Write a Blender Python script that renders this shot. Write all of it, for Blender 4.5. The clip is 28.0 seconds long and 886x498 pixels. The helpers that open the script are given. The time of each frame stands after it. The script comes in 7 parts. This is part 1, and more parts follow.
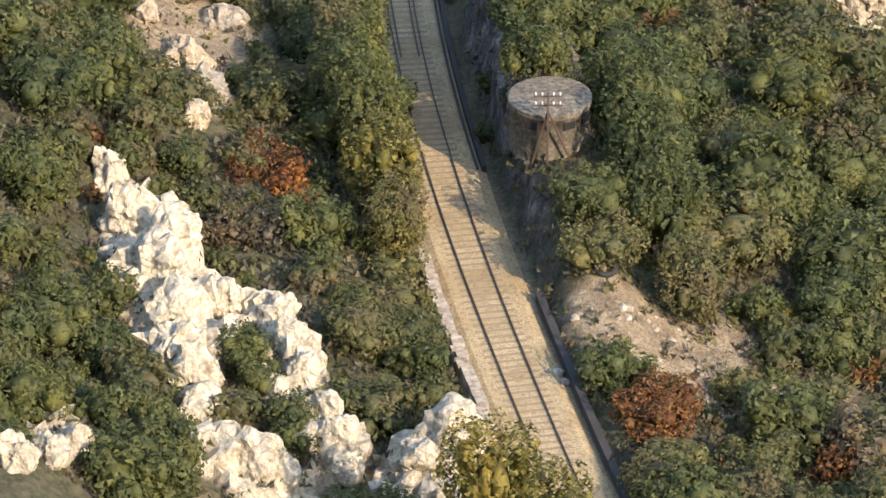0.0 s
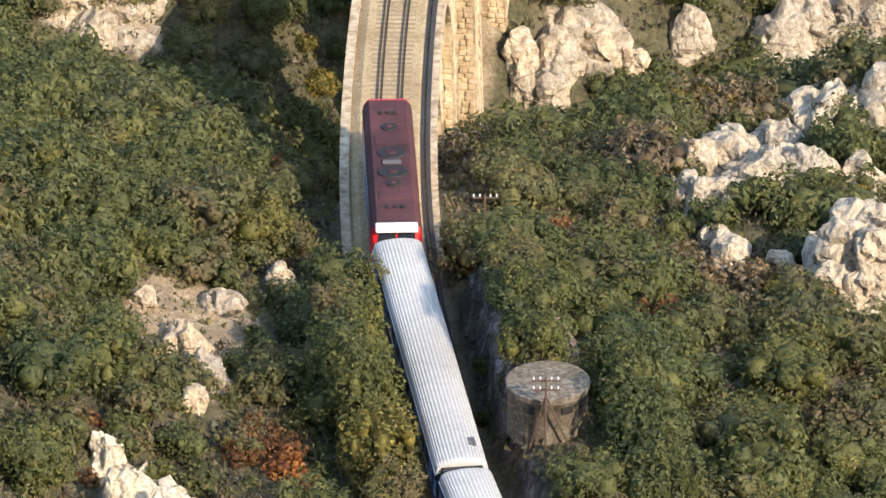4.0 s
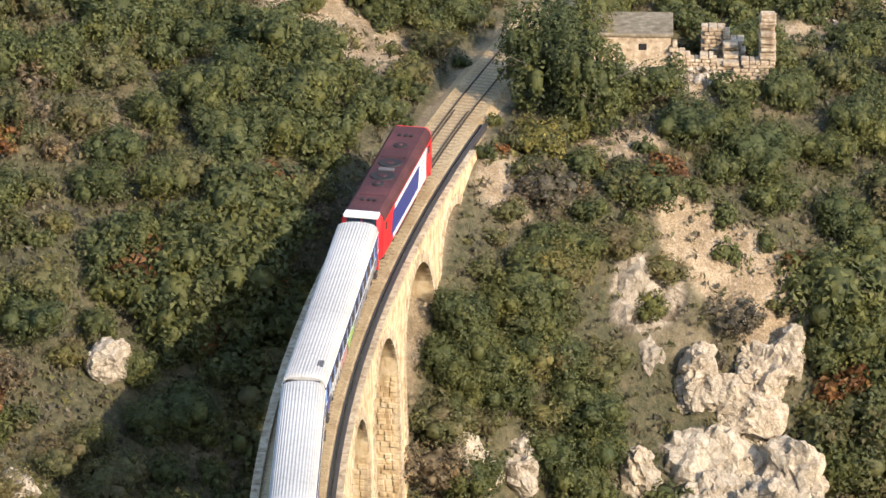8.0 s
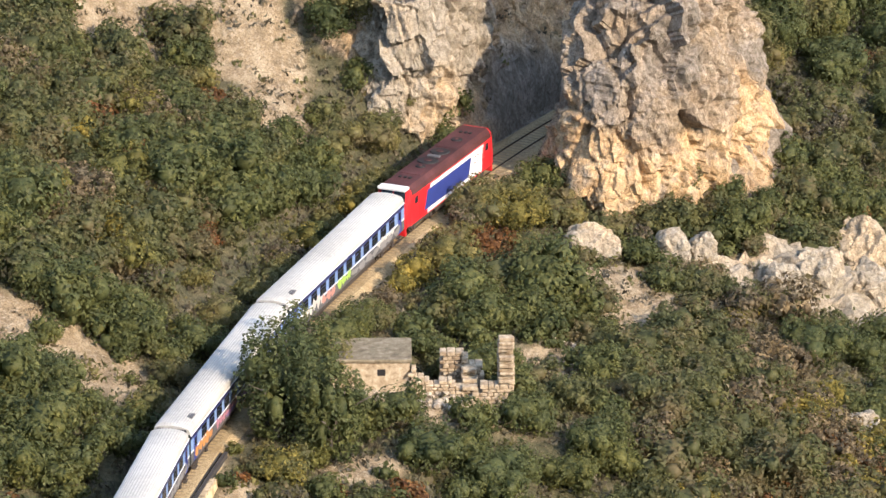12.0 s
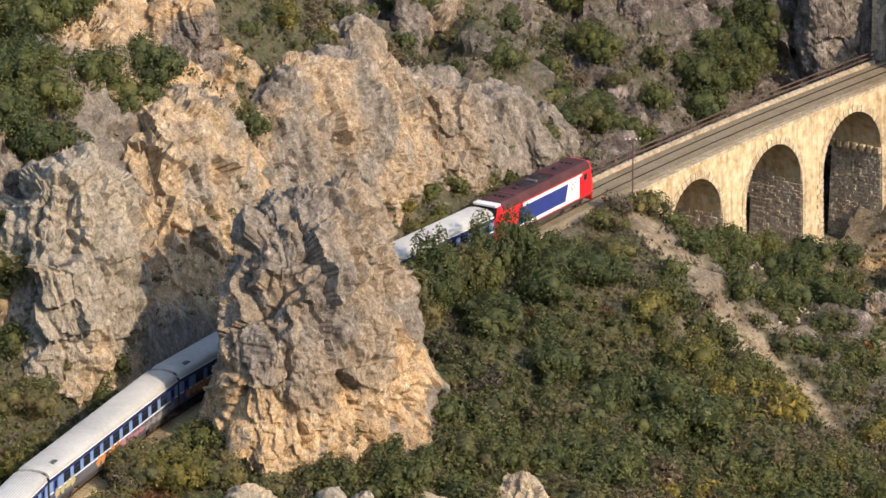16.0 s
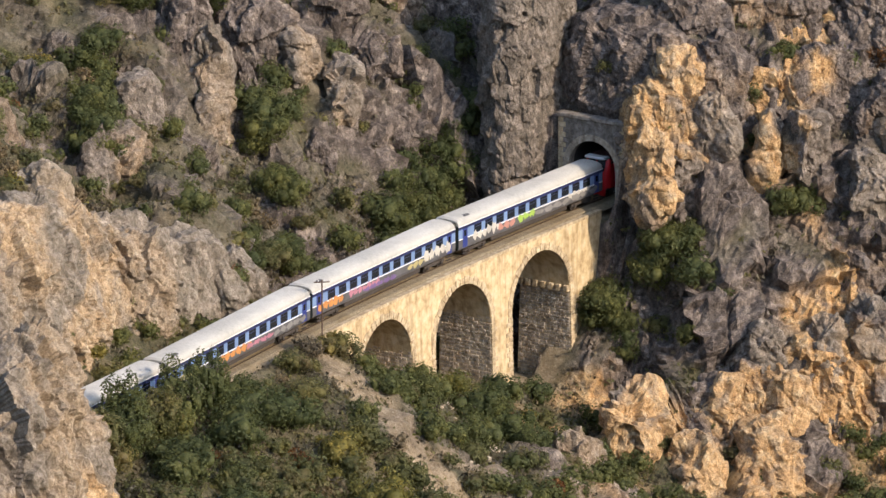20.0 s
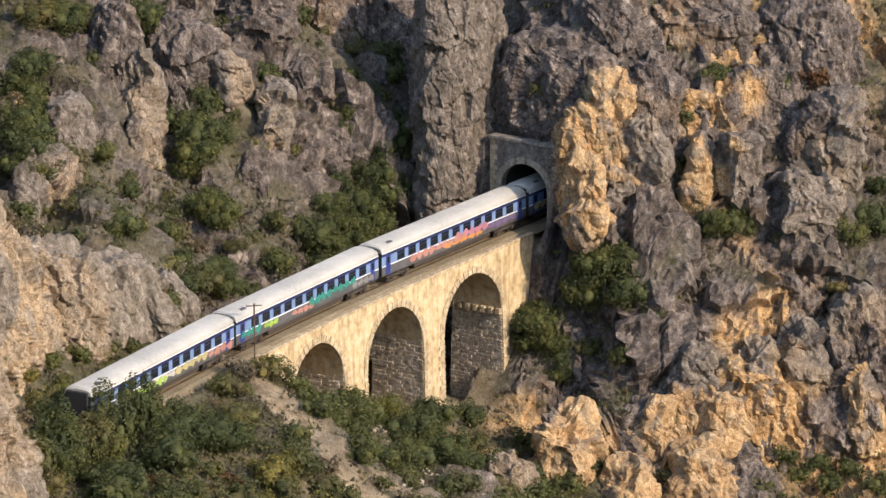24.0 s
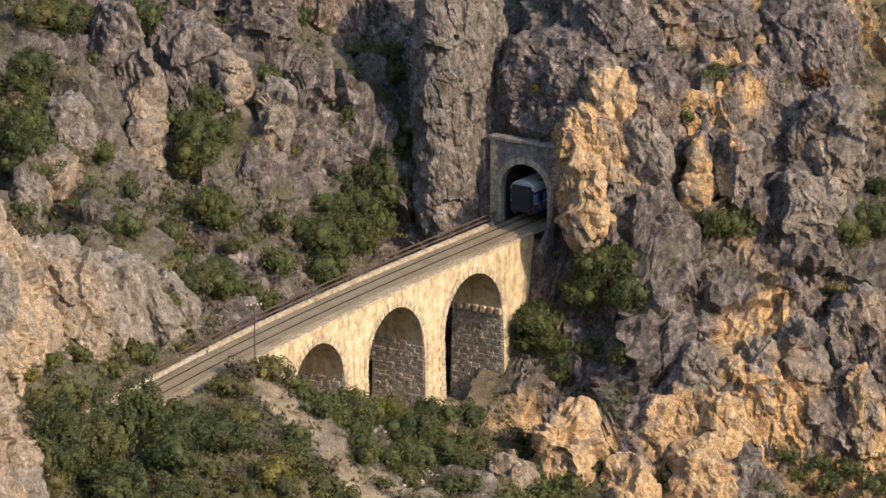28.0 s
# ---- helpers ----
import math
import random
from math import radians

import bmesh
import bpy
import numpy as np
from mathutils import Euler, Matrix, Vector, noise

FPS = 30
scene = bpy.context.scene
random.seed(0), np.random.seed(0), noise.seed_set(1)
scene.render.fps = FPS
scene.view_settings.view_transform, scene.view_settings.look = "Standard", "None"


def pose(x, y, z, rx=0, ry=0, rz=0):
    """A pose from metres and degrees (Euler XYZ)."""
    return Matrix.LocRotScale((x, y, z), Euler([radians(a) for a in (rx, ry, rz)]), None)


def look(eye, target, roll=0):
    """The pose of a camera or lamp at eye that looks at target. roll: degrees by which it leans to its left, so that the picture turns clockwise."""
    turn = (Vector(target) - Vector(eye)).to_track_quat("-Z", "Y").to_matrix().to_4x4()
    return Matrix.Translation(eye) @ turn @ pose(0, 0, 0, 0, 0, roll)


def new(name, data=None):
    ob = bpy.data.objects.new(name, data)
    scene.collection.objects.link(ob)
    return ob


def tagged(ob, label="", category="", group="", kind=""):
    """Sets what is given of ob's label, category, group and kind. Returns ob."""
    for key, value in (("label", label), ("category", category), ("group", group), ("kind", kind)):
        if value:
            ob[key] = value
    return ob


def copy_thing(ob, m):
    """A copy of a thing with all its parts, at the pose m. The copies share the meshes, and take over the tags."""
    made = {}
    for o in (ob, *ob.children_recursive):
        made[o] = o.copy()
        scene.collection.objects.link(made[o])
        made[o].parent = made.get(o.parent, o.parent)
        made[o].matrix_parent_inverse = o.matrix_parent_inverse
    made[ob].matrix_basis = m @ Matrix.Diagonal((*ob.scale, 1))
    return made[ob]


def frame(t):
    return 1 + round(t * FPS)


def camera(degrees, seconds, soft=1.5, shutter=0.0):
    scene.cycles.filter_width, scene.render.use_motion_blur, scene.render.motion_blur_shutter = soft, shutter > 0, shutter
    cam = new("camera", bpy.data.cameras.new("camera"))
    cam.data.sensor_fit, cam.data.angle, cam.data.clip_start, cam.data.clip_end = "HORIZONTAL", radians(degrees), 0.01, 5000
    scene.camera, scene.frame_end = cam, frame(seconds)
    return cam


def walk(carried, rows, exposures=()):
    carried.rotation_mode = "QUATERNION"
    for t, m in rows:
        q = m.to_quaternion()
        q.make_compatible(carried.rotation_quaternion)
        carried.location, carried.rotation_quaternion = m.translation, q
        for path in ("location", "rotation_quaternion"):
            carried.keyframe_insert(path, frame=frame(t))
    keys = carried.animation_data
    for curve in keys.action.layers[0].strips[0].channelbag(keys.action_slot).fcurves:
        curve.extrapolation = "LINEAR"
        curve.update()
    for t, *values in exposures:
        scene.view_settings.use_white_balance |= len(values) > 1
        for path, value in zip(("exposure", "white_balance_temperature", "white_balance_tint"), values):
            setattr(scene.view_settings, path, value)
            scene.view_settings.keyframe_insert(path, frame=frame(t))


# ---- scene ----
# A telephoto view from a ridge across a gorge: a passenger train crosses two
# stone viaducts and a rock cutting and goes into a tunnel.
EYE = 161.93
cam = camera(8.30, 28.0, soft=1.5)
AIM = [  # seconds, pan to the right, tilt down, in degrees
    (0.0, 0.001, 30.207), (0.5, 0.001, 30.204), (1.0, -0.005, 30.200), (1.5, -0.007, 30.170), (2.0, -0.016, 29.970), (2.5, -0.012, 29.490),
    (3.0, 0.012, 28.839), (3.5, 0.021, 28.180), (5.5, 0.148, 25.641), (6.0, 0.270, 25.024), (6.5, 0.438, 24.474), (7.0, 0.606, 23.918),
    (7.5, 0.827, 23.384), (8.0, 1.091, 22.835), (8.5, 1.334, 22.353), (9.0, 1.593, 21.906), (9.5, 1.862, 21.522), (10.0, 2.227, 21.119),
    (10.5, 2.619, 20.754), (11.0, 3.025, 20.420), (11.5, 3.357, 20.103), (12.0, 3.713, 19.768), (12.5, 4.108, 19.431), (13.0, 4.578, 19.040),
    (13.5, 5.007, 18.746), (15.5, 6.589, 17.639), (16.0, 7.100, 17.320), (16.5, 7.591, 17.051), (17.0, 8.147, 16.819), (17.5, 8.612, 16.644),
    (18.0, 9.041, 16.440), (18.5, 9.354, 16.298), (19.0, 9.614, 16.177), (19.5, 9.878, 16.076), (20.0, 10.141, 15.986), (20.5, 10.345, 15.919),
    (21.0, 10.528, 15.865), (21.5, 10.637, 15.820), (22.0, 10.743, 15.787), (22.5, 10.811, 15.781), (24.5, 10.802, 15.765), (25.0, 10.802, 15.763),
    (25.5, 10.801, 15.764), (26.0, 10.802, 15.764), (26.5, 10.801, 15.764), (27.0, 10.801, 15.766), (27.5, 10.801, 15.766), (28.0, 10.801, 15.766),
]
walk(cam, [(t, pose(0, 0, EYE, 90 - tilt, 0, -pan)) for t, pan, tilt in AIM], ((0.0, 1.78), (3.0, 1.8), (6.0, 1.68), (12.0, 1.7), (16.0, 1.18), (28.0, 1.14)))

# ---- light: low autumn sun from behind the right shoulder, clear sky ----
SUN_WAY = Vector((0.65, -0.76, 0.0)).normalized()   # compass direction of the sun
SUN_UP = radians(30)
world = bpy.data.worlds.new("sky")
scene.world = world
world.use_nodes = True
sky = world.node_tree.nodes.new("ShaderNodeTexSky")
sky.sky_type, sky.sun_disc = "NISHITA", False
sky.sun_elevation, sky.sun_rotation = SUN_UP, math.atan2(SUN_WAY.x, SUN_WAY.y)
back = world.node_tree.nodes["Background"]
back.inputs["Strength"].default_value = 0.15
world.node_tree.links.new(sky.outputs[0], back.inputs["Color"])
lamp = bpy.data.lights.new("sun", "SUN")
lamp.energy, lamp.angle, lamp.color = 2.25, radians(0.53), (1.0, 0.83, 0.66)
sun = new("sun", lamp)
s3 = Vector((SUN_WAY.x * math.cos(SUN_UP), SUN_WAY.y * math.cos(SUN_UP), math.sin(SUN_UP)))
sun.matrix_world = look(s3 * 900 + Vector((40, 400, 0)), (40, 400, 0))


# ---- materials ----
def shader(name, rough=0.8, metal=0.0):
    m = bpy.data.materials.new(name)
    m.use_nodes = True
    n, l = m.node_tree.nodes, m.node_tree.links
    b = n["Principled BSDF"]
    b.inputs["Roughness"].default_value, b.inputs["Metallic"].default_value = rough, metal
    b.inputs["Specular IOR Level"].default_value = 0.3
    return m, n, l, b


def wire(l, a, b):
    l.new(a, b)


def noise_at(n, l, scale, detail=4.0, rough=0.6, stretch=None, distort=0.0, turn=None, own=False):
    """Noise in metres, of the world or (own) of the object; stretch scales the axes."""
    pos = n.new("ShaderNodeTexCoord").outputs["Object"] if own else n.new("ShaderNodeNewGeometry").outputs["Position"]
    tex = n.new("ShaderNodeTexNoise")
    tex.inputs["Scale"].default_value, tex.inputs["Detail"].default_value = scale, detail
    tex.inputs["Roughness"].default_value, tex.inputs["Distortion"].default_value = rough, distort
    if stretch or turn:
        mp = n.new("ShaderNodeMapping")
        mp.inputs["Scale"].default_value = stretch or (1, 1, 1)
        mp.inputs["Rotation"].default_value = turn or (0, 0, 0)
        l.new(pos, mp.inputs["Vector"])
        pos = mp.outputs[0]
    l.new(pos, tex.inputs["Vector"])
    return tex.outputs["Fac"]


def ramp(n, l, fac, stops):
    r = n.new("ShaderNodeValToRGB")
    e = r.color_ramp.elements
    while len(e) < len(stops):
        e.new(0.5)
    for k, (p, c) in enumerate(stops):
        e[k].position, e[k].color = p, (*c, 1) if len(c) == 3 else c
    l.new(fac, r.inputs[0])
    return r.outputs[0]


def grey(a, b):
    return [(a, (0, 0, 0)), (b, (1, 1, 1))]


def mix(n, l, fac, a, b, how="MIX"):
    x = n.new("ShaderNodeMix")
    x.data_type, x.blend_type = "RGBA", how
    for slot, val in ((0, fac), (6, a), (7, b)):
        if isinstance(val, (int, float)):
            x.inputs[slot].default_value = (val,) * 3 + (1,) if slot else val
        elif isinstance(val, tuple):
            x.inputs[slot].default_value = (*val, 1)
        else:
            l.new(val, x.inputs[slot])
    return x.outputs[2]


def relief(n, l, b, height, strength, distance):
    k = n.new("ShaderNodeBump")
    k.inputs["Strength"].default_value, k.inputs["Distance"].default_value = strength, distance
    l.new(height, k.inputs["Height"])
    l.new(k.outputs[0], b.inputs["Normal"])


def attribute(n, name):
    a = n.new("ShaderNodeAttribute")
    a.attribute_name = name
    return a.outputs["Fac"]


def plain(name, colour, rough=0.7, metal=0.0, spread=0.25, scale=3.0):
    """One colour with wear and grime at two scales."""
    m, n, l, b = shader(name, rough, metal)
    dark = tuple(c * (1 - spread) for c in colour)
    light = tuple(min(1, c * (1 + spread * 0.6)) for c in colour)
    f = mix(n, l, 0.4, noise_at(n, l, scale * 0.2, 3, own=True), noise_at(n, l, scale * 4, 4, own=True))
    l.new(ramp(n, l, f, [(0.35, dark), (0.65, light)]), b.inputs["Base Color"])
    relief(n, l, b, noise_at(n, l, scale * 6, 3, own=True), 0.25, 0.02)
    return m


def foliage(name, dark, mid, light, warm=None):
    """Leaves: a tone for each plant, and for each tuft of leaves."""
    m, n, l, b = shader(name, 0.62)
    isle = n.new("ShaderNodeNewGeometry").outputs["Random Per Island"]
    who = n.new("ShaderNodeObjectInfo").outputs["Random"]
    c = ramp(n, l, isle, [(0.0, dark), (0.55, mid), (1.0, light)])
    tone = ramp(n, l, who, [(0.0, (0.72, 0.78, 0.78)), (0.5, (1, 1, 1)), (1.0, (1.22, 1.12, 0.95))])
    c = mix(n, l, 1.0, c, tone, "MULTIPLY")
    c = mix(n, l, 1.0, c, ramp(n, l, noise_at(n, l, 0.4, 2), [(0.3, (0.7, 0.76, 0.8)), (0.5, (1, 1, 1)), (0.7, (1.3, 1.18, 0.95))]), "MULTIPLY")
    c = mix(n, l, 1.0, c, ramp(n, l, noise_at(n, l, 11.0, 2, 0.7), [(0.32, (0.72, 0.73, 0.74)), (0.5, (1, 1, 1)), (0.68, (1.28, 1.26, 1.22))]), "MULTIPLY")
    if warm:
        c = mix(n, l, ramp(n, l, noise_at(n, l, 0.35, 3), grey(0.5, 0.66)), c, warm)
    l.new(c, b.inputs["Base Color"])
    thin = n.new("ShaderNodeBsdfTranslucent")
    l.new(c, thin.inputs["Color"])
    both = n.new("ShaderNodeMixShader")
    both.inputs[0].default_value = 0.47
    l.new(b.outputs[0], both.inputs[1])
    l.new(thin.outputs[0], both.inputs[2])
    l.new(both.outputs[0], n["Material Output"].inputs["Surface"])
    return m


def ground_material():
    """Limestone, scree, dry soil and leaf litter, by the sheet's own layers."""
    m, n, l, b = shader("mountain_ground", 0.9)
    fine, mid_, big = noise_at(n, l, 2.6, 6, 0.68), noise_at(n, l, 0.55, 5, 0.62), noise_at(n, l, 0.09, 4)
    streak = noise_at(n, l, 0.9, 7, 0.7, (1.0, 1.0, 0.6), 0.25)
    rock = ramp(n, l, streak, [(0.32, (0.083, 0.068, 0.06)), (0.46, (0.163, 0.135, 0.119)), (0.56, (0.25, 0.21, 0.185)), (0.72, (0.43, 0.375, 0.325))])
    blocks = []
    for size in (0.9, 2.6):
        v = n.new("ShaderNodeTexVoronoi")
        v.inputs["Scale"].default_value = size
        v.inputs["Randomness"].default_value = 1.0
        mp = n.new("ShaderNodeMapping")
        mp.inputs["Scale"].default_value, mp.inputs["Rotation"].default_value = (1.0, 1.0, 0.75), (0.3, 0.4, 0)
        l.new(n.new("ShaderNodeNewGeometry").outputs["Position"], mp.inputs["Vector"])
        l.new(mp.outputs[0], v.inputs["Vector"])
        blocks.append(v.outputs["Color"])
    tones = [ramp(n, l, q, [(0.15, (0.62, 0.61, 0.6)), (0.5, (1, 1, 1)), (0.85, (1.25, 1.23, 1.2))]) for q in blocks]
    rock = mix(n, l, 0.75, rock, mix(n, l, 1.0, tones[0], tones[1], "MULTIPLY"), "MULTIPLY")
    cell = n.new("ShaderNodeTexVoronoi")
    cell.feature = "DISTANCE_TO_EDGE"
    cell.inputs["Scale"].default_value = 1.0
    warp = n.new("ShaderNodeMapping")
    warp.inputs["Scale"].default_value = (1.1, 1.1, 0.6)
    shift = n.new("ShaderNodeVectorMath")
    l.new(n.new("ShaderNodeNewGeometry").outputs["Position"], warp.inputs["Vector"])
    l.new(warp.outputs[0], shift.inputs[0])
    swirl = n.new("ShaderNodeTexNoise")
    swirl.inputs["Scale"].default_value, swirl.inputs["Detail"].default_value = 1.6, 4
    l.new(n.new("ShaderNodeNewGeometry").outputs["Position"], swirl.inputs["Vector"])
    l.new(swirl.outputs["Color"], shift.inputs[1])
    l.new(shift.outputs[0], cell.inputs["Vector"])
    crack = ramp(n, l, cell.outputs["Distance"], [(0.0, (0.34, 0.32, 0.3)), (0.07, (0.8, 0.8, 0.8)), (0.2, (1, 1, 1))])
    tiny = noise_at(n, l, 7.0, 4, 0.7)
    lich = ramp(n, l, fine, [(0.34, (0.42, 0.41, 0.4)), (0.58, (1.0, 0.99, 0.97))])
    ochre = mix(n, l, attribute(n, "ochre"), 0.0, ramp(n, l, mid_, grey(0.26, 0.52)), "MIX")
    rock = mix(n, l, ochre, rock, ramp(n, l, streak, [(0.3, (0.42, 0.23, 0.095)), (0.5, (0.68, 0.43, 0.2)), (0.7, (0.8, 0.63, 0.4))]))
    rock = mix(n, l, 0.7, rock, lich, "MULTIPLY")
    pale = ramp(n, l, fine, [(0.3, (0.42, 0.34, 0.22)), (0.5, (0.66, 0.57, 0.41)), (0.7, (0.78, 0.7, 0.54))])
    rock = mix(n, l, ramp(n, l, mid_, [(0.4, (0.05, 0.05, 0.05)), (0.65, (0.5, 0.5, 0.5))]), rock, crack, "MULTIPLY")
    rock = mix(n, l, 0.85, rock, ramp(n, l, tiny, [(0.36, (0.4, 0.39, 0.37)), (0.5, (0.95, 0.95, 0.95)), (0.66, (1.3, 1.28, 1.22))]), "MULTIPLY")
    pale = mix(n, l, 0.55, pale, mix(n, l, 1.0, crack, ramp(n, l, tiny, [(0.34, (0.6, 0.58, 0.54)), (0.5, (1, 1, 1))]), "MULTIPLY"), "MULTIPLY")
    rock = mix(n, l, attribute(n, "pale"), rock, pale)
    litter = ramp(n, l, fine, [(0.3, (0.034, 0.034, 0.017)), (0.5, (0.075, 0.072, 0.036)), (0.7, (0.15, 0.13, 0.07))])
    litter = mix(n, l, ramp(n, l, mid_, grey(0.5, 0.72)), litter, (0.15, 0.125, 0.07))
    soil = ramp(n, l, mid_, [(0.3, (0.17, 0.125, 0.075)), (0.5, (0.3, 0.225, 0.135)), (0.7, (0.44, 0.355, 0.235))])
    soil = mix(n, l, ramp(n, l, fine, [(0.5, (0, 0, 0)), (0.7, (0.6, 0.6, 0.6))]), soil, (0.52, 0.44, 0.33))
    soil = mix(n, l, 0.8, soil, ramp(n, l, tiny, [(0.36, (0.5, 0.48, 0.45)), (0.5, (1, 1, 1)), (0.64, (1.25, 1.23, 1.2))]), "MULTIPLY")
    c = mix(n, l, attribute(n, "bare"), litter, soil)
    c = mix(n, l, attribute(n, "rock"), c, rock)
    c = mix(n, l, 0.35, c, ramp(n, l, big, [(0.35, (0.7, 0.7, 0.72)), (0.65, (1, 1, 1))]), "MULTIPLY")
    l.new(c, b.inputs["Base Color"])
    worn = mix(n, l, 0.5, streak, fine)
    h = mix(n, l, attribute(n, "rock"), worn, mix(n, l, 0.22, worn, crack))
    h = mix(n, l, 0.3, h, tiny)
    h = mix(n, l, 0.3, h, mix(n, l, 0.5, blocks[0], blocks[1]))
    relief(n, l, b, h, 1.0, 0.6)
    return m


def masonry_material(name, a, b_, c_, grain=1.0):
    """Weathered lime-stained stonework with dark runs below the coping."""
    m, n, l, b = shader(name, 0.88)
    f = noise_at(n, l, 1.1 * grain, 5, 0.65)
    col = ramp(n, l, f, [(0.3, a), (0.5, b_), (0.7, c_)])
    runs = ramp(n, l, noise_at(n, l, 1.5, 4, 0.6, (1, 1, 0.12)), [(0.36, (0.5, 0.45, 0.4)), (0.52, (1, 1, 1))])
    col = mix(n, l, 0.6, col, runs, "MULTIPLY")
    one = n.new("ShaderNodeObjectInfo").outputs["Random"]
    col = mix(n, l, 0.3, col, ramp(n, l, one, [(0, (0.6, 0.58, 0.55)), (1, (1.1, 1.08, 1.02))]), "MULTIPLY")
    isle = n.new("ShaderNodeNewGeometry").outputs["Random Per Island"]
    col = mix(n, l, 0.35, col, ramp(n, l, isle, [(0, (0.62, 0.58, 0.55)), (1, (1.1, 1.08, 1.02))]), "MULTIPLY")
    l.new(col, b.inputs["Base Color"])
    relief(n, l, b, noise_at(n, l, 5 * grain, 5, 0.7), 0.6, 0.08)
    return m


def ballast_material(name, tint):
    m, n, l, b = shader(name, 0.95)
    f = noise_at(n, l, 9, 4, 0.7)
    c = ramp(n, l, f, [(0.3, (0.17, 0.12, 0.065)), (0.5, (0.41, 0.305, 0.165)), (0.72, (0.6, 0.48, 0.3))])
    c = mix(n, l, ramp(n, l, noise_at(n, l, 0.3, 4), grey(0.45, 0.62)), c, (0.33, 0.235, 0.12))
    c = mix(n, l, 0.8, c, ramp(n, l, noise_at(n, l, 3.2, 5, 0.75), [(0.34, (0.55, 0.53, 0.5)), (0.5, (1, 1, 1)), (0.66, (1.2, 1.18, 1.12))]), "MULTIPLY")
    c = mix(n, l, 1.0, c, tint, "MULTIPLY")
    l.new(c, b.inputs["Base Color"])
    relief(n, l, b, f, 0.8, 0.08)
    return m


M = {}
M["ground"] = ground_material()
M["ballast"] = ballast_material("ballast", (1.0, 1.0, 1.0))
M["grey_ballast"] = ballast_material("grey_ballast", (0.62, 0.66, 0.76))
M["lime"] = masonry_material("lime_stained_masonry", (0.36, 0.25, 0.13), (0.6, 0.47, 0.28), (0.7, 0.6, 0.42))
M["stone"] = masonry_material("rough_stone", (0.24, 0.2, 0.15), (0.44, 0.37, 0.29), (0.58, 0.51, 0.41), 2.0)
M["quoin"] = masonry_material("dressed_stone", (0.28, 0.2, 0.12), (0.5, 0.4, 0.26), (0.64, 0.55, 0.4), 2.0)
M["portal"] = masonry_material("portal_stone", (0.13, 0.115, 0.1), (0.24, 0.215, 0.19), (0.36, 0.33, 0.3), 2.0)
M["ruin"] = masonry_material("rubble_wall", (0.27, 0.2, 0.13), (0.45, 0.36, 0.25), (0.6, 0.52, 0.39), 2.5)
M["lichen"] = masonry_material("lichen_grey_concrete", (0.09, 0.078, 0.058), (0.19, 0.165, 0.125), (0.36, 0.32, 0.25), 4.0)
M["earthroof"] = masonry_material("weathered_flat_roof", (0.15, 0.125, 0.08), (0.24, 0.2, 0.135), (0.34, 0.295, 0.215), 1.5)
M["concrete"] = masonry_material("old_concrete", (0.2, 0.18, 0.15), (0.3, 0.275, 0.235), (0.42, 0.39, 0.34), 1.5)
M["boulder"] = masonry_material("pale_limestone", (0.27, 0.22, 0.16), (0.42, 0.36, 0.28), (0.56, 0.5, 0.41), 2.0)
# Even near-black for the whole tunnel lining.
M["bore_black"] = plain("near_black_lining", (0.035, 0.032, 0.03), 0.95)
M["rail"] = plain("rusty_rail", (0.075, 0.05, 0.035), 0.55, 0.5)
M["sleeper"] = plain("grey_sleeper", (0.27, 0.205, 0.125), 0.9)
M["trough"] = plain("cable_trough", (0.05, 0.045, 0.042), 0.85)
M["pole"] = plain("rusty_steel", (0.12, 0.08, 0.06), 0.7, 0.3)
M["porcelain"] = plain("porcelain", (0.66, 0.65, 0.62), 0.25, 0, 0.05)
M["rubber"] = plain("black_rubber", (0.03, 0.03, 0.03), 0.8)
M["red"] = plain("red_paint", (0.62, 0.02, 0.025), 0.35, 0, 0.15, 1.2)
M["roofred"] = plain("soot_dulled_red_roof", (0.075, 0.026, 0.025), 0.65, 0, 0.65, 1.6)
M["white"] = plain("white_paint", (0.76, 0.75, 0.73), 0.4, 0, 0.1)
M["blue"] = plain("blue_paint", (0.03, 0.045, 0.19), 0.35, 0, 0.15)
M["navy"] = plain("navy_band", (0.022, 0.028, 0.09), 0.4, 0, 0.2)
M["sky"] = plain("light_blue_paint", (0.18, 0.27, 0.45), 0.45, 0, 0.25)
M["lead"] = plain("grey_lower_panel", (0.1, 0.097, 0.1), 0.6, 0, 0.4)
M["silver"] = plain("dull_silver_roof", (0.47, 0.45, 0.405), 0.5, 0.1, 0.25, 0.9)
M["under"] = plain("underframe_grime", (0.055, 0.045, 0.038), 0.85)
M["diaphragm"] = plain("dirty_end_panel", (0.035, 0.045, 0.045), 0.7)
M["glass"] = plain("dark_window", (0.018, 0.022, 0.028), 0.12, 0, 0.1)
# Black of the roof grilles, and painted shade of tank openings and hut windows.
M["grille_and_shade"] = plain("black_grille_and_hole_shade", (0.02, 0.018, 0.018), 0.7)
M["bark"] = plain("grey_bark", (0.16, 0.135, 0.11), 0.9)
M["oak"] = foliage("evergreen_oak_leaves", (0.068, 0.08, 0.03), (0.105, 0.12, 0.044), (0.154, 0.166, 0.062))
M["mastic"] = foliage("olive_scrub_leaves", (0.1, 0.1, 0.039), (0.157, 0.153, 0.06), (0.222, 0.206, 0.087), (0.18, 0.145, 0.072))
M["autumn"] = foliage("rusty_autumn_leaves", (0.09, 0.04, 0.016), (0.22, 0.095, 0.036), (0.33, 0.17, 0.06))
M["yellow"] = foliage("yellowing_leaves", (0.07, 0.065, 0.018), (0.19, 0.17, 0.045), (0.32, 0.27, 0.075))
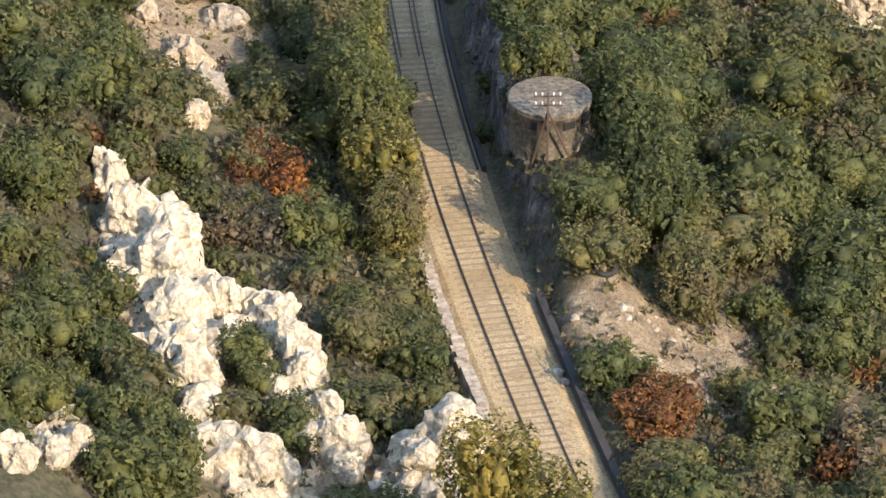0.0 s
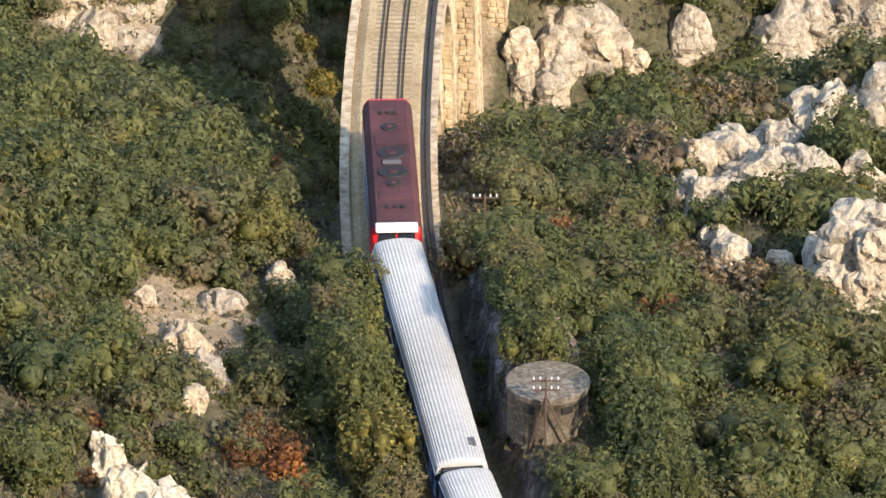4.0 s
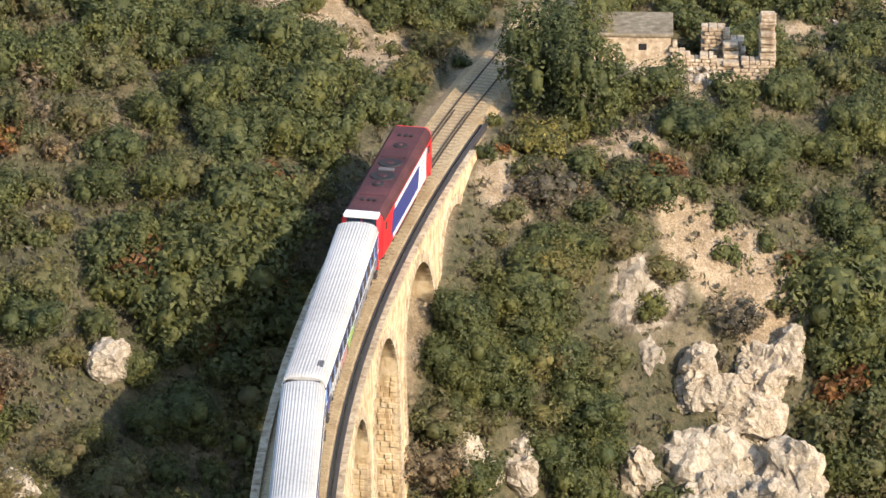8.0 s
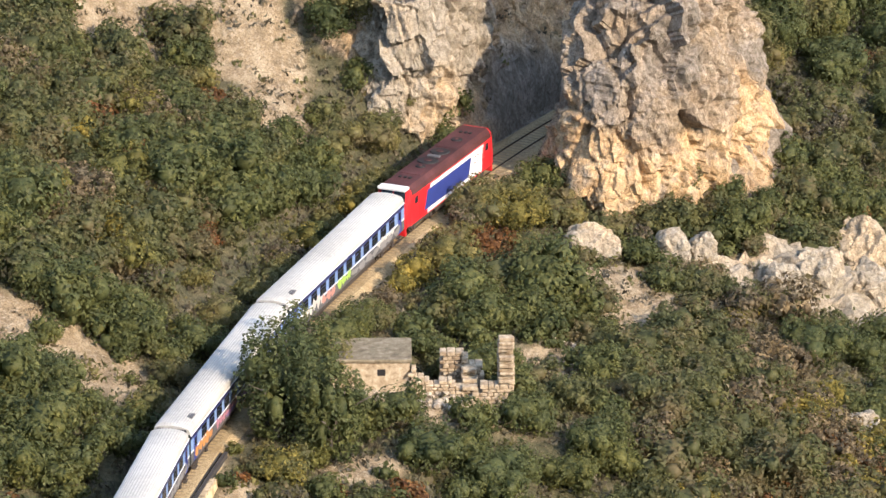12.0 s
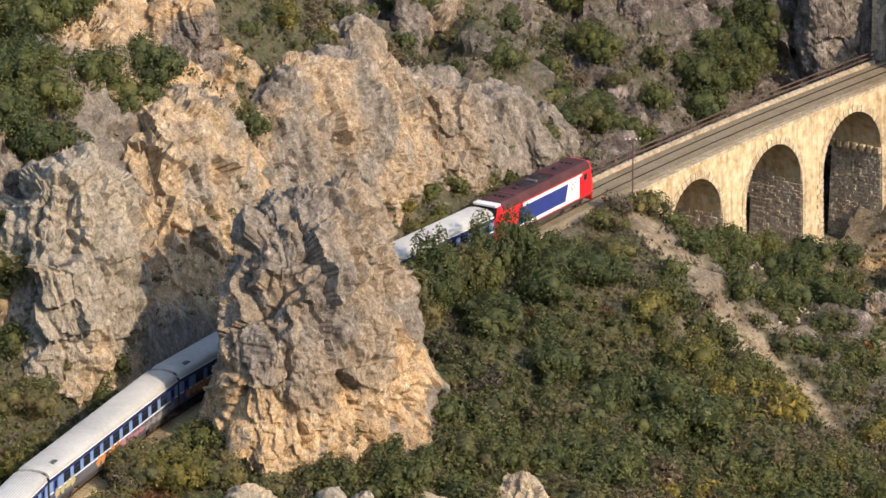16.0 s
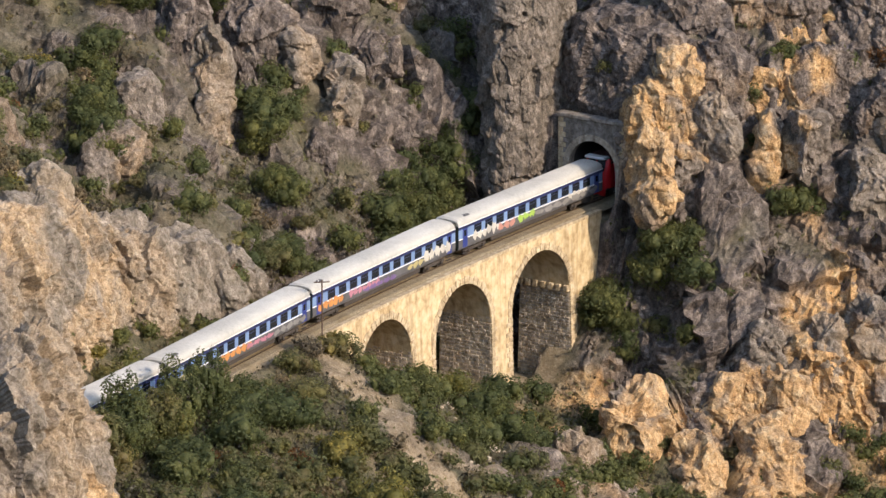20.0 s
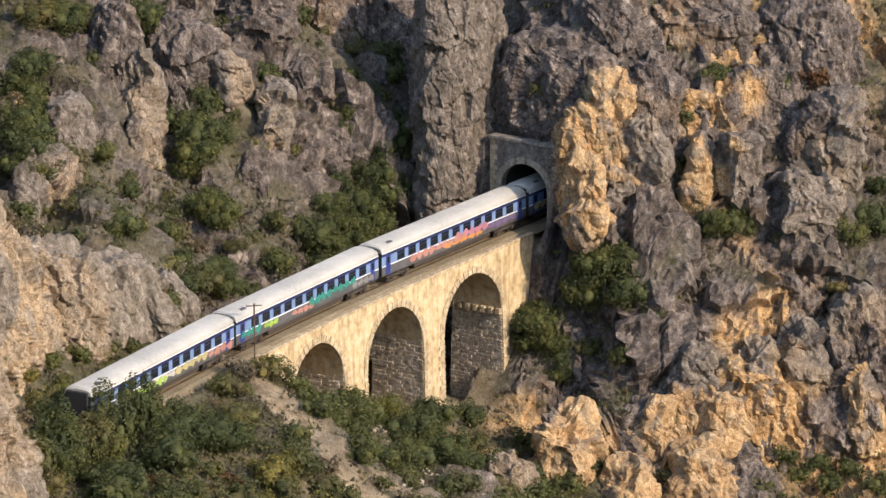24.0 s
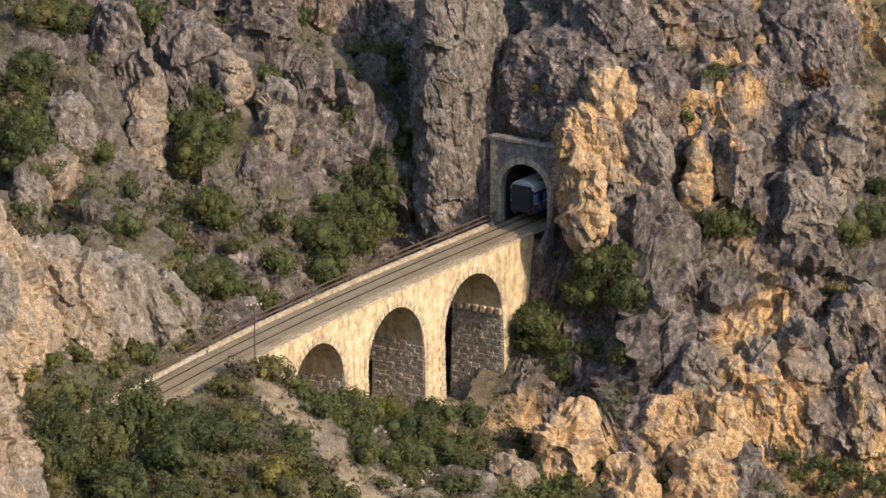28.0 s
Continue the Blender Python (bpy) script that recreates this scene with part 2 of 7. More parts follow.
M["twig"] = foliage("bare_grey_twigs", (0.06, 0.05, 0.035), (0.15, 0.125, 0.085), (0.25, 0.215, 0.15))
for k, c in (("lime_green", (0.3, 0.45, 0.08)), ("teal", (0.03, 0.22, 0.17)), ("pink", (0.4, 0.17, 0.22)), ("orange", (0.5, 0.22, 0.07)),
             ("salmon", (0.42, 0.2, 0.16)), ("bone", (0.5, 0.47, 0.41)), ("violet", (0.15, 0.1, 0.22)), ("straw", (0.42, 0.36, 0.17)), ("ash", (0.22, 0.21, 0.2))):
    M[k] = plain(k + "_spray_paint", c, 0.5, 0, 0.25)


# ---- the line of the railway in plan ----
BENDS = [(38, 60), (24, 160), (11, 232), (4.62, 261.5), (-0.06, 286.5), (-2.5, 307), (-3.0, 333.4), (-2.15, 352), (1.75, 380.6), (8.75, 409),
         (17.7, 434.9), (30.9, 463.5), (49, 492), (66.2, 513), (81.9, 533), (99.3, 553.1), (117.1, 571.7), (140, 595), (172, 627), (300, 755)]


def spline(at, ys, xs):
    """A natural cubic spline through the bends."""
    n, h = len(ys), np.diff(ys)
    a, b = np.eye(n), np.zeros(n)
    for i in range(1, n - 1):
        a[i, i - 1:i + 2] = h[i - 1], 2 * (h[i - 1] + h[i]), h[i]
        b[i] = 6 * ((xs[i + 1] - xs[i]) / h[i] - (xs[i] - xs[i - 1]) / h[i - 1])
    m = np.linalg.solve(a, b)
    i = np.clip(np.searchsorted(ys, at) - 1, 0, n - 2)
    p, q, hh = ys[i + 1] - at, at - ys[i], h[i]
    return m[i] * p ** 3 / 6 / hh + m[i + 1] * q ** 3 / 6 / hh + (xs[i] / hh - m[i] * hh / 6) * p + (xs[i + 1] / hh - m[i + 1] * hh / 6) * q


LY = np.linspace(60, 755, 2781)
LX = spline(LY, np.array([b[1] for b in BENDS], float), np.array([b[0] for b in BENDS], float))
LS = np.concatenate([[0], np.cumsum(np.hypot(np.diff(LX), np.diff(LY)))])
LU, LV = np.gradient(LX, LS), np.gradient(LY, LS)


def on_line(s, d=0.0):
    """The place d metres to the left of the line at s metres along it."""
    x, y, u, v = (np.interp(s, LS, a) for a in (LX, LY, LU, LV))
    return x - d * v, y + d * u


def along(x, y):
    """Metres along the line and metres to its left, of places in plan."""
    v = np.clip(y, 60, 755)
    for _ in range(6):
        lx, tx, ty = np.interp(v, LY, LX), np.interp(v, LY, LU), np.interp(v, LY, LV)
        v = np.clip(v + 0.9 * ((x - lx) * tx + (y - v) * ty) * ty, 60, 755)
    lx, tx, ty = np.interp(v, LY, LX), np.interp(v, LY, LU), np.interp(v, LY, LV)
    return np.interp(v, LY, LS), -(x - lx) * ty + (y - v) * tx


# ---- smooth noise for the land ----
def lattice(ix, iy, iz, seed):
    h = (ix * 374761393 + iy * 668265263 + iz * 2147483647 + seed * 1274126177) & 0xFFFFFFFF
    h = ((h ^ (h >> 13)) * 1274126177) & 0xFFFFFFFF
    return ((h ^ (h >> 16)) & 0xFFFF) / 65535.0


def bumps(x, y, z=0.0, seed=0):
    """Value noise between -1 and 1."""
    x, y, z = np.broadcast_arrays(np.asarray(x, float), y, z)
    i, j, k = (np.floor(a).astype(np.int64) for a in (x, y, z))
    f, g, h = x - i, y - j, z - k
    f, g, h = (a * a * (3 - 2 * a) for a in (f, g, h))
    out = 0
    for a in (0, 1):
        for b in (0, 1):
            for c in (0, 1):
                out = out + lattice(i + a, j + b, k + c, seed) * (f if a else 1 - f) * (g if b else 1 - g) * (h if c else 1 - h)
    return out * 2 - 1


def fractal(x, y, z=0.0, octaves=4, seed=0):
    out, amp = 0, 1.0
    for o in range(octaves):
        out = out + amp * bumps(np.asarray(x) * 2 ** o, np.asarray(y) * 2 ** o, np.asarray(z) * 2 ** o, seed + o)
        amp *= 0.5
    return out


def facets(x, y, z, seed):
    """Broken blocks: each cell of space has its own offset and tilt."""
    i, j, k = (np.floor(a - 0.5).astype(np.int64) for a in (x, y, z))
    best = np.full(x.shape, 1e9)
    bu, bv, bw = i, j, k
    for a in (0, 1):
        for b in (0, 1):
            for c in (0, 1):
                u, v, w = i + a, j + b, k + c
                r = (x - u - 0.15 - 0.7 * lattice(u, v, w, seed)) ** 2 + (y - v - 0.15 - 0.7 * lattice(u, v, w, seed + 1)) ** 2 + (z - w - 0.15 - 0.7 * lattice(u, v, w, seed + 2)) ** 2
                near = r < best
                best = np.where(near, r, best)
                bu, bv, bw = np.where(near, u, bu), np.where(near, v, bv), np.where(near, w, bw)
    tilt = sum((q - o - 0.5) * (lattice(bu, bv, bw, seed + 3 + n) - 0.5) for n, (q, o) in enumerate(((x, bu), (y, bv), (z, bw))))
    return lattice(bu, bv, bw, seed + 6) * 2 - 1 + 2.0 * tilt


def soft(a, lo, hi):
    t = np.clip((a - lo) / (hi - lo), 0, 1)
    return t * t * (3 - 2 * t)


PORTAL = 552.0                      # where the tunnel begins, along the line
VIADUCT_A = (252.0, 349.0)          # the tall curved viaduct
VIADUCT_B = (498.5, 549.0)          # the three-arched viaduct
CRAGS = [  # x, y, half length, half width, turn, height, flatness, paleness
    (-14.2, 270, 9.0, 2.8, 103, 6.0, 2.4, 1.0), (-8.6, 264, 6.5, 1.9, 112, 3.6, 2.4, 0.9), (-9.2, 252.6, 3.6, 2.6, 0, 4.6, 2.2, 0.9),
    (0.4, 254.6, 3.8, 3.2, 20, 5.6, 2.2, 0.8), (-5.4, 256.5, 1.8, 2.4, 0, 4.0, 2.2, 0.7), (-18.5, 250, 3.2, 2.2, 20, 2.0, 2.0, 0.7),
    (18.5, 331, 6.0, 4.0, 20, 5.0, 2.0, 0.8), (23.6, 315, 5.5, 2.2, 72, 7.0, 2.6, 0.8), (29, 344, 7.5, 4.5, 10, 11.0, 2.4, 0.85),
    (30, 360, 7.0, 4.5, 5, 10.0, 2.2, 0.75), (10.2, 380, 3.2, 2.0, 10, 3.4, 2.0, 0.6), (8.2, 372.5, 2.2, 3.0, 0, 3.6, 2.0, 0.6),
    (16.8, 378, 1.6, 2.2, 0, 4.5, 2.2, 0.6), (-23.7, 364.9, 5.0, 2.6, 170, 4.0, 2.4, 0.6), (30, 390, 6.0, 4.5, 15, 7.0, 2.0, 0.7)]
CRAGS += [
    (49.5, 457, 3.0, 2.2, 10, 2.4, 2.0, 0.6), (57.5, 455, 5.5, 2.4, 5, 2.6, 2.0, 0.5), (63, 458, 11.0, 5.5, 15, 4.5, 1.6, 0.45),
    (22, 398, 3.0, 1.8, 30, 2.0, 2.0, 0.5),
]


def crag_at(x, y, c):
    cx, cy, rx, ry, turn, high, flat, pale = c
    a = radians(turn)
    p, q = (x - cx) * math.cos(a) + (y - cy) * math.sin(a), -(x - cx) * math.sin(a) + (y - cy) * math.cos(a)
    r = np.sqrt((p / rx) ** 2 + (q / ry) ** 2) + 0.2 * fractal(x * 0.42, y * 0.42, 0, 3, 40)
    return np.clip((1.1 - r) * flat, 0, 1)


def land(x, y):
    """Height of the ground, and how far it is rock, pale, ochre and bare."""
    x, y = np.asarray(x, float), np.asarray(y, float)
    s, d = along(x, y)
    n1, n2 = fractal(x / 26, y / 26, 0, 4, 3), fractal(x / 7, y / 7, 0, 3, 9)
    left = np.interp(s, [150, 240, 300, 380, 412, 424, 450, 480, 500, 552], [0.22, 0.25, 0.18, 0.4, 0.5, 1.2, 1.5, 1.15, 0.66, 1.5])
    right = np.interp(s, [150, 240, 300, 360, 420, 470, 500, 540], [0.1, 0.14, 0.22, 0.3, 0.38, 0.5, 0.72, 0.8])
    dl, dr = np.maximum(d - 3.4, 0), np.maximum(-d - 3.4, 0)
    z = 110 * (1 - np.exp(-left * dl / 110)) - 75 * (1 - np.exp(-right * dr / 75))
    away = soft(np.maximum(dl, dr), 0, 12)
    z = z + away * (2.2 * n1 + 0.7 * n2)
    # the ravine under the tall viaduct and the one under the three arches
    bed = 303 + np.where(d < 0, -0.85 * d, -0.3 * d)
    z = z - 27 * np.exp(-((s - bed) / 25) ** 2) * np.interp(d, [-90, -10, 3, 16, 40, 90], [0.9, 1.0, 1.0, 0.62, 0.5, 0.4]) * soft(s, 248, 262) * soft(-s, -362 + np.minimum(d, 0), -340 + np.minimum(d, 0))
    z = z - np.interp(s, [496, 507, 520, 533, 546, 551], [0, 5.5, 10.5, 14.5, 17, 8]) * np.interp(d, [-40, -6, 6, 40], [0.35, 1, 1, 0.45]) * soft(s, 495, 500)
    # bank under the round tank
    z = z + 2.4 * np.exp(-(((x - 6.6) / 3.4) ** 2 + ((y - 286) / 7) ** 2))
    z = z + 2.3 * soft(-s, -252, -243) * soft(s, 206, 216) * np.exp(-((d + 6.0) / 2.2) ** 2)
    z = z + 6.5 * np.exp(-(((x - 4.0) / 2.6) ** 2 + ((y - 242.5) / 4.5) ** 2))
    z = z + 3.4 * np.exp(-((d + 5.3) / 1.9) ** 2) * soft(s, 230, 234) * soft(-s, -249, -244)
    level = np.exp(-((((x - 5.7) / 3.0) ** 2 + ((y - 284.2) / 3.6) ** 2) ** 2))
    z = z + np.minimum(2.6 - z, 0) * level
    # the spur with the cutting
    tower = np.clip((1.12 - np.sqrt(((s - 435) / 14) ** 2 + ((d + 8.8) / 9) ** 2) - 0.14 * fractal(x / 5, y / 5, 0, 3, 21)) * 1.7, 0, 1)
    shoulder = np.clip((1.15 - np.sqrt(((s - 440) / 19) ** 2 + ((d - 12) / 12) ** 2) - 0.16 * fractal(x / 5, y / 5, 0, 3, 22)) * 2.0, 0, 1)
    z = z + 7 * tower + 6 * shoulder
    # the mountain that the tunnel goes into: cliffs and ledges that face the gorge
    q = s - PORTAL
    side_d = np.minimum(d, -5) + 5
    up = 0.58 * q + 0.66 * side_d + 1.5 - 7.5 * soft(-q, 1.0, 5.0) * soft(d, -16, -5) + soft(-d, 6, 10) * (3.0 * fractal(x / 17, y / 17, 0, 3, 31) + 1.3 * n2)
    wall = np.interp(up, [-70, -42, -30, -25, -15, -9, 0, 5, 13, 30, 80], [-60, -50, -40, -27, -20, -9, 7, 17, 23, 46, 110])
    z = np.where(d < 0, np.maximum(z, wall - 60 * soft(-s, -440, -420)), z)
    gully = fractal(s / 11 + 0.02 * d, d / 45, 0, 3, 35) + 0.3 * fractal(x / 9, y / 9, 0, 2, 36)
    z = z + soft(s, 465, 500) * soft(d, 5, 18) * 7.0 * gully
    over = np.clip(q - 0.1, 0, 400)
    roof = 7.6 + 1.7 * np.clip(over - 1.6, 0, 9) + 0.8 * np.maximum(over - 10.6, 0) + 2.5 * n1 * soft(over, 2, 6)
    z = np.where(q > 0.1, np.maximum(z, roof - 1.1 * np.maximum(np.abs(d) - 4.5, 0)), z)
    z = np.minimum(z, 150 + 10 * n1)
    rock = np.zeros_like(z)
    pale = np.zeros_like(z)
    for c in CRAGS:
        k = crag_at(x, y, c)
        z = z + 0.22 * c[5] * k
        rock, pale = np.maximum(rock, soft(k, 0.02, 0.2)), np.maximum(pale, c[7] * soft(k, 0.02, 0.25))
    # the bench that carries the line, open above up to the tunnel
    bench = (s < PORTAL + 0.3)
    steep = np.interp(s, [190, 204, 216, 250, 256, 405, 420, 470, 490, 541, 547], [6.0, 6.0, 3.0, 3.0, 1.6, 1.6, 7.0, 7.0, 2.4, 2.4, 9.0])
    room = np.interp(s, [405, 418, 470, 490, 541, 547], [3.3, 2.7, 2.7, 3.3, 3.3, 4.0])
    side = np.where(bench, -0.45 + np.maximum(np.abs(d) - room, 0) * steep, 1e3)
    low = ((s > VIADUCT_A[0] - 2) & (s < VIADUCT_A[1] + 2)) | ((s > VIADUCT_B[0] - 1) & (s < VIADUCT_B[1] + 3))
    z = np.minimum(z, side)
    z = np.where(bench & ~low & (np.abs(d) < room), -0.45, z)
    z = np.where(low & (np.abs(d) < 4), np.minimum(z, -1.2), z)
    # the ridge on which the film was taken
    z = np.where(y < 52, np.maximum(z, np.minimum(160.2, 160.2 - 3.0 * (y + 2.5)) + 0.4 * n2), z)
    rocky = soft(tower, 0.02, 0.15) + soft(shoulder, 0.05, 0.2) + soft(s, 470, 520) * (0.5 + 0.7 * fractal(x / 5, y / 5, 0, 3, 23)) * soft(np.abs(d), 2, 5)
    rock = np.clip(np.maximum(rock, rocky), 0, 1)
    pale = np.maximum(pale, 0.22 * soft(tower + shoulder, 0.02, 0.2))
    return z, rock, pale, s, d


# Bare patches of soil and scree in plan: x, y, half length, half width, turn
PATCHES = [(-13.9, 297, 3.2, 6.5, 15), (12, 269, 8, 3.4, -25), (28.5, 402, 5, 3.2, 0), (2.8, 419, 3, 3.4, 0), (-5, 421.5, 6, 2.6, 165), (3.3, 419, 3, 4, 30),
           (16.3, 466, 3, 4, 0), (43.5, 447, 3.6, 5, 0), (55.5, 470.5, 3, 5, -10), (8, 480, 5, 5, 0), (16.7, 471, 3, 4.5, 0), (91, 516.5, 12, 2.6, -54), (96, 522, 5, 2, 40),
           (25, 420, 9, 2.6, 0), (36, 432, 3, 2, 0), (12, 402, 2, 3, 0), (21, 409, 3, 2, 0), (105, 545, 2.6, 6, -30),
           (56.2, 474, 3.2, 5.0, -10), (3.9, 473, 3.6, 5, 0), (7.5, 478.7, 4.5, 4, 0), (15.5, 472.3, 3.2, 4, 0), (3.8, 480.1, 4, 4, 0), (12.5, 477.7, 3.5, 4, 0)]


def patch_at(x, y):
    out = np.zeros_like(x)
    for cx, cy, rx, ry, turn in PATCHES:
        a = radians(turn)
        p, q = (x - cx) * math.cos(a) + (y - cy) * math.sin(a), -(x - cx) * math.sin(a) + (y - cy) * math.cos(a)
        out = np.maximum(out, soft(1.25 - np.sqrt((p / rx) ** 2 + (q / ry) ** 2) + 0.3 * fractal(x / 3, y / 3, 0, 3, 70), 0, 0.35))
    return out


def spaced(*stops):
    """Grid lines: pairs of a place and the spacing up to the next."""
    out = []
    for (a, step), (b, _) in zip(stops, stops[1:]):
        n = max(1, round((b - a) / step))
        out += [a + (b - a) * i / n for i in range(n)]
    return np.array(out + [stops[-1][0]], float)


def sheet(name, verts, faces, material):
    me = bpy.data.meshes.new(name)
    me.from_pydata(verts, [], faces)
    me.materials.append(material)
    return me


def build_ground():
    gx = spaced((-3000, 500), (-500, 60), (-140, 8), (-44, 0.9), (-28, 0.42), (36, 0.5), (158, 1.5), (180, 6), (260, 30), (600, 400), (3000, 1))
    gy = spaced((-3000, 400), (-400, 60), (-60, 6), (60, 12), (216, 3), (246, 0.42), (300, 0.55), (400, 0.65), (470, 0.58), (600, 1.2), (690, 12), (900, 200), (3500, 1))
    FX, FY = np.meshgrid(gx, gy)
    flat_z = land(FX, FY)[0]
    fzy, fzx = np.gradient(flat_z, gy, gx)
    flat_steep = np.hypot(fzx, fzy)
    # rows closer together where the land is steep, so that cliffs are as finely cut as slopes
    j0, j1 = int(np.searchsorted(gy, 246.0 - 1e-6)), int(np.searchsorted(gy, 690.0 - 1e-6))
    pace = np.sqrt(1 + np.clip(np.abs(fzy[j0:j1 + 1]), 0, 3.2) ** 2 * 0.8)
    for _ in range(3):
        pace[:, 1:-1] = (pace[:, :-2] + pace[:, 1:-1] * 2 + pace[:, 2:]) / 4
        pace[1:-1] = (pace[:-2] + pace[1:-1] * 2 + pace[2:]) / 4
    weight = np.interp(gy[j0:j1 + 1], [246, 300, 400, 470, 560, 600, 640, 690], [1.45, 1.2, 1.0, 1.1, 1.3, 1.1, 0.5, 0.3])[:, None]
    run = np.vstack([np.zeros((1, len(gx))), np.cumsum((pace * weight)[1:] * np.diff(gy[j0:j1 + 1])[:, None], 0)])
    run /= run[-1]
    rows = np.linspace(0, 1, 860)
    inner = np.stack([np.interp(rows, run[:, i], gy[j0:j1 + 1]) for i in range(len(gx))], 1)
    Y = np.vstack([np.repeat(gy[:j0, None], len(gx), 1), inner, np.repeat(gy[j1 + 1:, None], len(gx), 1)])
    X = np.repeat(gx[None], len(Y), 0)
    z, rock, pale, s, d = land(X, Y)
    # crags: broken faces pushed out along the slope's own normal
    du, dv = np.gradient(np.stack([X, Y, z]), axis=1), np.gradient(np.stack([X, Y, z]), axis=2)
    nx, ny, nz = dv[1] * du[2] - dv[2] * du[1], dv[2] * du[0] - dv[0] * du[2], dv[0] * du[1] - dv[1] * du[0]
    nl = np.sqrt(nx ** 2 + ny ** 2 + nz ** 2) + 1e-9
    nx, ny, nz = nx / nl, ny / nl, nz / nl
    steep = np.sqrt(np.maximum(1 - nz ** 2, 0)) / np.maximum(nz, 0.05)
    rock = np.clip(np.maximum(rock, soft(steep + 0.35 * soft(s, 400, 440), 1.5, 2.1)), 0, 1)
    clear = np.maximum(soft(np.abs(d), 3.2, 5.5), soft(s, PORTAL + 1.8, PORTAL + 3.5))
    in_view = ((X > -60) & (X < 180) & (Y > 215) & (Y < 700))
    k = rock * clear * in_view
    on = k > 0.02
    x3, y3, z3 = X[on], Y[on], z[on]
    wx, wy = x3 + 0.8 * bumps(x3 / 2, y3 / 2, z3 / 2, 61), y3 + 0.8 * bumps(x3 / 2, y3 / 2, z3 / 2, 62)
    wz = z3 + 0.35 * wx + 0.6 * bumps(x3 / 3, y3 / 3, z3 / 3, 63)
    small = np.clip(pale[on] * 1.6, 0, 1) * (s[on] < 420)           # the free-standing crags break up finer than the cliffs
    rough = (1 - small) * (0.75 * facets(wx / 5.6, wy / 5.6, wz / 6.6, 51) + 0.42 * facets(wx / 2.3, wy / 2.3, wz / 2.6, 64))
    rough += small * (0.55 * facets(wx / 2.6, wy / 2.6, wz / 3.0, 151) + 0.34 * facets(wx / 1.2, wy / 1.2, wz / 1.4, 164))
    rough += 0.26 * facets(wx / 1.0, wy / 1.0, wz / 1.1, 75) + 0.7 * (0.5 - np.abs(fractal(x3 / 3.0, y3 / 3.0, z3 / 3.2, 4, 57)))
    hillside = soft(s[on], 455, 490) * soft(np.abs(d[on]), 5, 12)
    rough += hillside * (1.2 * facets(wx / 9, wy / 9, wz / 12, 171) + 0.2)
    rng = np.random.default_rng(8)
    rough += 0.16 * rng.uniform(-1, 1, rough.shape)
    push = np.zeros_like(z)
    push[on] = k[on] * rough
    stones = in_view * clear * (1 - rock) * (0.12 * fractal(X / 0.9, Y / 0.9, 0, 2, 80) + 0.06 * rng.uniform(-1, 1, z.shape))
    PX, PY, PZ = X + push * nx, Y + push * ny, z + push * nz + stones
    bare = np.clip(np.maximum(patch_at(X, Y), 0.75 * soft(-np.abs(d), -3.2, -2.4)) * (1 - 0.6 * rock) + 0.35 * soft(fractal(X / 8, Y / 8, 0, 3, 77), 0.3, 0.8), 0, 1)
    ochre = np.clip(soft(s, 395, 425) * soft(-s, -500, -455) * 0.85 + soft(s, 510, 535) * 1.0 * soft(-d, 0, 6), 0, 1) * soft(fractal(X / 10, Y / 10, z / 9, 3, 91) + 0.35 * soft(-z, 14, 22), -0.15, 0.4)
    ny_, nx_ = X.shape
    idx = np.arange(ny_ * nx_).reshape(ny_, nx_)
    quads = np.stack([idx[:-1, :-1], idx[:-1, 1:], idx[1:, 1:], idx[1:, :-1]], -1).reshape(-1, 4)
    # the mouth of the tunnel is open
    sm, dm = s.ravel()[quads], d.ravel()[quads]
    zc = PZ.ravel()[quads].max(1)
    mouth = (np.abs(dm).min(1) < 3.1) & (sm.max(1) > PORTAL - 0.6) & (sm.min(1) < PORTAL + 0.55) & (zc > -0.2) & (PZ.ravel()[quads].min(1) < 5.6)
    quads = quads[~mouth]
    me = bpy.data.meshes.new("ground")
    me.vertices.add(ny_ * nx_)
    me.vertices.foreach_set("co", np.stack([PX, PY, PZ], -1).ravel())
    me.loops.add(quads.size)
    me.loops.foreach_set("vertex_index", quads.ravel().astype(np.int32))
    me.polygons.add(len(quads))
    me.polygons.foreach_set("loop_start", np.arange(0, quads.size, 4, dtype=np.int32))
    for name, values in (("rock", rock), ("pale", pale), ("ochre", ochre), ("bare", bare)):
        me.attributes.new(name, "FLOAT", "POINT").data.foreach_set("value", values.ravel().astype(np.float32))
    me.polygons.foreach_set("use_smooth", (rock.ravel()[quads].mean(1) < 0.4))
    me.update(calc_edges=True)
    me.materials.append(M["ground"])
    return gx, gy, flat_z, flat_steep, tagged(new("ground", me), "steep limestone mountainside with scrub, scree and bare rock faces", "ground", kind="structure")


GX, GY, GZ, STEEP, ground = build_ground()


def height(x, y):
    """Height of the ground sheet at one place."""
    i = min(max(int(np.searchsorted(GX, x)) - 1, 0), len(GX) - 2)
    j = min(max(int(np.searchsorted(GY, y)) - 1, 0), len(GY) - 2)
    f, g = (x - GX[i]) / (GX[i + 1] - GX[i]), (y - GY[j]) / (GY[j + 1] - GY[j])
    a, b = GZ[j][i] * (1 - f) + GZ[j][i + 1] * f, GZ[j + 1][i] * (1 - f) + GZ[j + 1][i + 1] * f
    return float(a * (1 - g) + b * g)


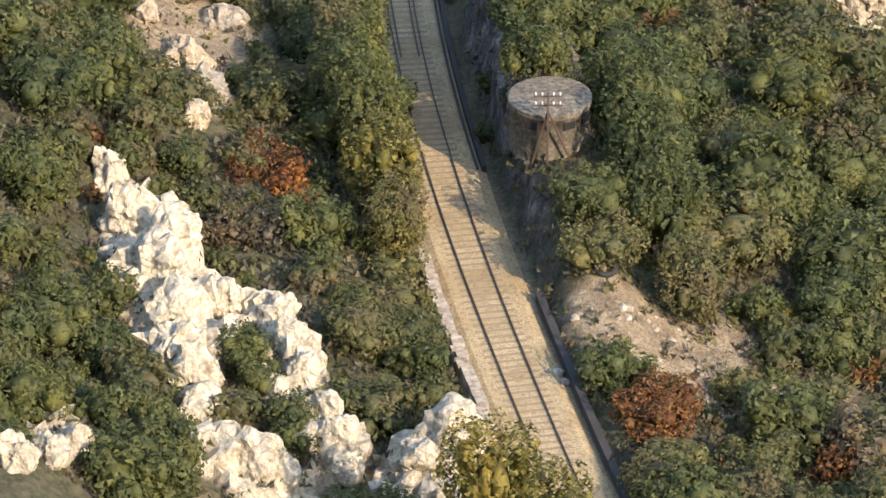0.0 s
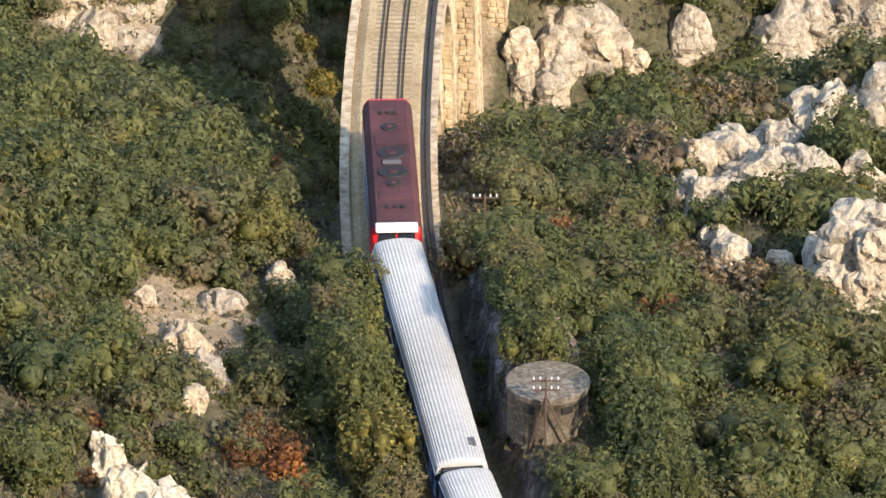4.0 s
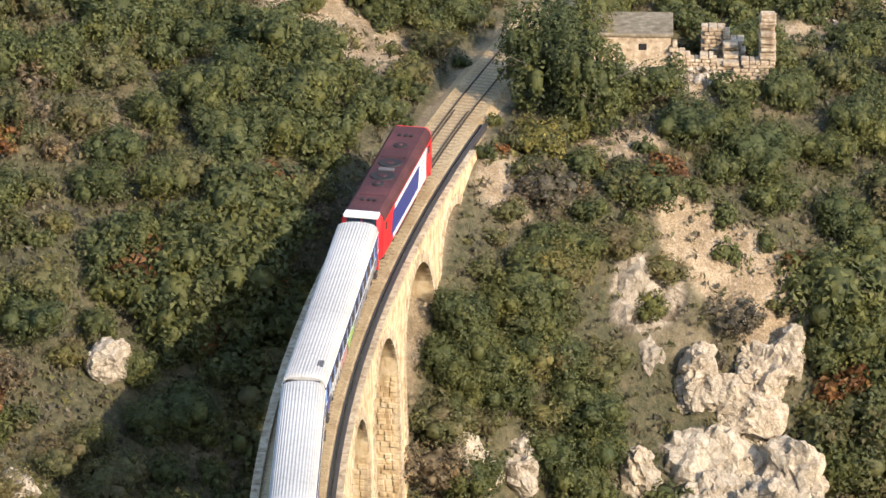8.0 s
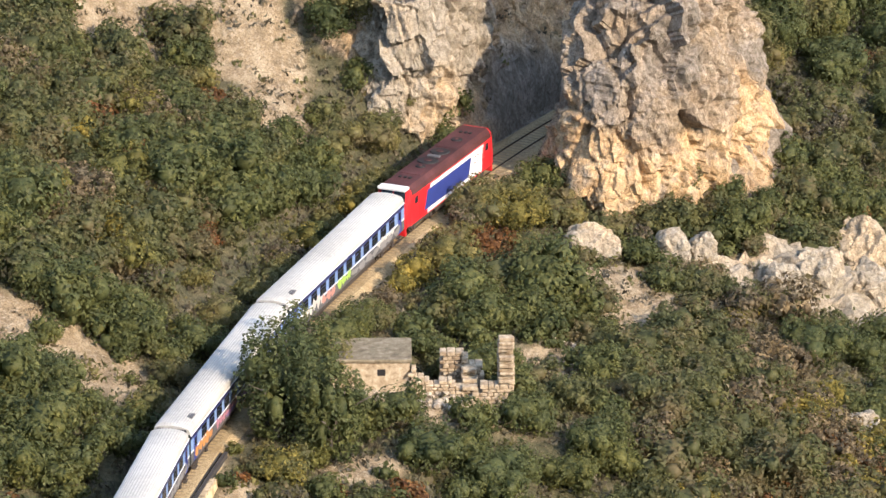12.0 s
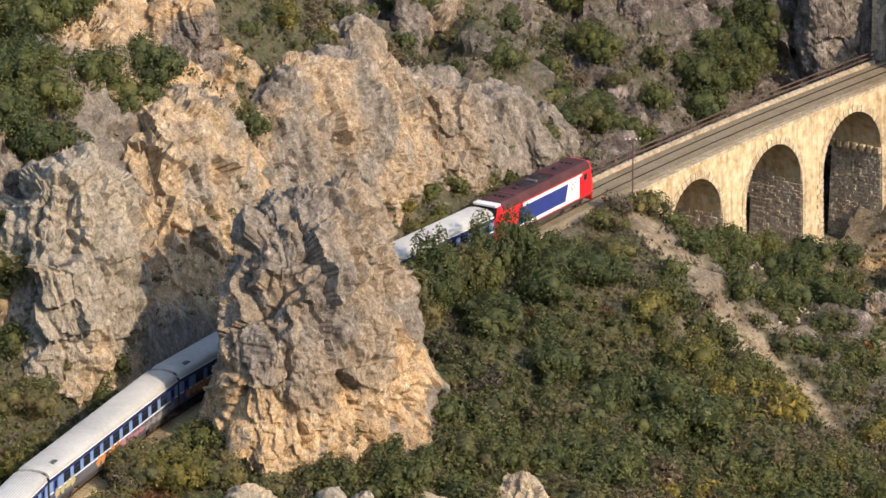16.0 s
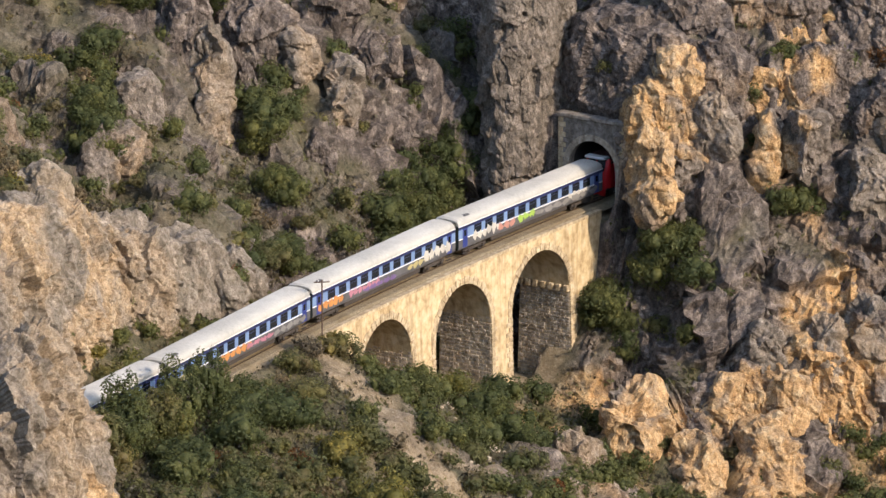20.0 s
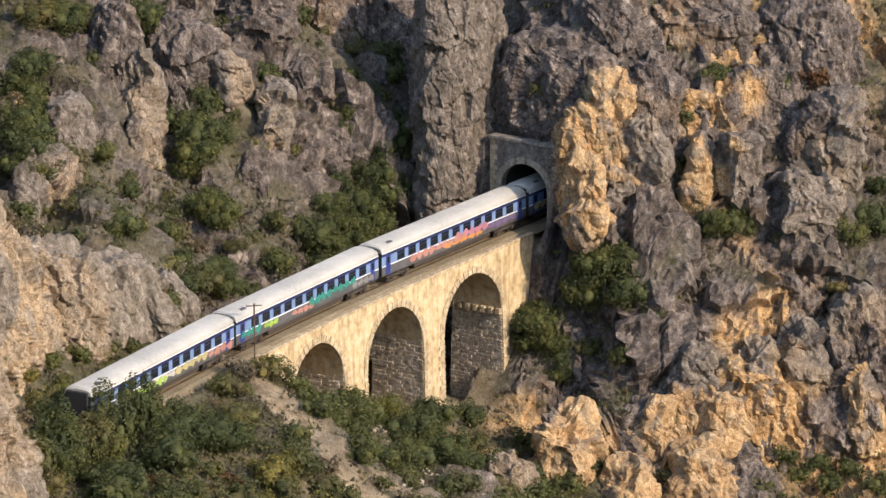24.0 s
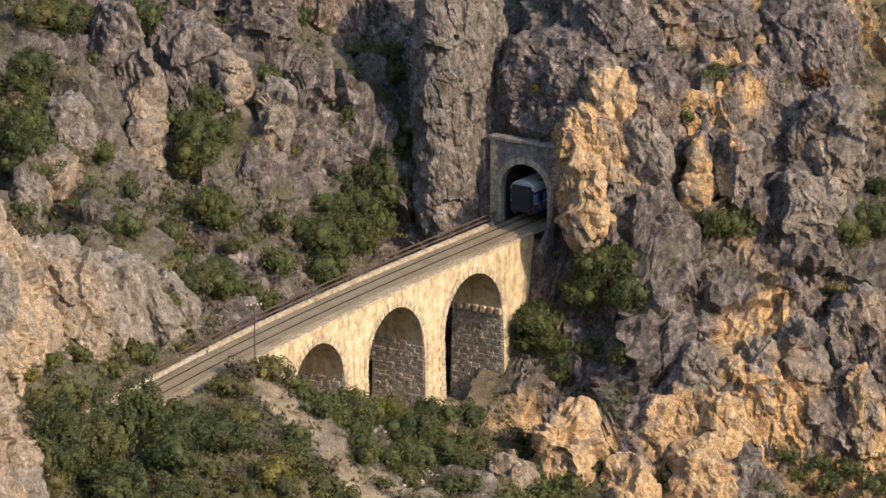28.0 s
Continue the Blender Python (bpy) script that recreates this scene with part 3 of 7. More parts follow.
# ---- small geometry kit ----
class Kit:
    """Collects boxes, bars, discs and sweeps into one mesh."""

    def __init__(self):
        self.v, self.f = [], []

    def add(self, verts, faces):
        k = len(self.v)
        self.v += [tuple(map(float, p)) for p in verts]
        self.f += [tuple(i + k for i in f) for f in faces]
        return self

    def box(self, x0, x1, y0, y1, z0, z1, bevel=0.0):
        b = bevel
        if not b:
            vs = [(x, y, z) for z in (z0, z1) for y in (y0, y1) for x in (x0, x1)]
            return self.add(vs, [(0, 2, 3, 1), (4, 5, 7, 6), (0, 1, 5, 4), (2, 6, 7, 3), (0, 4, 6, 2), (1, 3, 7, 5)])
        ring = lambda m, z: [(x0 + m, y0 + b, z), (x0 + b, y0 + m, z), (x1 - b, y0 + m, z), (x1 - m, y0 + b, z), (x1 - m, y1 - b, z), (x1 - b, y1 - m, z), (x0 + b, y1 - m, z), (x0 + m, y1 - b, z)]
        vs = ring(b, z0) + ring(0, z0 + b) + ring(0, z1 - b) + ring(b, z1)
        fs = [tuple(range(7, -1, -1)), tuple(range(24, 32))]
        for r in range(3):
            fs += [(r * 8 + i, r * 8 + (i + 1) % 8, r * 8 + 8 + (i + 1) % 8, r * 8 + 8 + i) for i in range(8)]
        return self.add(vs, fs)

    def tube(self, path, radii, sides=8, caps=True):
        path = [Vector(p) for p in path]
        rings = []
        for i, p in enumerate(path):
            w = (path[min(i + 1, len(path) - 1)] - path[max(i - 1, 0)]).normalized()
            a = w.orthogonal().normalized()
            b = w.cross(a)
            r = radii[i] if isinstance(radii, (list, tuple)) else radii
            rings += [p + r * (math.cos(2 * math.pi * j / sides) * a + math.sin(2 * math.pi * j / sides) * b) for j in range(sides)]
        fs = [(i * sides + j, i * sides + (j + 1) % sides, (i + 1) * sides + (j + 1) % sides, (i + 1) * sides + j) for i in range(len(path) - 1) for j in range(sides)]
        if caps:
            fs += [tuple(range(sides - 1, -1, -1)), tuple(range((len(path) - 1) * sides, len(path) * sides))]
        return self.add(rings, fs)

    def sweep(self, rings, closed=True, ends=True):
        """Joins rings of points, all of one length."""
        n = len(rings[0])
        vs = [p for r in rings for p in r]
        span = n if closed else n - 1
        fs = [(i * n + j, i * n + (j + 1) % n, (i + 1) * n + (j + 1) % n, (i + 1) * n + j) for i in range(len(rings) - 1) for j in range(span)]
        if ends and closed:
            fs += [tuple(range(n - 1, -1, -1)), tuple(range((len(rings) - 1) * n, len(rings) * n))]
        return self.add(vs, fs)

    def mesh(self, name, material, smooth=False):
        me = sheet(name, self.v, self.f, material)
        bm = bmesh.new()
        bm.from_mesh(me)
        bmesh.ops.recalc_face_normals(bm, faces=bm.faces)
        bm.to_mesh(me)
        bm.free()
        if smooth:
            me.polygons.foreach_set("use_smooth", [True] * len(me.polygons))
        return me


def part(name, made, material, parent, label="", smooth=False):
    """One mesh object under a thing or a part. made: a Kit or a mesh."""
    ob = new(name, made if isinstance(made, bpy.types.Mesh) else made.mesh(name, material, smooth))
    ob.parent = parent
    return tagged(ob, label)


def thing(name, label, category, m=None, group="", kind=""):
    """An empty that carries the parts of one thing."""
    ob = new(name)
    ob.empty_display_size = 0.3
    if m:
        ob.matrix_basis = m
    return tagged(ob, label, category, group, kind)


def strip(s0, s1, step, profile):
    """A profile of (d, z) swept along the line."""
    rings = []
    for s in np.linspace(s0, s1, max(2, int((s1 - s0) / step) + 1)):
        rings.append([(*on_line(s, d), z) for d, z in profile])
    return Kit().sweep(rings)


# ---- the railway ----
def build_track():
    for s0, s1, coat, words in ((30, 470, "ballast", "pale tan stone ballast of a single railway line"), (470, 760, "grey_ballast", "grey-brown stone ballast of a single railway line")):
        bed = strip(s0, s1, 2.0, [(-2.55, -0.5), (-1.75, -0.108), (1.75, -0.108), (2.55, -0.5)])
        tagged(new("track_bed", bed.mesh("track_bed", M[coat])), words, "track bed", kind="structure")
    track = thing("railway_track", "rusty standard-gauge rails on worn sleepers in ballast", "railway track", kind="structure")
    head = [(-0.035, 0.0), (-0.035, -0.045), (-0.01, -0.06), (-0.01, -0.14), (-0.07, -0.15), (0.07, -0.15), (0.01, -0.14), (0.01, -0.06), (0.035, -0.045), (0.035, 0.0)]
    for side in (-0.75, 0.75):
        part("rail", strip(30, 760, 2.0, [(side + d, z) for d, z in head]), M["rail"], track)
    for a, b in ((VIADUCT_A[0] - 9, VIADUCT_A[1] + 6),):
        for side in (-0.5, 0.5):
            part("guard_rail", strip(a, b, 2.0, [(side + d, z - 0.01) for d, z in head]), M["rail"], track)
    return track


track = build_track()


def cable_trough(s0, s1, d, w=0.13, top=-0.02):
    k = strip(s0, s1, 2.0, [(d - w, -0.5), (d - w, top), (d + w, top), (d + w, -0.5)])
    ob = new("cable_trough", k.mesh("cable_trough", M["trough"]))
    return tagged(ob, "dark weathered cable duct running along the edge of the viaduct", "cable duct")


cable_trough(VIADUCT_A[0] - 22, VIADUCT_A[1] + 4, -2.35)
cable_trough(VIADUCT_A[0] - 22, VIADUCT_A[1] + 4, -1.98, 0.07, -0.12)


def viaduct(name, label, s0, s1, arches, half, batter, coping_label):
    """Stone viaduct on the curve of the line: spandrels, piers and barrel vaults in one body, with coping,
    arch stones, pier corner stones and parapets as parts."""
    root = thing(name, label, "viaduct", kind="structure")
    stops = sorted(set([s0, s1] + [c + e * r for c, r, _ in arches for e in (-1, 1)]))
    samples = []
    for a, b in zip(stops, stops[1:]):
        n = max(2, int((b - a) / 0.45))
        mid = (a + b) / 2
        c = next((q for q in arches if abs(mid - q[0]) < q[1]), None)
        for i in range(n + 1):
            s = a + (b - a) * i / n
            base = min(height(*on_line(s, 3.2)), height(*on_line(s, -3.2))) - 1.5
            if c:
                t = (s - c[0]) / c[1]
                base_arch = c[2] - c[1] + c[1] * math.sqrt(max(1 - t * t, 0))
                z = max(base, base_arch)
            else:
                z = base
            samples.append((s, z))
    rings = []
    for s, z in samples:
        col = []
        levels = [-0.42, -0.42 + (z + 0.42) * 0.35, -0.42 + (z + 0.42) * 0.7, z]
        for side, order in ((-1, levels), (1, levels[::-1])):
            for q in order:
                col.append((*on_line(s, side * (half + batter * (-0.42 - q))), q))
        rings.append(col)
    body = part("masonry_body", Kit().sweep(rings), M["lime"], root)
    for side in (-1, 1):
        d0, d1 = sorted((side * (half - 0.42), side * (half + 0.14)))
        for i in range(int((s1 - s0) / 2.4)):
            a = s0 + i * 2.4
            k = strip(a + 0.02, a + 2.37, 1.2, [(d0, -0.42), (d0, -0.12), (d1, -0.14), (d1, -0.42)])
            part("coping_stone", k, M["quoin"], root, coping_label if i == 0 else "")
    # stones round each arch, seen on the face
    for c, r, top in arches:
        n = int(math.pi * r / 0.75)
        for i in range(n):
            a0, a1 = math.pi * (i + 0.06) / n, math.pi * (i + 0.94) / n
            r1 = r + (0.75 if i % 2 else 0.6)
            pts = []
            for rad in (r - 0.03, r1):
                for a in (a0, a1):
                    s, z = c - rad * math.cos(a), top - r + rad * math.sin(a)
                    dd = half + batter * (-0.42 - z)
                    pts.append((s, z, dd))
            z_mid = sum(p[1] for p in pts) / 4
            if z_mid < height(*on_line(c - r * math.cos(a0), -half)) - 0.4 or max(p[1] for p in pts) > -0.45:
                continue
            k = Kit()
            vs = [(*on_line(p[0], -(p[2] - 0.2)), p[1]) for p in pts] + [(*on_line(p[0], -(p[2] + 0.07)), p[1]) for p in pts]
            k.add(vs, [(0, 1, 3, 2), (4, 6, 7, 5), (0, 4, 5, 1), (2, 3, 7, 6), (0, 2, 6, 4), (1, 5, 7, 3)])
            part("arch_stone", k, M["quoin"], root)
    # toothed corner stones down the piers
    rng = random.Random(5)
    edges = sorted(c + e * r for c, r, _ in arches for e in (-1, 1))
    for s_e in edges:
        inward = 1 if any(abs(s_e - (c + r)) < 1e-6 for c, r, _ in arches) else -1
        top = next(t - r for c, r, t in arches if abs(abs(s_e - c) - r) < 1e-6)
        z, i = top, 0
        low = height(*on_line(s_e, -half)) - 0.5
        while z - 0.5 > low:
            w = (0.95 if i % 2 else 0.55) + rng.uniform(-0.08, 0.08)
            a, b = sorted((s_e - inward * 0.05, s_e + inward * w))
            dd = half + batter * (-0.42 - z)
            k = Kit()
            vs = [(*on_line(s, -q), zz) for zz in (z - 0.46, z - 0.03) for q in (dd - 0.3, dd + 0.06 + rng.uniform(0, 0.05)) for s in (a, b)]
            k.add(vs, [(0, 1, 3, 2), (4, 6, 7, 5), (0, 4, 5, 1), (2, 3, 7, 6), (0, 2, 6, 4), (1, 5, 7, 3)])
            part("corner_stone", k, M["quoin"], root)
            z, i = z - 0.5, i + 1
    return root


def pier_facing(root, s_face, arch, half, batter, seed, ledge=None, bold=1.0, coat="stone"):
    """Rough stones on the face of a pier inside an arch, with a projecting course."""
    rng = random.Random(seed)
    c, r, top = arch
    low = min(height(*on_line(s_face, -half)), height(*on_line(s_face, half))) - 0.6
    k = Kit()
    z = top - r + r * 0.35
    while z > low:
        h = bold * rng.uniform(0.3, 0.42)
        dd = half + batter * (-0.42 - z)
        d = -dd + 0.05
        while d < dd - 0.3:
            w = bold * rng.uniform(0.35, 0.65)
            out = bold * rng.uniform(0.04, 0.16)
            e = min(d + w - 0.04, dd)
            inset = 0.05
            s1 = s_face - out
            front = [(*on_line(s1, q), zz) for q, zz in ((d + inset, z - h + inset), (e - inset, z - h + inset), (e - inset, z - 0.03 - inset), (d + inset, z - 0.03 - inset))]
            back_ = [(*on_line(s_face + 0.05, q), zz) for q, zz in ((d, z - h), (e, z - h), (e, z - 0.03), (d, z - 0.03))]
            k.add(front + back_, [(0, 1, 2, 3), (0, 4, 5, 1), (1, 5, 6, 2), (2, 6, 7, 3), (3, 7, 4, 0)])
            d += w
        z -= h
    ob = part("pier_stones", k, M[coat], root, "rough facing stones inside the arch")
    ob["kind"] = "stuff"
    if ledge:
        dd = half + 0.2
        n = 7
        for i in range(n):
            d = -dd + 0.3 + i * (2 * dd - 0.6) / (n - 1)
            q = Kit().add([(*on_line(s_face - a_, d + b_), ledge + c_) for c_ in (-0.5, 0.1) for a_ in (0.0, 0.55) for b_ in (-0.22, 0.22)],
                          [(0, 1, 3, 2), (4, 6, 7, 5), (0, 4, 5, 1), (2, 3, 7, 6), (0, 2, 6, 4), (1, 5, 7, 3)])
            part("corbel", q, M["quoin"], root)


ARCHES_A = [(262.5, 3.6, -2.2), (276.0, 5.2, -1.7), (289.5, 5.2, -1.7), (303.0, 5.2, -1.7), (316.4, 5.2, -1.7), (329.8, 5.2, -1.7), (341.4, 4.0, -1.9)]
ARCHES_B = [(509.7, 4.9, -1.75), (523.8, 5.1, -1.75), (537.8, 5.3, -1.75)]
viaduct_a = viaduct("viaduct_1", "tall curved stone viaduct with lime-stained yellow masonry piers", *VIADUCT_A, ARCHES_A, 2.75, 0.028, "worn pale coping stone")
viaduct_b = viaduct("viaduct_2", "three-arched stone railway viaduct with streaked yellow face", *VIADUCT_B, ARCHES_B, 2.75, 0.028, "worn pale coping stone")


for i, arch in enumerate(ARCHES_B):
    pier_facing(viaduct_b, arch[0] + arch[1], arch, 2.75, 0.028, 40 + i, -6.6 if i == 2 else None)


for i, arch in enumerate(ARCHES_A):
    pier_facing(viaduct_a, arch[0] + arch[1], arch, 2.75, 0.028, 60 + i, None, 1.15, "lime")


def retaining_wall(s0, s1, d):
    """A low dry wall of rough stones along the edge of the line."""
    root = thing("retaining_wall", "low brown retaining wall of rough stones beside the ballast", "wall", kind="structure")
    rng = random.Random(17)
    part("core", strip(s0, s1, 1.5, [(d - 0.2, -0.6), (d - 0.2, 0.2), (d + 0.3, 0.2), (d + 0.3, -0.6)]), M["stone"], root)
    a = s0
    while a < s1:
        w = rng.uniform(0.4, 0.9)
        for z0 in (-0.45, -0.1, 0.2):
            o, h = rng.uniform(-0.1, 0.1), rng.uniform(0.25, 0.34)
            part("stone", strip(a, a + w - 0.05, 2.0, [(d - 0.3 + o, z0), (d - 0.27 + o, z0 + h), (d + 0.33 + o, z0 + h), (d + 0.36 + o, z0)]), M["stone"], root)
        a += w


retaining_wall(202, 221, 2.55)


def tunnel():
    """Masonry portal with an arched mouth, and the dark bore behind it."""
    x, y = on_line(PORTAL)
    u, v = np.interp(PORTAL, LS, LU), np.interp(PORTAL, LS, LV)
    root = thing("tunnel_portal", "grey stone tunnel portal with an arched mouth", "tunnel portal", pose(x, y, 0, 0, 0, -math.degrees(math.atan2(u, v))), kind="structure")
    r, spring, wide, top, thick = 2.75, 3.1, 3.95, 7.9, 0.9
    n = 18
    inner = [(-r, -0.6), (-r, spring)] + [(-r * math.cos(math.pi * i / n), spring + r * math.sin(math.pi * i / n)) for i in range(1, n)] + [(r, spring), (r, -0.6)]
    outer = []
    for px, pz in inner:
        if pz <= spring:
            outer.append((math.copysign(wide, px), pz))
        else:
            a = math.atan2(pz - spring, px)
            k = min(wide / max(abs(math.cos(a)), 1e-6), (top - spring) / max(math.sin(a), 1e-6))
            outer.append((k * math.cos(a), spring + k * math.sin(a)))
    k = Kit()
    m = len(inner)
    vs = [(px, yy, pz) for yy in (-thick / 2, thick / 2) for ring in (inner, outer) for px, pz in ring]
    fs = []
    for i in range(m - 1):
        fs += [(i, i + 1, m + i + 1, m + i), (2 * m + i, 3 * m + i, 3 * m + i + 1, 2 * m + i + 1), (i, 2 * m + i, 2 * m + i + 1, i + 1), (m + i, m + i + 1, 3 * m + i + 1, 3 * m + i)]
    part("portal_wall", k.add(vs, fs), M["portal"], root)
    part("cornice", Kit().box(-wide - 0.15, wide + 0.15, -thick / 2 - 0.28, thick / 2, top, top + 0.38, 0.05), M["portal"], root, "projecting grey stone cornice")
    for side in (-1, 1):
        rng = random.Random(7)
        for i in range(16):
            w = 0.5 if i % 2 else 0.8
            a, b = sorted((side * (wide + 0.06), side * (wide - w)))
            part("corner_stone", Kit().box(a, b, -thick / 2 - 0.07, thick / 2 - 0.3, -0.45 + i * 0.52, 0.03 + i * 0.52, 0.03), M["quoin"], root)
    n2 = 17
    for i in range(n2):
        a0, a1 = math.pi * (i + 0.04) / n2, math.pi * (i + 0.96) / n2
        pts = [(-rad * math.cos(a), spring + rad * math.sin(a)) for rad in (r - 0.02, r + 0.62) for a in (a0, a1)]
        vs = [(px, yy, pz) for yy in (-thick / 2 - 0.08, -thick / 2 + 0.2) for px, pz in pts]
        part("arch_stone", Kit().add(vs, [(0, 1, 3, 2), (4, 6, 7, 5), (0, 4, 5, 1), (2, 3, 7, 6), (0, 2, 6, 4), (1, 5, 7, 3)]), M["stone"], root)
    for side in (-1, 1):
        for i in range(7):
            a, b = sorted((side * (r - 0.02), side * (r + (0.5 if i % 2 else 0.7))))
            part("jamb_stone", Kit().box(a, b, -thick / 2 - 0.08, 0.1, -0.5 + i * 0.52, -0.02 + i * 0.52, 0.02), M["stone"], root)
    # courses of squared stone on the face
    rng = random.Random(11)
    for c in range(16):
        z0, z1 = -0.45 + c * 0.52, 0.03 + c * 0.52
        px = -wide + (0.85 if c % 2 == 0 else 0.55)
        while px < wide - 0.9:
            w = rng.uniform(0.55, 0.95)
            mid, zz = px + w / 2, (z0 + z1) / 2
            edge = max(abs(px), abs(px + w))
            inside = math.hypot(mid, max(zz - spring, 0)) < r + 1.0
            if not inside and edge < wide - 0.45:
                part("face_stone", Kit().box(px + 0.02, px + w - 0.02, -thick / 2 - 0.03 - rng.uniform(0, 0.05), 0, z0 + 0.02, z1 - 0.01, 0.03), M["portal"], root)
            px += w
    rings = [[(*on_line(s, -px), pz) for px, pz in inner] for s in np.linspace(PORTAL + 0.45, 755, 60)]
    bore = Kit().sweep(rings, closed=False)
    last = len(bore.v) - m
    bore.f.append(tuple(range(last, last + m)))
    tagged(new("tunnel_lining", bore.mesh("tunnel_lining", M["bore_black"])), "near-black lining of the tunnel bore", "tunnel lining", kind="structure")
    return root


portal = tunnel()


# ---- the train: local x to the right, y ahead, z up from the rail head ----
def section(length, pts, material_name, y0=None):
    y0 = -length / 2 if y0 is None else y0
    return Kit().sweep([[(x, y0, z) for x, z in pts], [(x, y0 + length, z) for x, z in pts]])


def bogie(parent, y, base=2.5):
    k = Kit()
    for sx in (-1, 1):
        k.box(sx * 1.0 - 0.09, sx * 1.0 + 0.09, y - base / 2 - 0.55, y + base / 2 + 0.55, 0.42, 0.72, 0.03)
        for e in (-1, 1):
            k.box(sx * 1.12 - 0.1, sx * 1.12 + 0.1, y + e * base / 2 - 0.18, y + e * base / 2 + 0.18, 0.3, 0.66, 0.03)
    k.box(-1.0, 1.0, y - 0.3, y + 0.3, 0.45, 0.85)
    b = part("bogie", k, M["under"], parent)
    for e in (-1, 1):
        w = Kit()
        for sx in (-1, 1):
            w.tube([(sx * 0.69, y + e * base / 2, 0.46), (sx * 0.82, y + e * base / 2, 0.46)], 0.46, 16)
        w.tube([(-0.69, y + e * base / 2, 0.46), (0.69, y + e * base / 2, 0.46)], 0.08, 8)
        part("wheelset", w, M["under"], b)


def buffers(parent, y, way):
    for sx in (-0.88, 0.88):
        k = Kit().tube([(sx, y, 1.05), (sx, y + way * 0.5, 1.05)], 0.1, 8).tube([(sx, y + way * 0.5, 1.05), (sx, y + way * 0.56, 1.05)], 0.24, 12)
        part("buffer", k, M["under"], parent)


def graffiti(parent, rng, jobs):
    """Sprayed lettering that nobody can read: ragged bands of (paint, y from, y to, z from, z to, strokes)."""
    for paint, y0, y1, z0, z1, count in jobs:
        for side in (1, -1):
            x = side * (1.4235 + 0.002 * rng.random())
            n = count * 4
            low, high = [], []
            for i in range(n + 1):
                y = y0 + (y1 - y0) * i / n
                gap = i % 4 == 0
                mid = (z0 + z1) / 2 + rng.uniform(-0.12, 0.12) * (z1 - z0)
                half = (z1 - z0) * (rng.uniform(0.01, 0.06) if gap else rng.uniform(0.18, 0.46))
                low.append((x, y + rng.uniform(-0.06, 0.06), max(mid - half, z0)))
                high.append((x, y + rng.uniform(-0.06, 0.06), min(mid + half, z1)))
            k = Kit().add(low + high, [(i, i + 1, n + 2 + i, n + 1 + i) for i in range(n)])
            part("graffiti", k, M[paint], parent, paint.replace("_", " ") + " spray-painted graffiti")


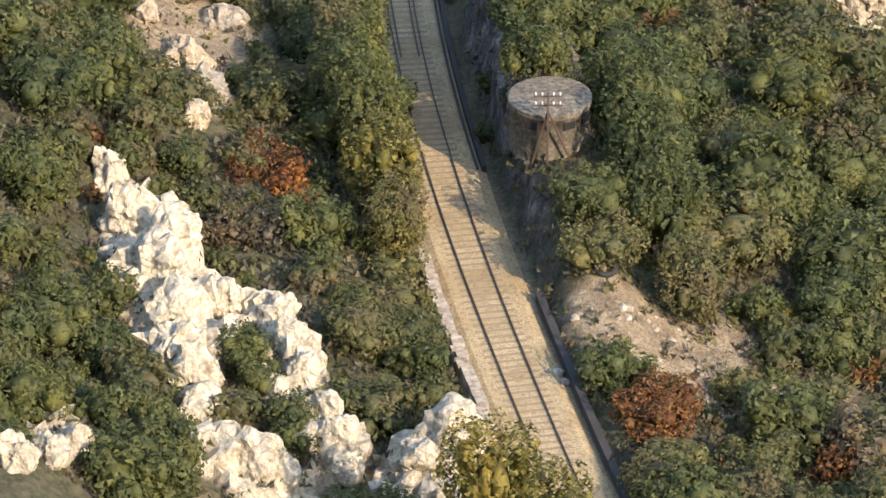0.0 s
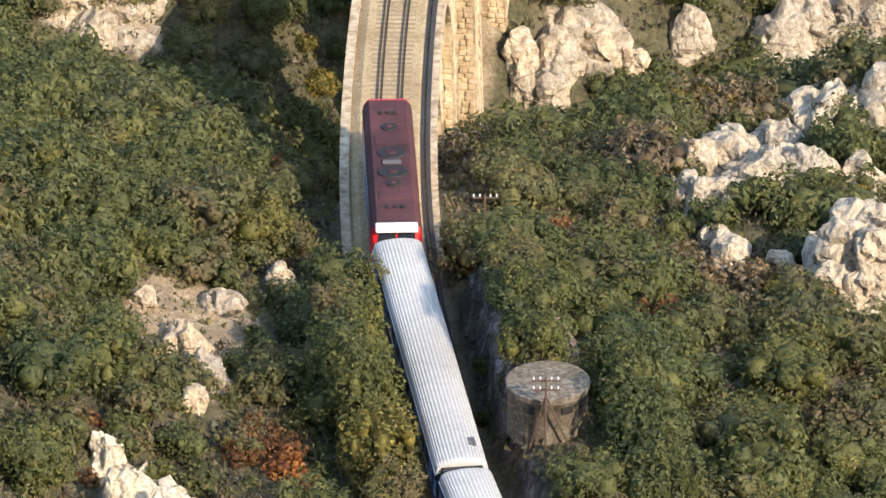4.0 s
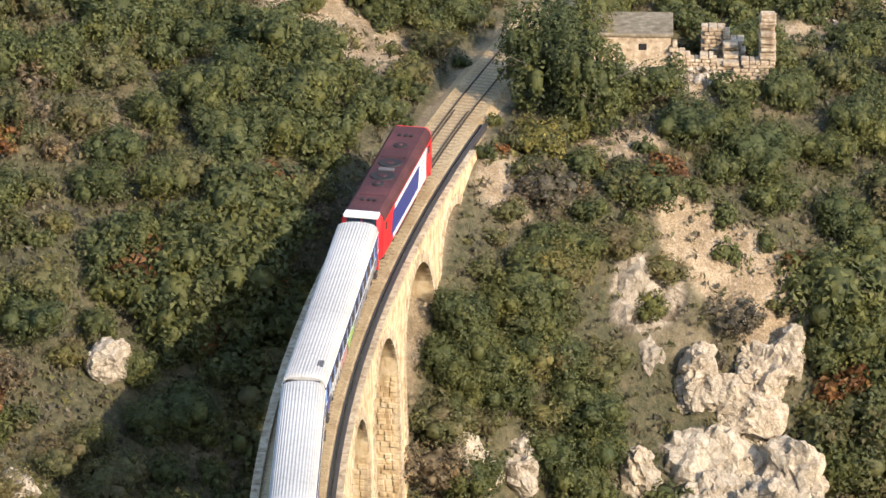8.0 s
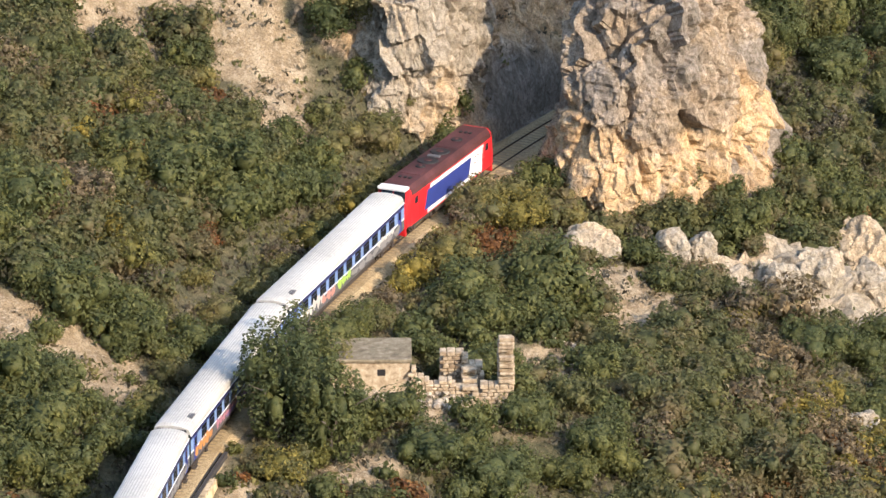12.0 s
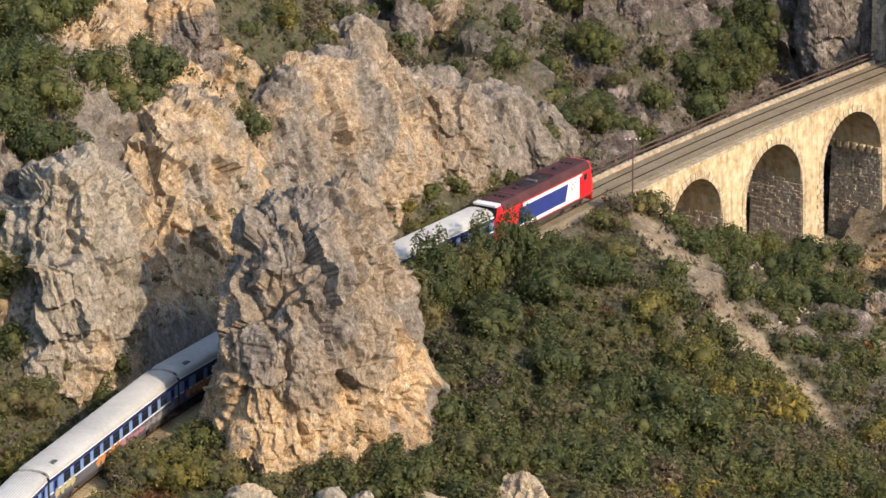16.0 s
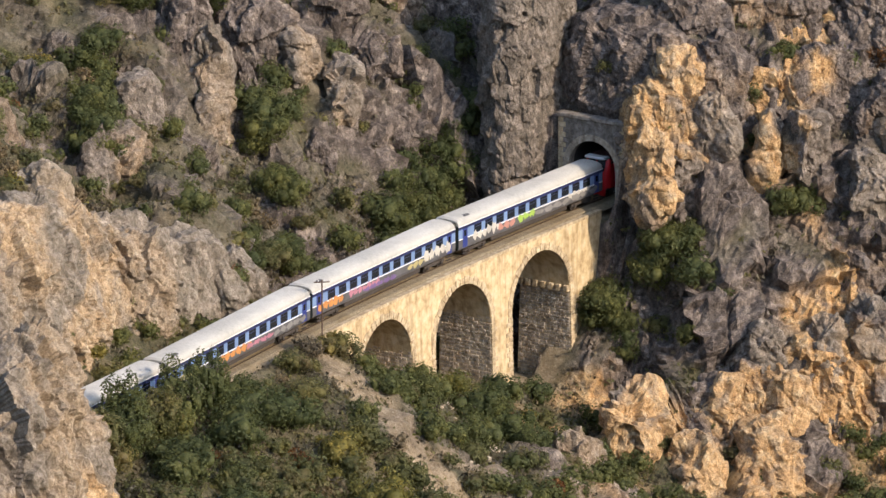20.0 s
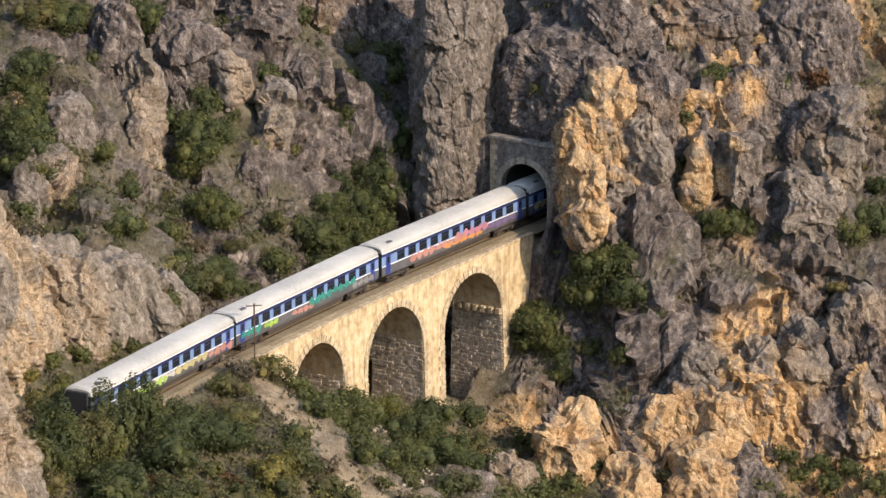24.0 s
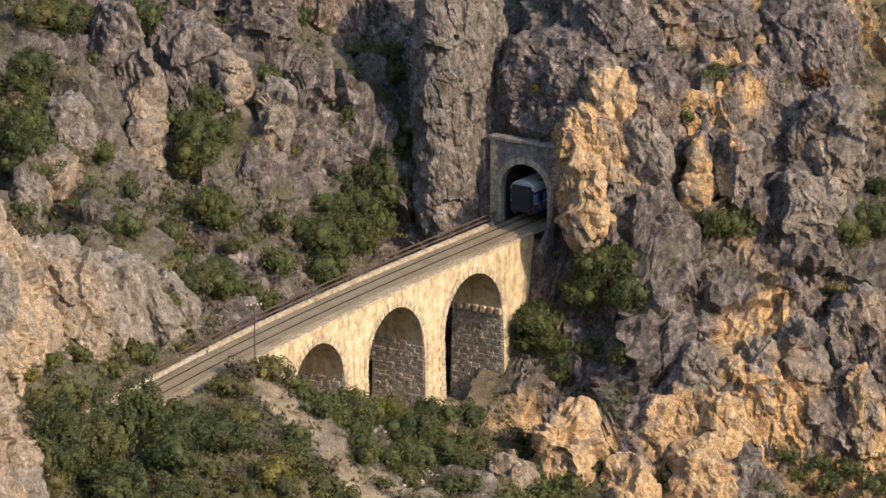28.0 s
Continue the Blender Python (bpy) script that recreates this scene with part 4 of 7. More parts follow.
def coach(label, seed, jobs, tail=False):
    rng = random.Random(seed)
    root = thing("passenger_coach", label, "railway coach", group="coaches of the train")
    L, h = 25.75, 1.41
    lower = section(L, [(-1.33, 1.0), (-h, 1.25), (-h, 2.0), (h, 2.0), (h, 1.25), (1.33, 1.0)], "lead")
    part("lower_body", lower, M["lead"], root, "grimy grey lower panels")
    part("upper_body", section(L, [(-h + 0.006, 2.0), (-h + 0.006, 3.02), (h - 0.006, 3.02), (h - 0.006, 2.0)], ""), M["sky"], root, "light blue panels between the windows")
    part("cant_band", section(L, [(-h - 0.02, 2.96), (-h - 0.02, 3.24), (h + 0.02, 3.24), (h + 0.02, 2.96)], ""), M["navy"], root, "dark blue band under the roof")
    part("waist_stripe", section(L, [(-h - 0.008, 1.93), (-h - 0.008, 2.03), (h + 0.008, 2.03), (h + 0.008, 1.93)], ""), M["white"], root, "thin white stripe")
    part("eaves_stripe", section(L, [(-h - 0.024, 3.24), (-h - 0.024, 3.31), (h + 0.024, 3.31), (h + 0.024, 3.24)], ""), M["white"], root, "thin white stripe")
    # ribbed roof with rounded shoulders
    prof = [(-1.425, 3.3)]
    n = 40
    for i in range(n + 1):
        a = math.pi * (1 - i / n)
        x = 1.4 * math.cos(a)
        z = 3.3 + 0.75 * abs(math.sin(a)) ** 0.55
        if 5 <= i <= n - 5 and i % 2:
            z += 0.035
        prof.append((x, z))
    prof.append((1.425, 3.3))
    part("roof", section(L - 0.5, prof, ""), M["silver"], root, "ribbed dull silver roof")
    for e in (-1, 1):
        yy = e * (L / 2 - 0.25)
        ring0 = [(x, yy, z) for x, z in prof]
        ring1 = [(x * 0.97, yy + e * 0.25, 3.3 + (z - 3.3) * 0.8) for x, z in prof]
        part("roof_end", Kit().sweep([ring0, ring1]), M["silver"], root)
        part("end_wall", Kit().box(-1.36, 1.36, e * L / 2 - 0.02, e * L / 2 + 0.03, 1.05, 3.35, 0.01), M["diaphragm"], root, "dirty dark end wall")
        part("gangway", Kit().box(-1.1, 1.1, min(e * L / 2, e * (L / 2 + 0.3)), max(e * L / 2, e * (L / 2 + 0.3)), 1.1, 3.72, 0.06), M["rubber"], root, "black gangway bellows")
        buffers(root, e * L / 2, e * 0.35)
        bogie(root, e * 9.5)
    part("roof_hatch", Kit().box(0.35, 1.0, -L / 2 + 1.6, -L / 2 + 2.5, 3.86, 4.02, 0.03), M["lead"], root)
    for side in (-1, 1):
        for i in range(11):
            y = -L / 2 + 3.3 + i * 1.95
            a, b = sorted((side * (h - 0.03), side * (h + 0.004)))
            win = part("window", Kit().box(a, b, y - 0.68, y + 0.68, 2.06, 2.97, 0.02), M["navy"], root)
            a, b = sorted((side * (h - 0.02), side * (h + 0.012)))
            part("pane", Kit().box(a, b, y - 0.62, y + 0.62, 2.11, 2.66, 0.01), M["glass"], win)
            part("vent_pane", Kit().box(a, b, y - 0.62, y + 0.62, 2.7, 2.93, 0.01), M["glass"], win)
        for e in (-1, 1):
            y = e * (L / 2 - 1.1)
            a, b = sorted((side * (h - 0.03), side * (h + 0.01)))
            door = part("door", Kit().box(a, b, y - 0.42, y + 0.42, 1.1, 2.96, 0.02), M["blue"], root, "dark blue end door")
            a, b = sorted((side * h, side * (h + 0.018)))
            part("door_pane", Kit().box(a, b, y - 0.2, y + 0.2, 2.2, 2.8, 0.01), M["glass"], door)
            k = Kit()
            for st in (0.45, 0.75):
                k.box(min(side * 1.2, side * 1.45), max(side * 1.2, side * 1.45), y - 0.4, y + 0.4, st, st + 0.05)
            part("step", k, M["under"], root)
    part("underframe", Kit().box(-1.15, 1.15, -6.8, 6.8, 0.45, 1.05, 0.08).box(-1.25, 1.25, -L / 2, L / 2, 0.95, 1.08), M["under"], root, "grimy equipment boxes under the floor")
    graffiti(root, rng, jobs)
    if tail:
        for sx in (-1, 1):
            part("tail_lamp", Kit().tube([(sx * 1.1, -L / 2 - 0.03, 1.5), (sx * 1.1, -L / 2 - 0.09, 1.5)], 0.09, 10), M["red"], root)
    return root


def locomotive():
    root = thing("diesel_locomotive", "red, white and blue diesel locomotive with a sooty roof", "locomotive")
    L, h = 18.9, 1.45
    # body outline in side view: (y, z) with raked cab fronts, swept across
    rings = []
    prof = lambda w, z0, z1: [(-w, z0), (-w, z1 - 0.75), (-w * 0.93, z1 - 0.3), (-w * 0.74, z1), (w * 0.74, z1), (w * 0.93, z1 - 0.3), (w, z1 - 0.75), (w, z0)]
    for y, w, z1 in ((-L / 2, 1.2, 2.35), (-L / 2 + 0.15, 1.32, 2.7), (-L / 2 + 0.75, h, 4.1), (L / 2 - 0.75, h, 4.1), (L / 2 - 0.15, 1.32, 2.7), (L / 2, 1.2, 2.35)):
        rings.append([(x, y, z) for x, z in prof(w, 1.0, z1)])
    part("body", Kit().sweep(rings), M["red"], root, "bright red body with raked cabs")
    roof = Kit().sweep([[(-1.46, y, 3.42), (-1.365, y, 3.81), (-1.08, y, 4.125), (1.08, y, 4.125), (1.365, y, 3.81), (1.46, y, 3.42), (1.3, y, 3.3), (-1.3, y, 3.3)] for y in (-L / 2 + 0.95, L / 2 - 0.95)])
    part("roof", roof, M["roofred"], root, "dark sooty red roof")
    part("rear_roof_edge", Kit().box(-1.2, 1.2, -L / 2 + 0.05, -L / 2 + 1.0, 3.9, 4.15, 0.05), M["white"], root, "white rear roof edge")
    for y, r in ((4.6, 0.5), (1.0, 0.85), (-1.6, 0.9), (-3.2, 0.42)):
        fan = part("roof_fan", Kit().tube([(0, y, 4.11), (0, y, 4.21)], [r, r * 0.92], 20), M["grille_and_shade"], root, "round black roof fan")
        part("fan_hub", Kit().tube([(0, y, 4.2), (0, y, 4.26)], [r * 0.4, r * 0.34], 12), M["roofred"], fan)
    part("exhaust", Kit().box(-0.55, 0.55, -0.55, -0.15, 4.1, 4.26, 0.04), M["lead"], root, "pale grey exhaust cover")
    for y in (6.6, -6.4):
        for x in (-0.45, 0.0, 0.4):
            part("roof_vent", Kit().box(x - 0.12, x + 0.12, y - 0.16, y + 0.16, 4.1, 4.24, 0.03), M["grille_and_shade"], root)
    for y0, y1 in ((2.2, 3.6), (-5.4, -4.2)):
        part("roof_hatch", Kit().box(-0.9, 0.9, y0, y1, 4.1, 4.17, 0.03), M["roofred"], root)
    for side in (-1, 1):
        x0, x1 = sorted((side * (h - 0.02), side * (h + 0.008)))
        def slab(pts, out):
            xs = (side * (h - 0.03), side * (h + out))
            k = Kit().add([(x, y, z) for x in xs for y, z in pts], [(3, 2, 1, 0), (4, 5, 6, 7)] + [(i, (i + 1) % 4, 4 + (i + 1) % 4, 4 + i) for i in range(4)])
            return k
        part("white_panel", slab([(-5.3, 1.1), (6.5, 1.1), (6.9, 3.3), (-4.6, 3.3)], 0.008), M["white"], root, "white side panel")
        part("blue_panel", slab([(-5.9, 1.42), (3.6, 1.42), (4.2, 2.98), (-5.2, 2.98)], 0.014), M["blue"], root, "slanted deep blue side panel")
        em = Kit()
        for cy in (5.0, 5.6):
            xx = side * (h + 0.015)
            ring = [(xx, cy + rr * math.cos(a), 2.5 + rr * 1.3 * math.sin(a)) for rr in (0.26, 0.19) for a in [2 * math.pi * i / 14 + 0.6 for i in range(12)]]
            em.add(ring, [(i, i + 1, 13 + i, 12 + i) for i in range(11)])
        part("emblem", em, M["roofred"], root, "plain curved red emblem")
        for e in (-1, 1):
            part("cab_window", Kit().box(x0, x1, e * 7.6 - 0.32, e * 7.6 + 0.32, 2.55, 3.15, 0.02), M["glass"], root)
            part("cab_door", Kit().box(x0, x1, e * 6.9 - 0.3 - (0.2 if e > 0 else -0.2), e * 6.9 + 0.25 - (0.2 if e > 0 else -0.2), 1.1, 3.1, 0.02), M["red"], root)
    for e in (-1, 1):
        ys = e * (L / 2 - 0.14), e * (L / 2 - 0.62)
        k = Kit()
        for x0_, x1_ in ((-1.1, -0.06), (0.06, 1.1)):
            a = [(x0_, ys[0] + e * 0.03, 2.78), (x1_, ys[0] + e * 0.03, 2.78), (x1_ * 0.93, ys[1] + e * 0.03, 3.78), (x0_ * 0.93, ys[1] + e * 0.03, 3.78)]
            k.add(a + [(p[0], p[1] - e * 0.05, p[2]) for p in a], [(0, 1, 2, 3), (7, 6, 5, 4), (0, 4, 5, 1), (1, 5, 6, 2), (2, 6, 7, 3), (3, 7, 4, 0)])
        part("windscreen", k, M["glass"], root)
        for sx in (-1, 1):
            part("headlight", Kit().tube([(sx * 0.85, e * (L / 2 - 0.02), 1.75), (sx * 0.85, e * (L / 2 + 0.05), 1.75)], 0.13, 12), M["porcelain"], root)
        part("snow_plough", Kit().box(-1.25, 1.25, min(e * L / 2, e * (L / 2 - 0.25)), max(e * L / 2, e * (L / 2 - 0.25)), 0.25, 1.0, 0.05), M["red"], root)
        buffers(root, e * L / 2, e * 0.4)
        bogie(root, e * 5.6, 3.4)
    part("fuel_tank", Kit().box(-1.3, 1.3, -3.0, 3.0, 0.35, 1.02, 0.12), M["under"], root)
    root.scale = (1, 0.925, 1)
    part("sole_bar", Kit().box(-1.4, 1.4, -L / 2 + 0.3, L / 2 - 0.3, 0.9, 1.04), M["under"], root)
    return root


loco = locomotive()
train = [
    coach("blue and silver coach with green, white and pink graffiti", 1, [("lime_green", -2.5, 0.5, 1.2, 2.2, 3), ("bone", -10.5, -5.5, 1.2, 2.5, 6), ("salmon", -6.0, -3.0, 1.2, 2.1, 3), ("bone", 6.5, 10.5, 1.5, 2.2, 5), ("ash", 0.5, 12.0, 1.1, 1.95, 7)]),
    coach("blue and silver coach with dull tan and purple graffiti", 2, [("bone", 7.0, 12.0, 1.2, 2.6, 5), ("straw", 4.0, 8.0, 1.2, 2.0, 4), ("pink", -6.5, -1.0, 1.2, 2.1, 7), ("violet", -4.0, 2.0, 1.1, 1.7, 5), ("orange", -12.0, -7.5, 1.2, 2.2, 5)]),
    coach("blue and silver coach with orange and pink graffiti", 3, [("orange", -4.0, 2.0, 1.2, 2.1, 6), ("pink", 1.0, 6.0, 1.2, 1.9, 4), ("straw", -12.0, -8.0, 1.2, 2.3, 4), ("ash", 6.0, 12.0, 1.1, 1.9, 5)]),
    coach("blue and silver coach with red and salmon graffiti", 4, [("salmon", -8.0, 2.0, 1.2, 2.2, 9), ("pink", 0.0, 6.0, 1.2, 2.5, 5), ("orange", -2.0, 5.0, 1.1, 1.7, 5), ("violet", 6.0, 11.0, 1.2, 2.0, 4)]),
    coach("blue and silver coach with teal block-letter graffiti", 5, [("teal", 0.0, 8.6, 1.35, 2.45, 8), ("lime_green", -8.0, -5.5, 1.2, 2.1, 3), ("salmon", -3.0, 1.0, 1.2, 1.9, 4), ("teal", -12.0, -8.5, 1.2, 2.3, 4), ("ash", 8.0, 12.0, 1.1, 1.9, 4)]),
    coach("last blue and silver coach with pale green and salmon graffiti", 6, [("lime_green", -5.0, 0.5, 1.1, 2.0, 6), ("bone", -6.0, 2.0, 1.2, 2.1, 6), ("salmon", 8.0, 12.6, 1.1, 2.1, 4), ("straw", 2.0, 8.0, 1.2, 2.2, 5), ("ash", -12.5, -6.0, 1.1, 2.2, 6)], tail=True),
]


# ---- plants ----
def small_ball():
    """A ball of 20 triangles."""
    g = (1 + 5 ** 0.5) / 2
    v = [(-1, g, 0), (1, g, 0), (-1, -g, 0), (1, -g, 0), (0, -1, g), (0, 1, g), (0, -1, -g), (0, 1, -g), (g, 0, -1), (g, 0, 1), (-g, 0, -1), (-g, 0, 1)]
    f = [(a, b, c) for a in range(12) for b in range(a + 1, 12) for c in range(b + 1, 12)
         if all(abs(sum((p - q) ** 2 for p, q in zip(v[i], v[j])) - 4) < 1e-6 for i, j in ((a, b), (b, c), (a, c)))]
    v = np.array(v, float)
    f = [t if np.dot(np.cross(v[t[1]] - v[t[0]], v[t[2]] - v[t[0]]), v[t[0]]) > 0 else (t[0], t[2], t[1]) for t in f]
    return v / np.linalg.norm(v[0]), np.array(f)


BALL_V, BALL_F = small_ball()


def crown_arrays(seed, size, tall, leaf, count, lobes=7, core=0.8):
    """A crown of leaf tufts on lobes round a dark heart: points and triangles, standing on z = 0."""
    rng = np.random.default_rng(seed)
    lc, lr = [], []
    for i in range(lobes):
        a = 2 * math.pi * (i + rng.uniform(0, 0.8)) / lobes
        q = rng.uniform(0.34, 0.66) if i else 0.0
        lc.append((q * math.cos(a), q * math.sin(a), rng.uniform(0.3, 0.74) if i else 0.5))
        lr.append(rng.uniform(0.24, 0.4) if i else 0.6)
    lc, lr = np.array(lc), np.array(lr)
    heart = list(zip(lc, lr))
    m = lobes * 5
    on = rng.integers(0, lobes, m)
    w = rng.normal(size=(m, 3))
    w /= np.linalg.norm(w, axis=1)[:, None]
    cc, cr = lc[on] + w * lr[on][:, None] * 0.86, rng.uniform(0.11, 0.23, m)     # clumps of leaves
    up = cc[:, 2] > 0.05
    lc, lr = np.vstack([lc, cc[up]]), np.concatenate([lr * 0.9, cr[up]])
    share = lr ** 2 * np.where(np.arange(len(lr)) < lobes, 0.5, 1.0)
    pick = rng.choice(len(lr), count * 4, p=share / share.sum())
    w = rng.normal(size=(count * 4, 3))
    w /= np.linalg.norm(w, axis=1)[:, None]
    p = lc[pick] + w * (lr[pick] * rng.uniform(0.85, 1.15, count * 4))[:, None]
    deep = (np.linalg.norm(p[:, None] - lc[None], axis=2) < lr[None] * 0.8).any(1)
    ok = ~deep & (p[:, 2] > 0.02)
    p, w = p[ok][:count], w[ok][:count]
    scale = np.array([size, size, size * tall])
    p = p * scale
    nrm = w + 0.27 * rng.normal(size=w.shape) + np.array([0, 0, 0.3])
    nrm /= np.linalg.norm(nrm, axis=1)[:, None]
    t = np.cross(nrm, rng.normal(size=w.shape))
    t /= np.linalg.norm(t, axis=1)[:, None]
    b = np.cross(nrm, t)
    e = leaf * rng.uniform(0.55, 1.35, len(p))[:, None]
    t, b = t * e, b * e * 0.62
    bend = nrm * e * 0.28
    v = np.stack([p - t, p + t * rng.uniform(0.6, 1.1, e.shape), p + b * 1.5 + bend], 1).reshape(-1, 3)
    f = np.arange(len(v)).reshape(-1, 3)
    for c, r in heart:
        k = len(v)
        ball = (c + BALL_V * r * core * rng.uniform(0.85, 1.1, (len(BALL_V), 1))) * scale
        v, f = np.vstack([v, ball]), np.vstack([f, BALL_F + k])
    return v, f


def leaf_mesh(name, v, f, material):
    me = bpy.data.meshes.new(name)
    me.vertices.add(len(v))
    me.vertices.foreach_set("co", np.ascontiguousarray(v, np.float32).ravel())
    me.loops.add(f.size)
    me.loops.foreach_set("vertex_index", np.ascontiguousarray(f, np.int32).ravel())
    me.polygons.add(len(f))
    me.polygons.foreach_set("loop_start", np.arange(0, f.size, 3, dtype=np.int32))
    me.update(calc_edges=True)
    me.materials.append(material)
    return me


def trunk_mesh(seed, high, thick):
    rng = random.Random(seed)
    k = Kit()
    lean = rng.uniform(-0.2, 0.2) * high, rng.uniform(-0.2, 0.2) * high
    k.tube([(0, 0, -0.5), (lean[0] * 0.3, lean[1] * 0.3, high * 0.35), (lean[0], lean[1], high)], [thick, thick * 0.75, thick * 0.3], 6)
    for i in range(4):
        a, z = i * 1.7 + rng.random(), high * rng.uniform(0.3, 0.6)
        base = Vector((lean[0] * z / high, lean[1] * z / high, z))
        tip = base + Vector((math.cos(a), math.sin(a), 0.8)) * high * 0.5
        k.tube([base, (base + tip) / 2 + Vector((0, 0, 0.05 * high)), tip], [thick * 0.5, thick * 0.35, thick * 0.12], 5)
    return k.mesh("trunk", M["bark"])


# kinds: leaf material, height to width, leaf length, tufts at three sizes, heart, names
KINDS = {
    "oak": ("oak", 1.15, 0.17, 0.7, "evergreen_oak", "dense dark green evergreen oak on the slope", "tree"),
    "mastic": ("mastic", 0.95, 0.16, 0.68, "mastic_shrub", "olive green scrub bush with browning tips", "shrub"),
    "autumn": ("autumn", 1.0, 0.19, 0.5, "sumac_shrub", "rusty red-brown autumn bush on the slope", "shrub"),
    "yellow": ("yellow", 1.05, 0.16, 0.7, "yellowing_tree", "yellow-green deciduous bush turning in autumn", "tree"),
    "twig": ("twig", 1.0, 0.18, 0.5, "bare_shrub", "half-bare grey-brown bush among the scrub", "shrub"),
}
SIZES = {0: (0.9, 230), 1: (1.7, 700), 2: (2.7, 1550), 3: (2.4, 2600)}
ARRAYS, LIGHT, MODELS = {}, {}, {}          # LIGHT: fewer tufts, for the joined thickets
for i, (kind, (leafmat, tall, leaf, core, nm, label, cat)) in enumerate(KINDS.items()):
    for size, (r, count) in SIZES.items():
        for form in range((2, 3, 3, 2)[size]):
            many = int(count * (0.8 if kind in ("twig", "autumn") else 1))
            high = tall * (2.3 if size == 3 else 1)
            ARRAYS[kind, size, form] = crown_arrays(100 * i + 10 * size + form, r, high, leaf * (0.7 + 0.08 * size), int(many * 1.1), min(6 + 3 * size, 14), core * (0.75 if size == 3 else 1))
            LIGHT[kind, size, form] = crown_arrays(100 * i + 10 * size + form + 5, r, high, leaf * (0.88 + 0.1 * size), many * 7 // 10, min(4 + 2 * size, 8), core * 0.95)


def plant(x, y, kind, size, grow=1.0, form=0, turn=0.0, sink=0.15, label=""):
    """One bush or tree with its trunk and crown, standing on the ground."""
    leafmat, tall, leaf, core, nm, words, cat = KINDS[kind]
    form %= (2, 3, 3, 2)[size]
    z = height(x, y) - sink
    m = Matrix.Translation((x, y, z)) @ Matrix.Rotation(turn, 4, "Z")
    key = kind, size, form
    if key not in MODELS:
        r = SIZES[size][0]
        root = thing(nm, words, cat, m, group=nm.replace("_", " ") + "s of the gorge")
        part("trunk", trunk_mesh(len(MODELS), r * tall * (1.7 if size == 3 else 0.75), 0.07 * r + 0.03), None, root)
        part("crown", leaf_mesh("crown", *ARRAYS[key], M[leafmat]), None, root)
        MODELS[key] = root
        root.scale = (grow,) * 3
        ob = root
    else:
        ob = copy_thing(MODELS[key], m)
        ob.scale = (grow,) * 3
    if label:
        ob["label"] = label
    return ob


def in_reach(x, y):
    lo = np.interp(y, [248, 300, 350, 400, 450, 480, 520, 560, 650], [-25, -31, -36, -36, -25, -10, 14, 40, 58])
    hi = np.interp(y, [248, 300, 350, 400, 450, 480, 520, 560, 650], [23, 27, 35, 52, 78, 100, 146, 156, 176])
    return (x > lo) & (x < hi) & (y > 246)


def scatter(step, seed):
    """Jittered places all over the slopes, with what the land is there."""
    rng = np.random.default_rng(seed)
    X, Y = np.meshgrid(np.arange(-36, 186, step), np.arange(236, 640, step))
    X, Y = (X + rng.uniform(-0.48, 0.48, X.shape) * step).ravel(), (Y + rng.uniform(-0.48, 0.48, Y.shape) * step).ravel()
    ok = in_reach(X, Y)
    X, Y = X[ok], Y[ok]
    z, rock, pale, s, d = land(X, Y)
    return rng, X, Y, z, rock, s, d, patch_at(X, Y)


PLACED = []


def grown(x, y, kind, size, grow):
    """A plant at a chosen place."""
    plant(x, y, kind, size, grow, len(PLACED), len(PLACED) * 2.4)
    PLACED.append((x, y, SIZES[size][0] * grow))


grown(-5.3, 289.2, "oak", 2, 1.25)
grown(-7.0, 298.3, "oak", 2, 1.00)
grown(-3.7, 282.2, "mastic", 1, 1.00)
grown(-8.6, 283.4, "autumn", 1, 0.90)
grown(-6.9, 280.9, "autumn", 0, 1.00)
grown(-10.4, 283.6, "mastic", 1, 1.00)
grown(-11.7, 276.8, "twig", 1, 1.00)
grown(-9.9, 276.5, "twig", 1, 1.00)
grown(-4.2, 266.9, "mastic", 2, 1.00)
grown(-1.7, 266.6, "mastic", 2, 0.90)
grown(-6.6, 271.9, "mastic", 1, 1.00)
grown(-19.8, 263.0, "oak", 2, 1.00)
grown(-16.9, 267.5, "oak", 1, 1.00)
grown(-20.2, 252.1, "oak", 2, 1.00)
grown(-16.9, 261.7, "oak", 1, 1.00)
grown(-14.0, 254.1, "oak", 1, 1.00)
grown(-10.1, 263.2, "oak", 1, 1.10)
grown(-7.4, 257.7, "oak", 1, 1.00)
grown(11.2, 286.5, "oak", 1, 1.00)
grown(15.6, 280.6, "mastic", 2, 1.25)
grown(11.1, 262.3, "autumn", 2, 0.95)
grown(15.3, 266.5, "mastic", 1, 1.10)
grown(19.4, 267.1, "mastic", 1, 1.00)
grown(20.7, 274.7, "oak", 2, 1.00)
grown(13.1, 296.1, "oak", 2, 1.10)
grown(9.7, 299.7, "oak", 2, 1.00)
grown(19.4, 297.4, "oak", 2, 1.20)
grown(22.2, 290.4, "oak", 2, 1.00)
grown(15.7, 291.4, "mastic", 2, 1.00)
grown(-20.9, 283.9, "oak", 2, 1.10)
grown(-21.3, 275.4, "oak", 2, 1.00)
grown(9.5, 388.0, "oak", 2, 1.10)
grown(17.9, 387.2, "oak", 2, 1.00)
grown(13.9, 391.2, "oak", 2, 1.00)
grown(18.2, 385.1, "oak", 1, 1.10)
grown(-8.2, 368.7, "yellow", 1, 0.90)
grown(4.7, 318.3, "mastic", 2, 1.10)
grown(10.9, 374.4, "oak", 1, 1.00)
grown(10.7, 318.6, "mastic", 2, 1.00)
grown(6.9, 313.8, "yellow", 0, 1.00)
grown(-9.0, 377.7, "mastic", 1, 0.90)
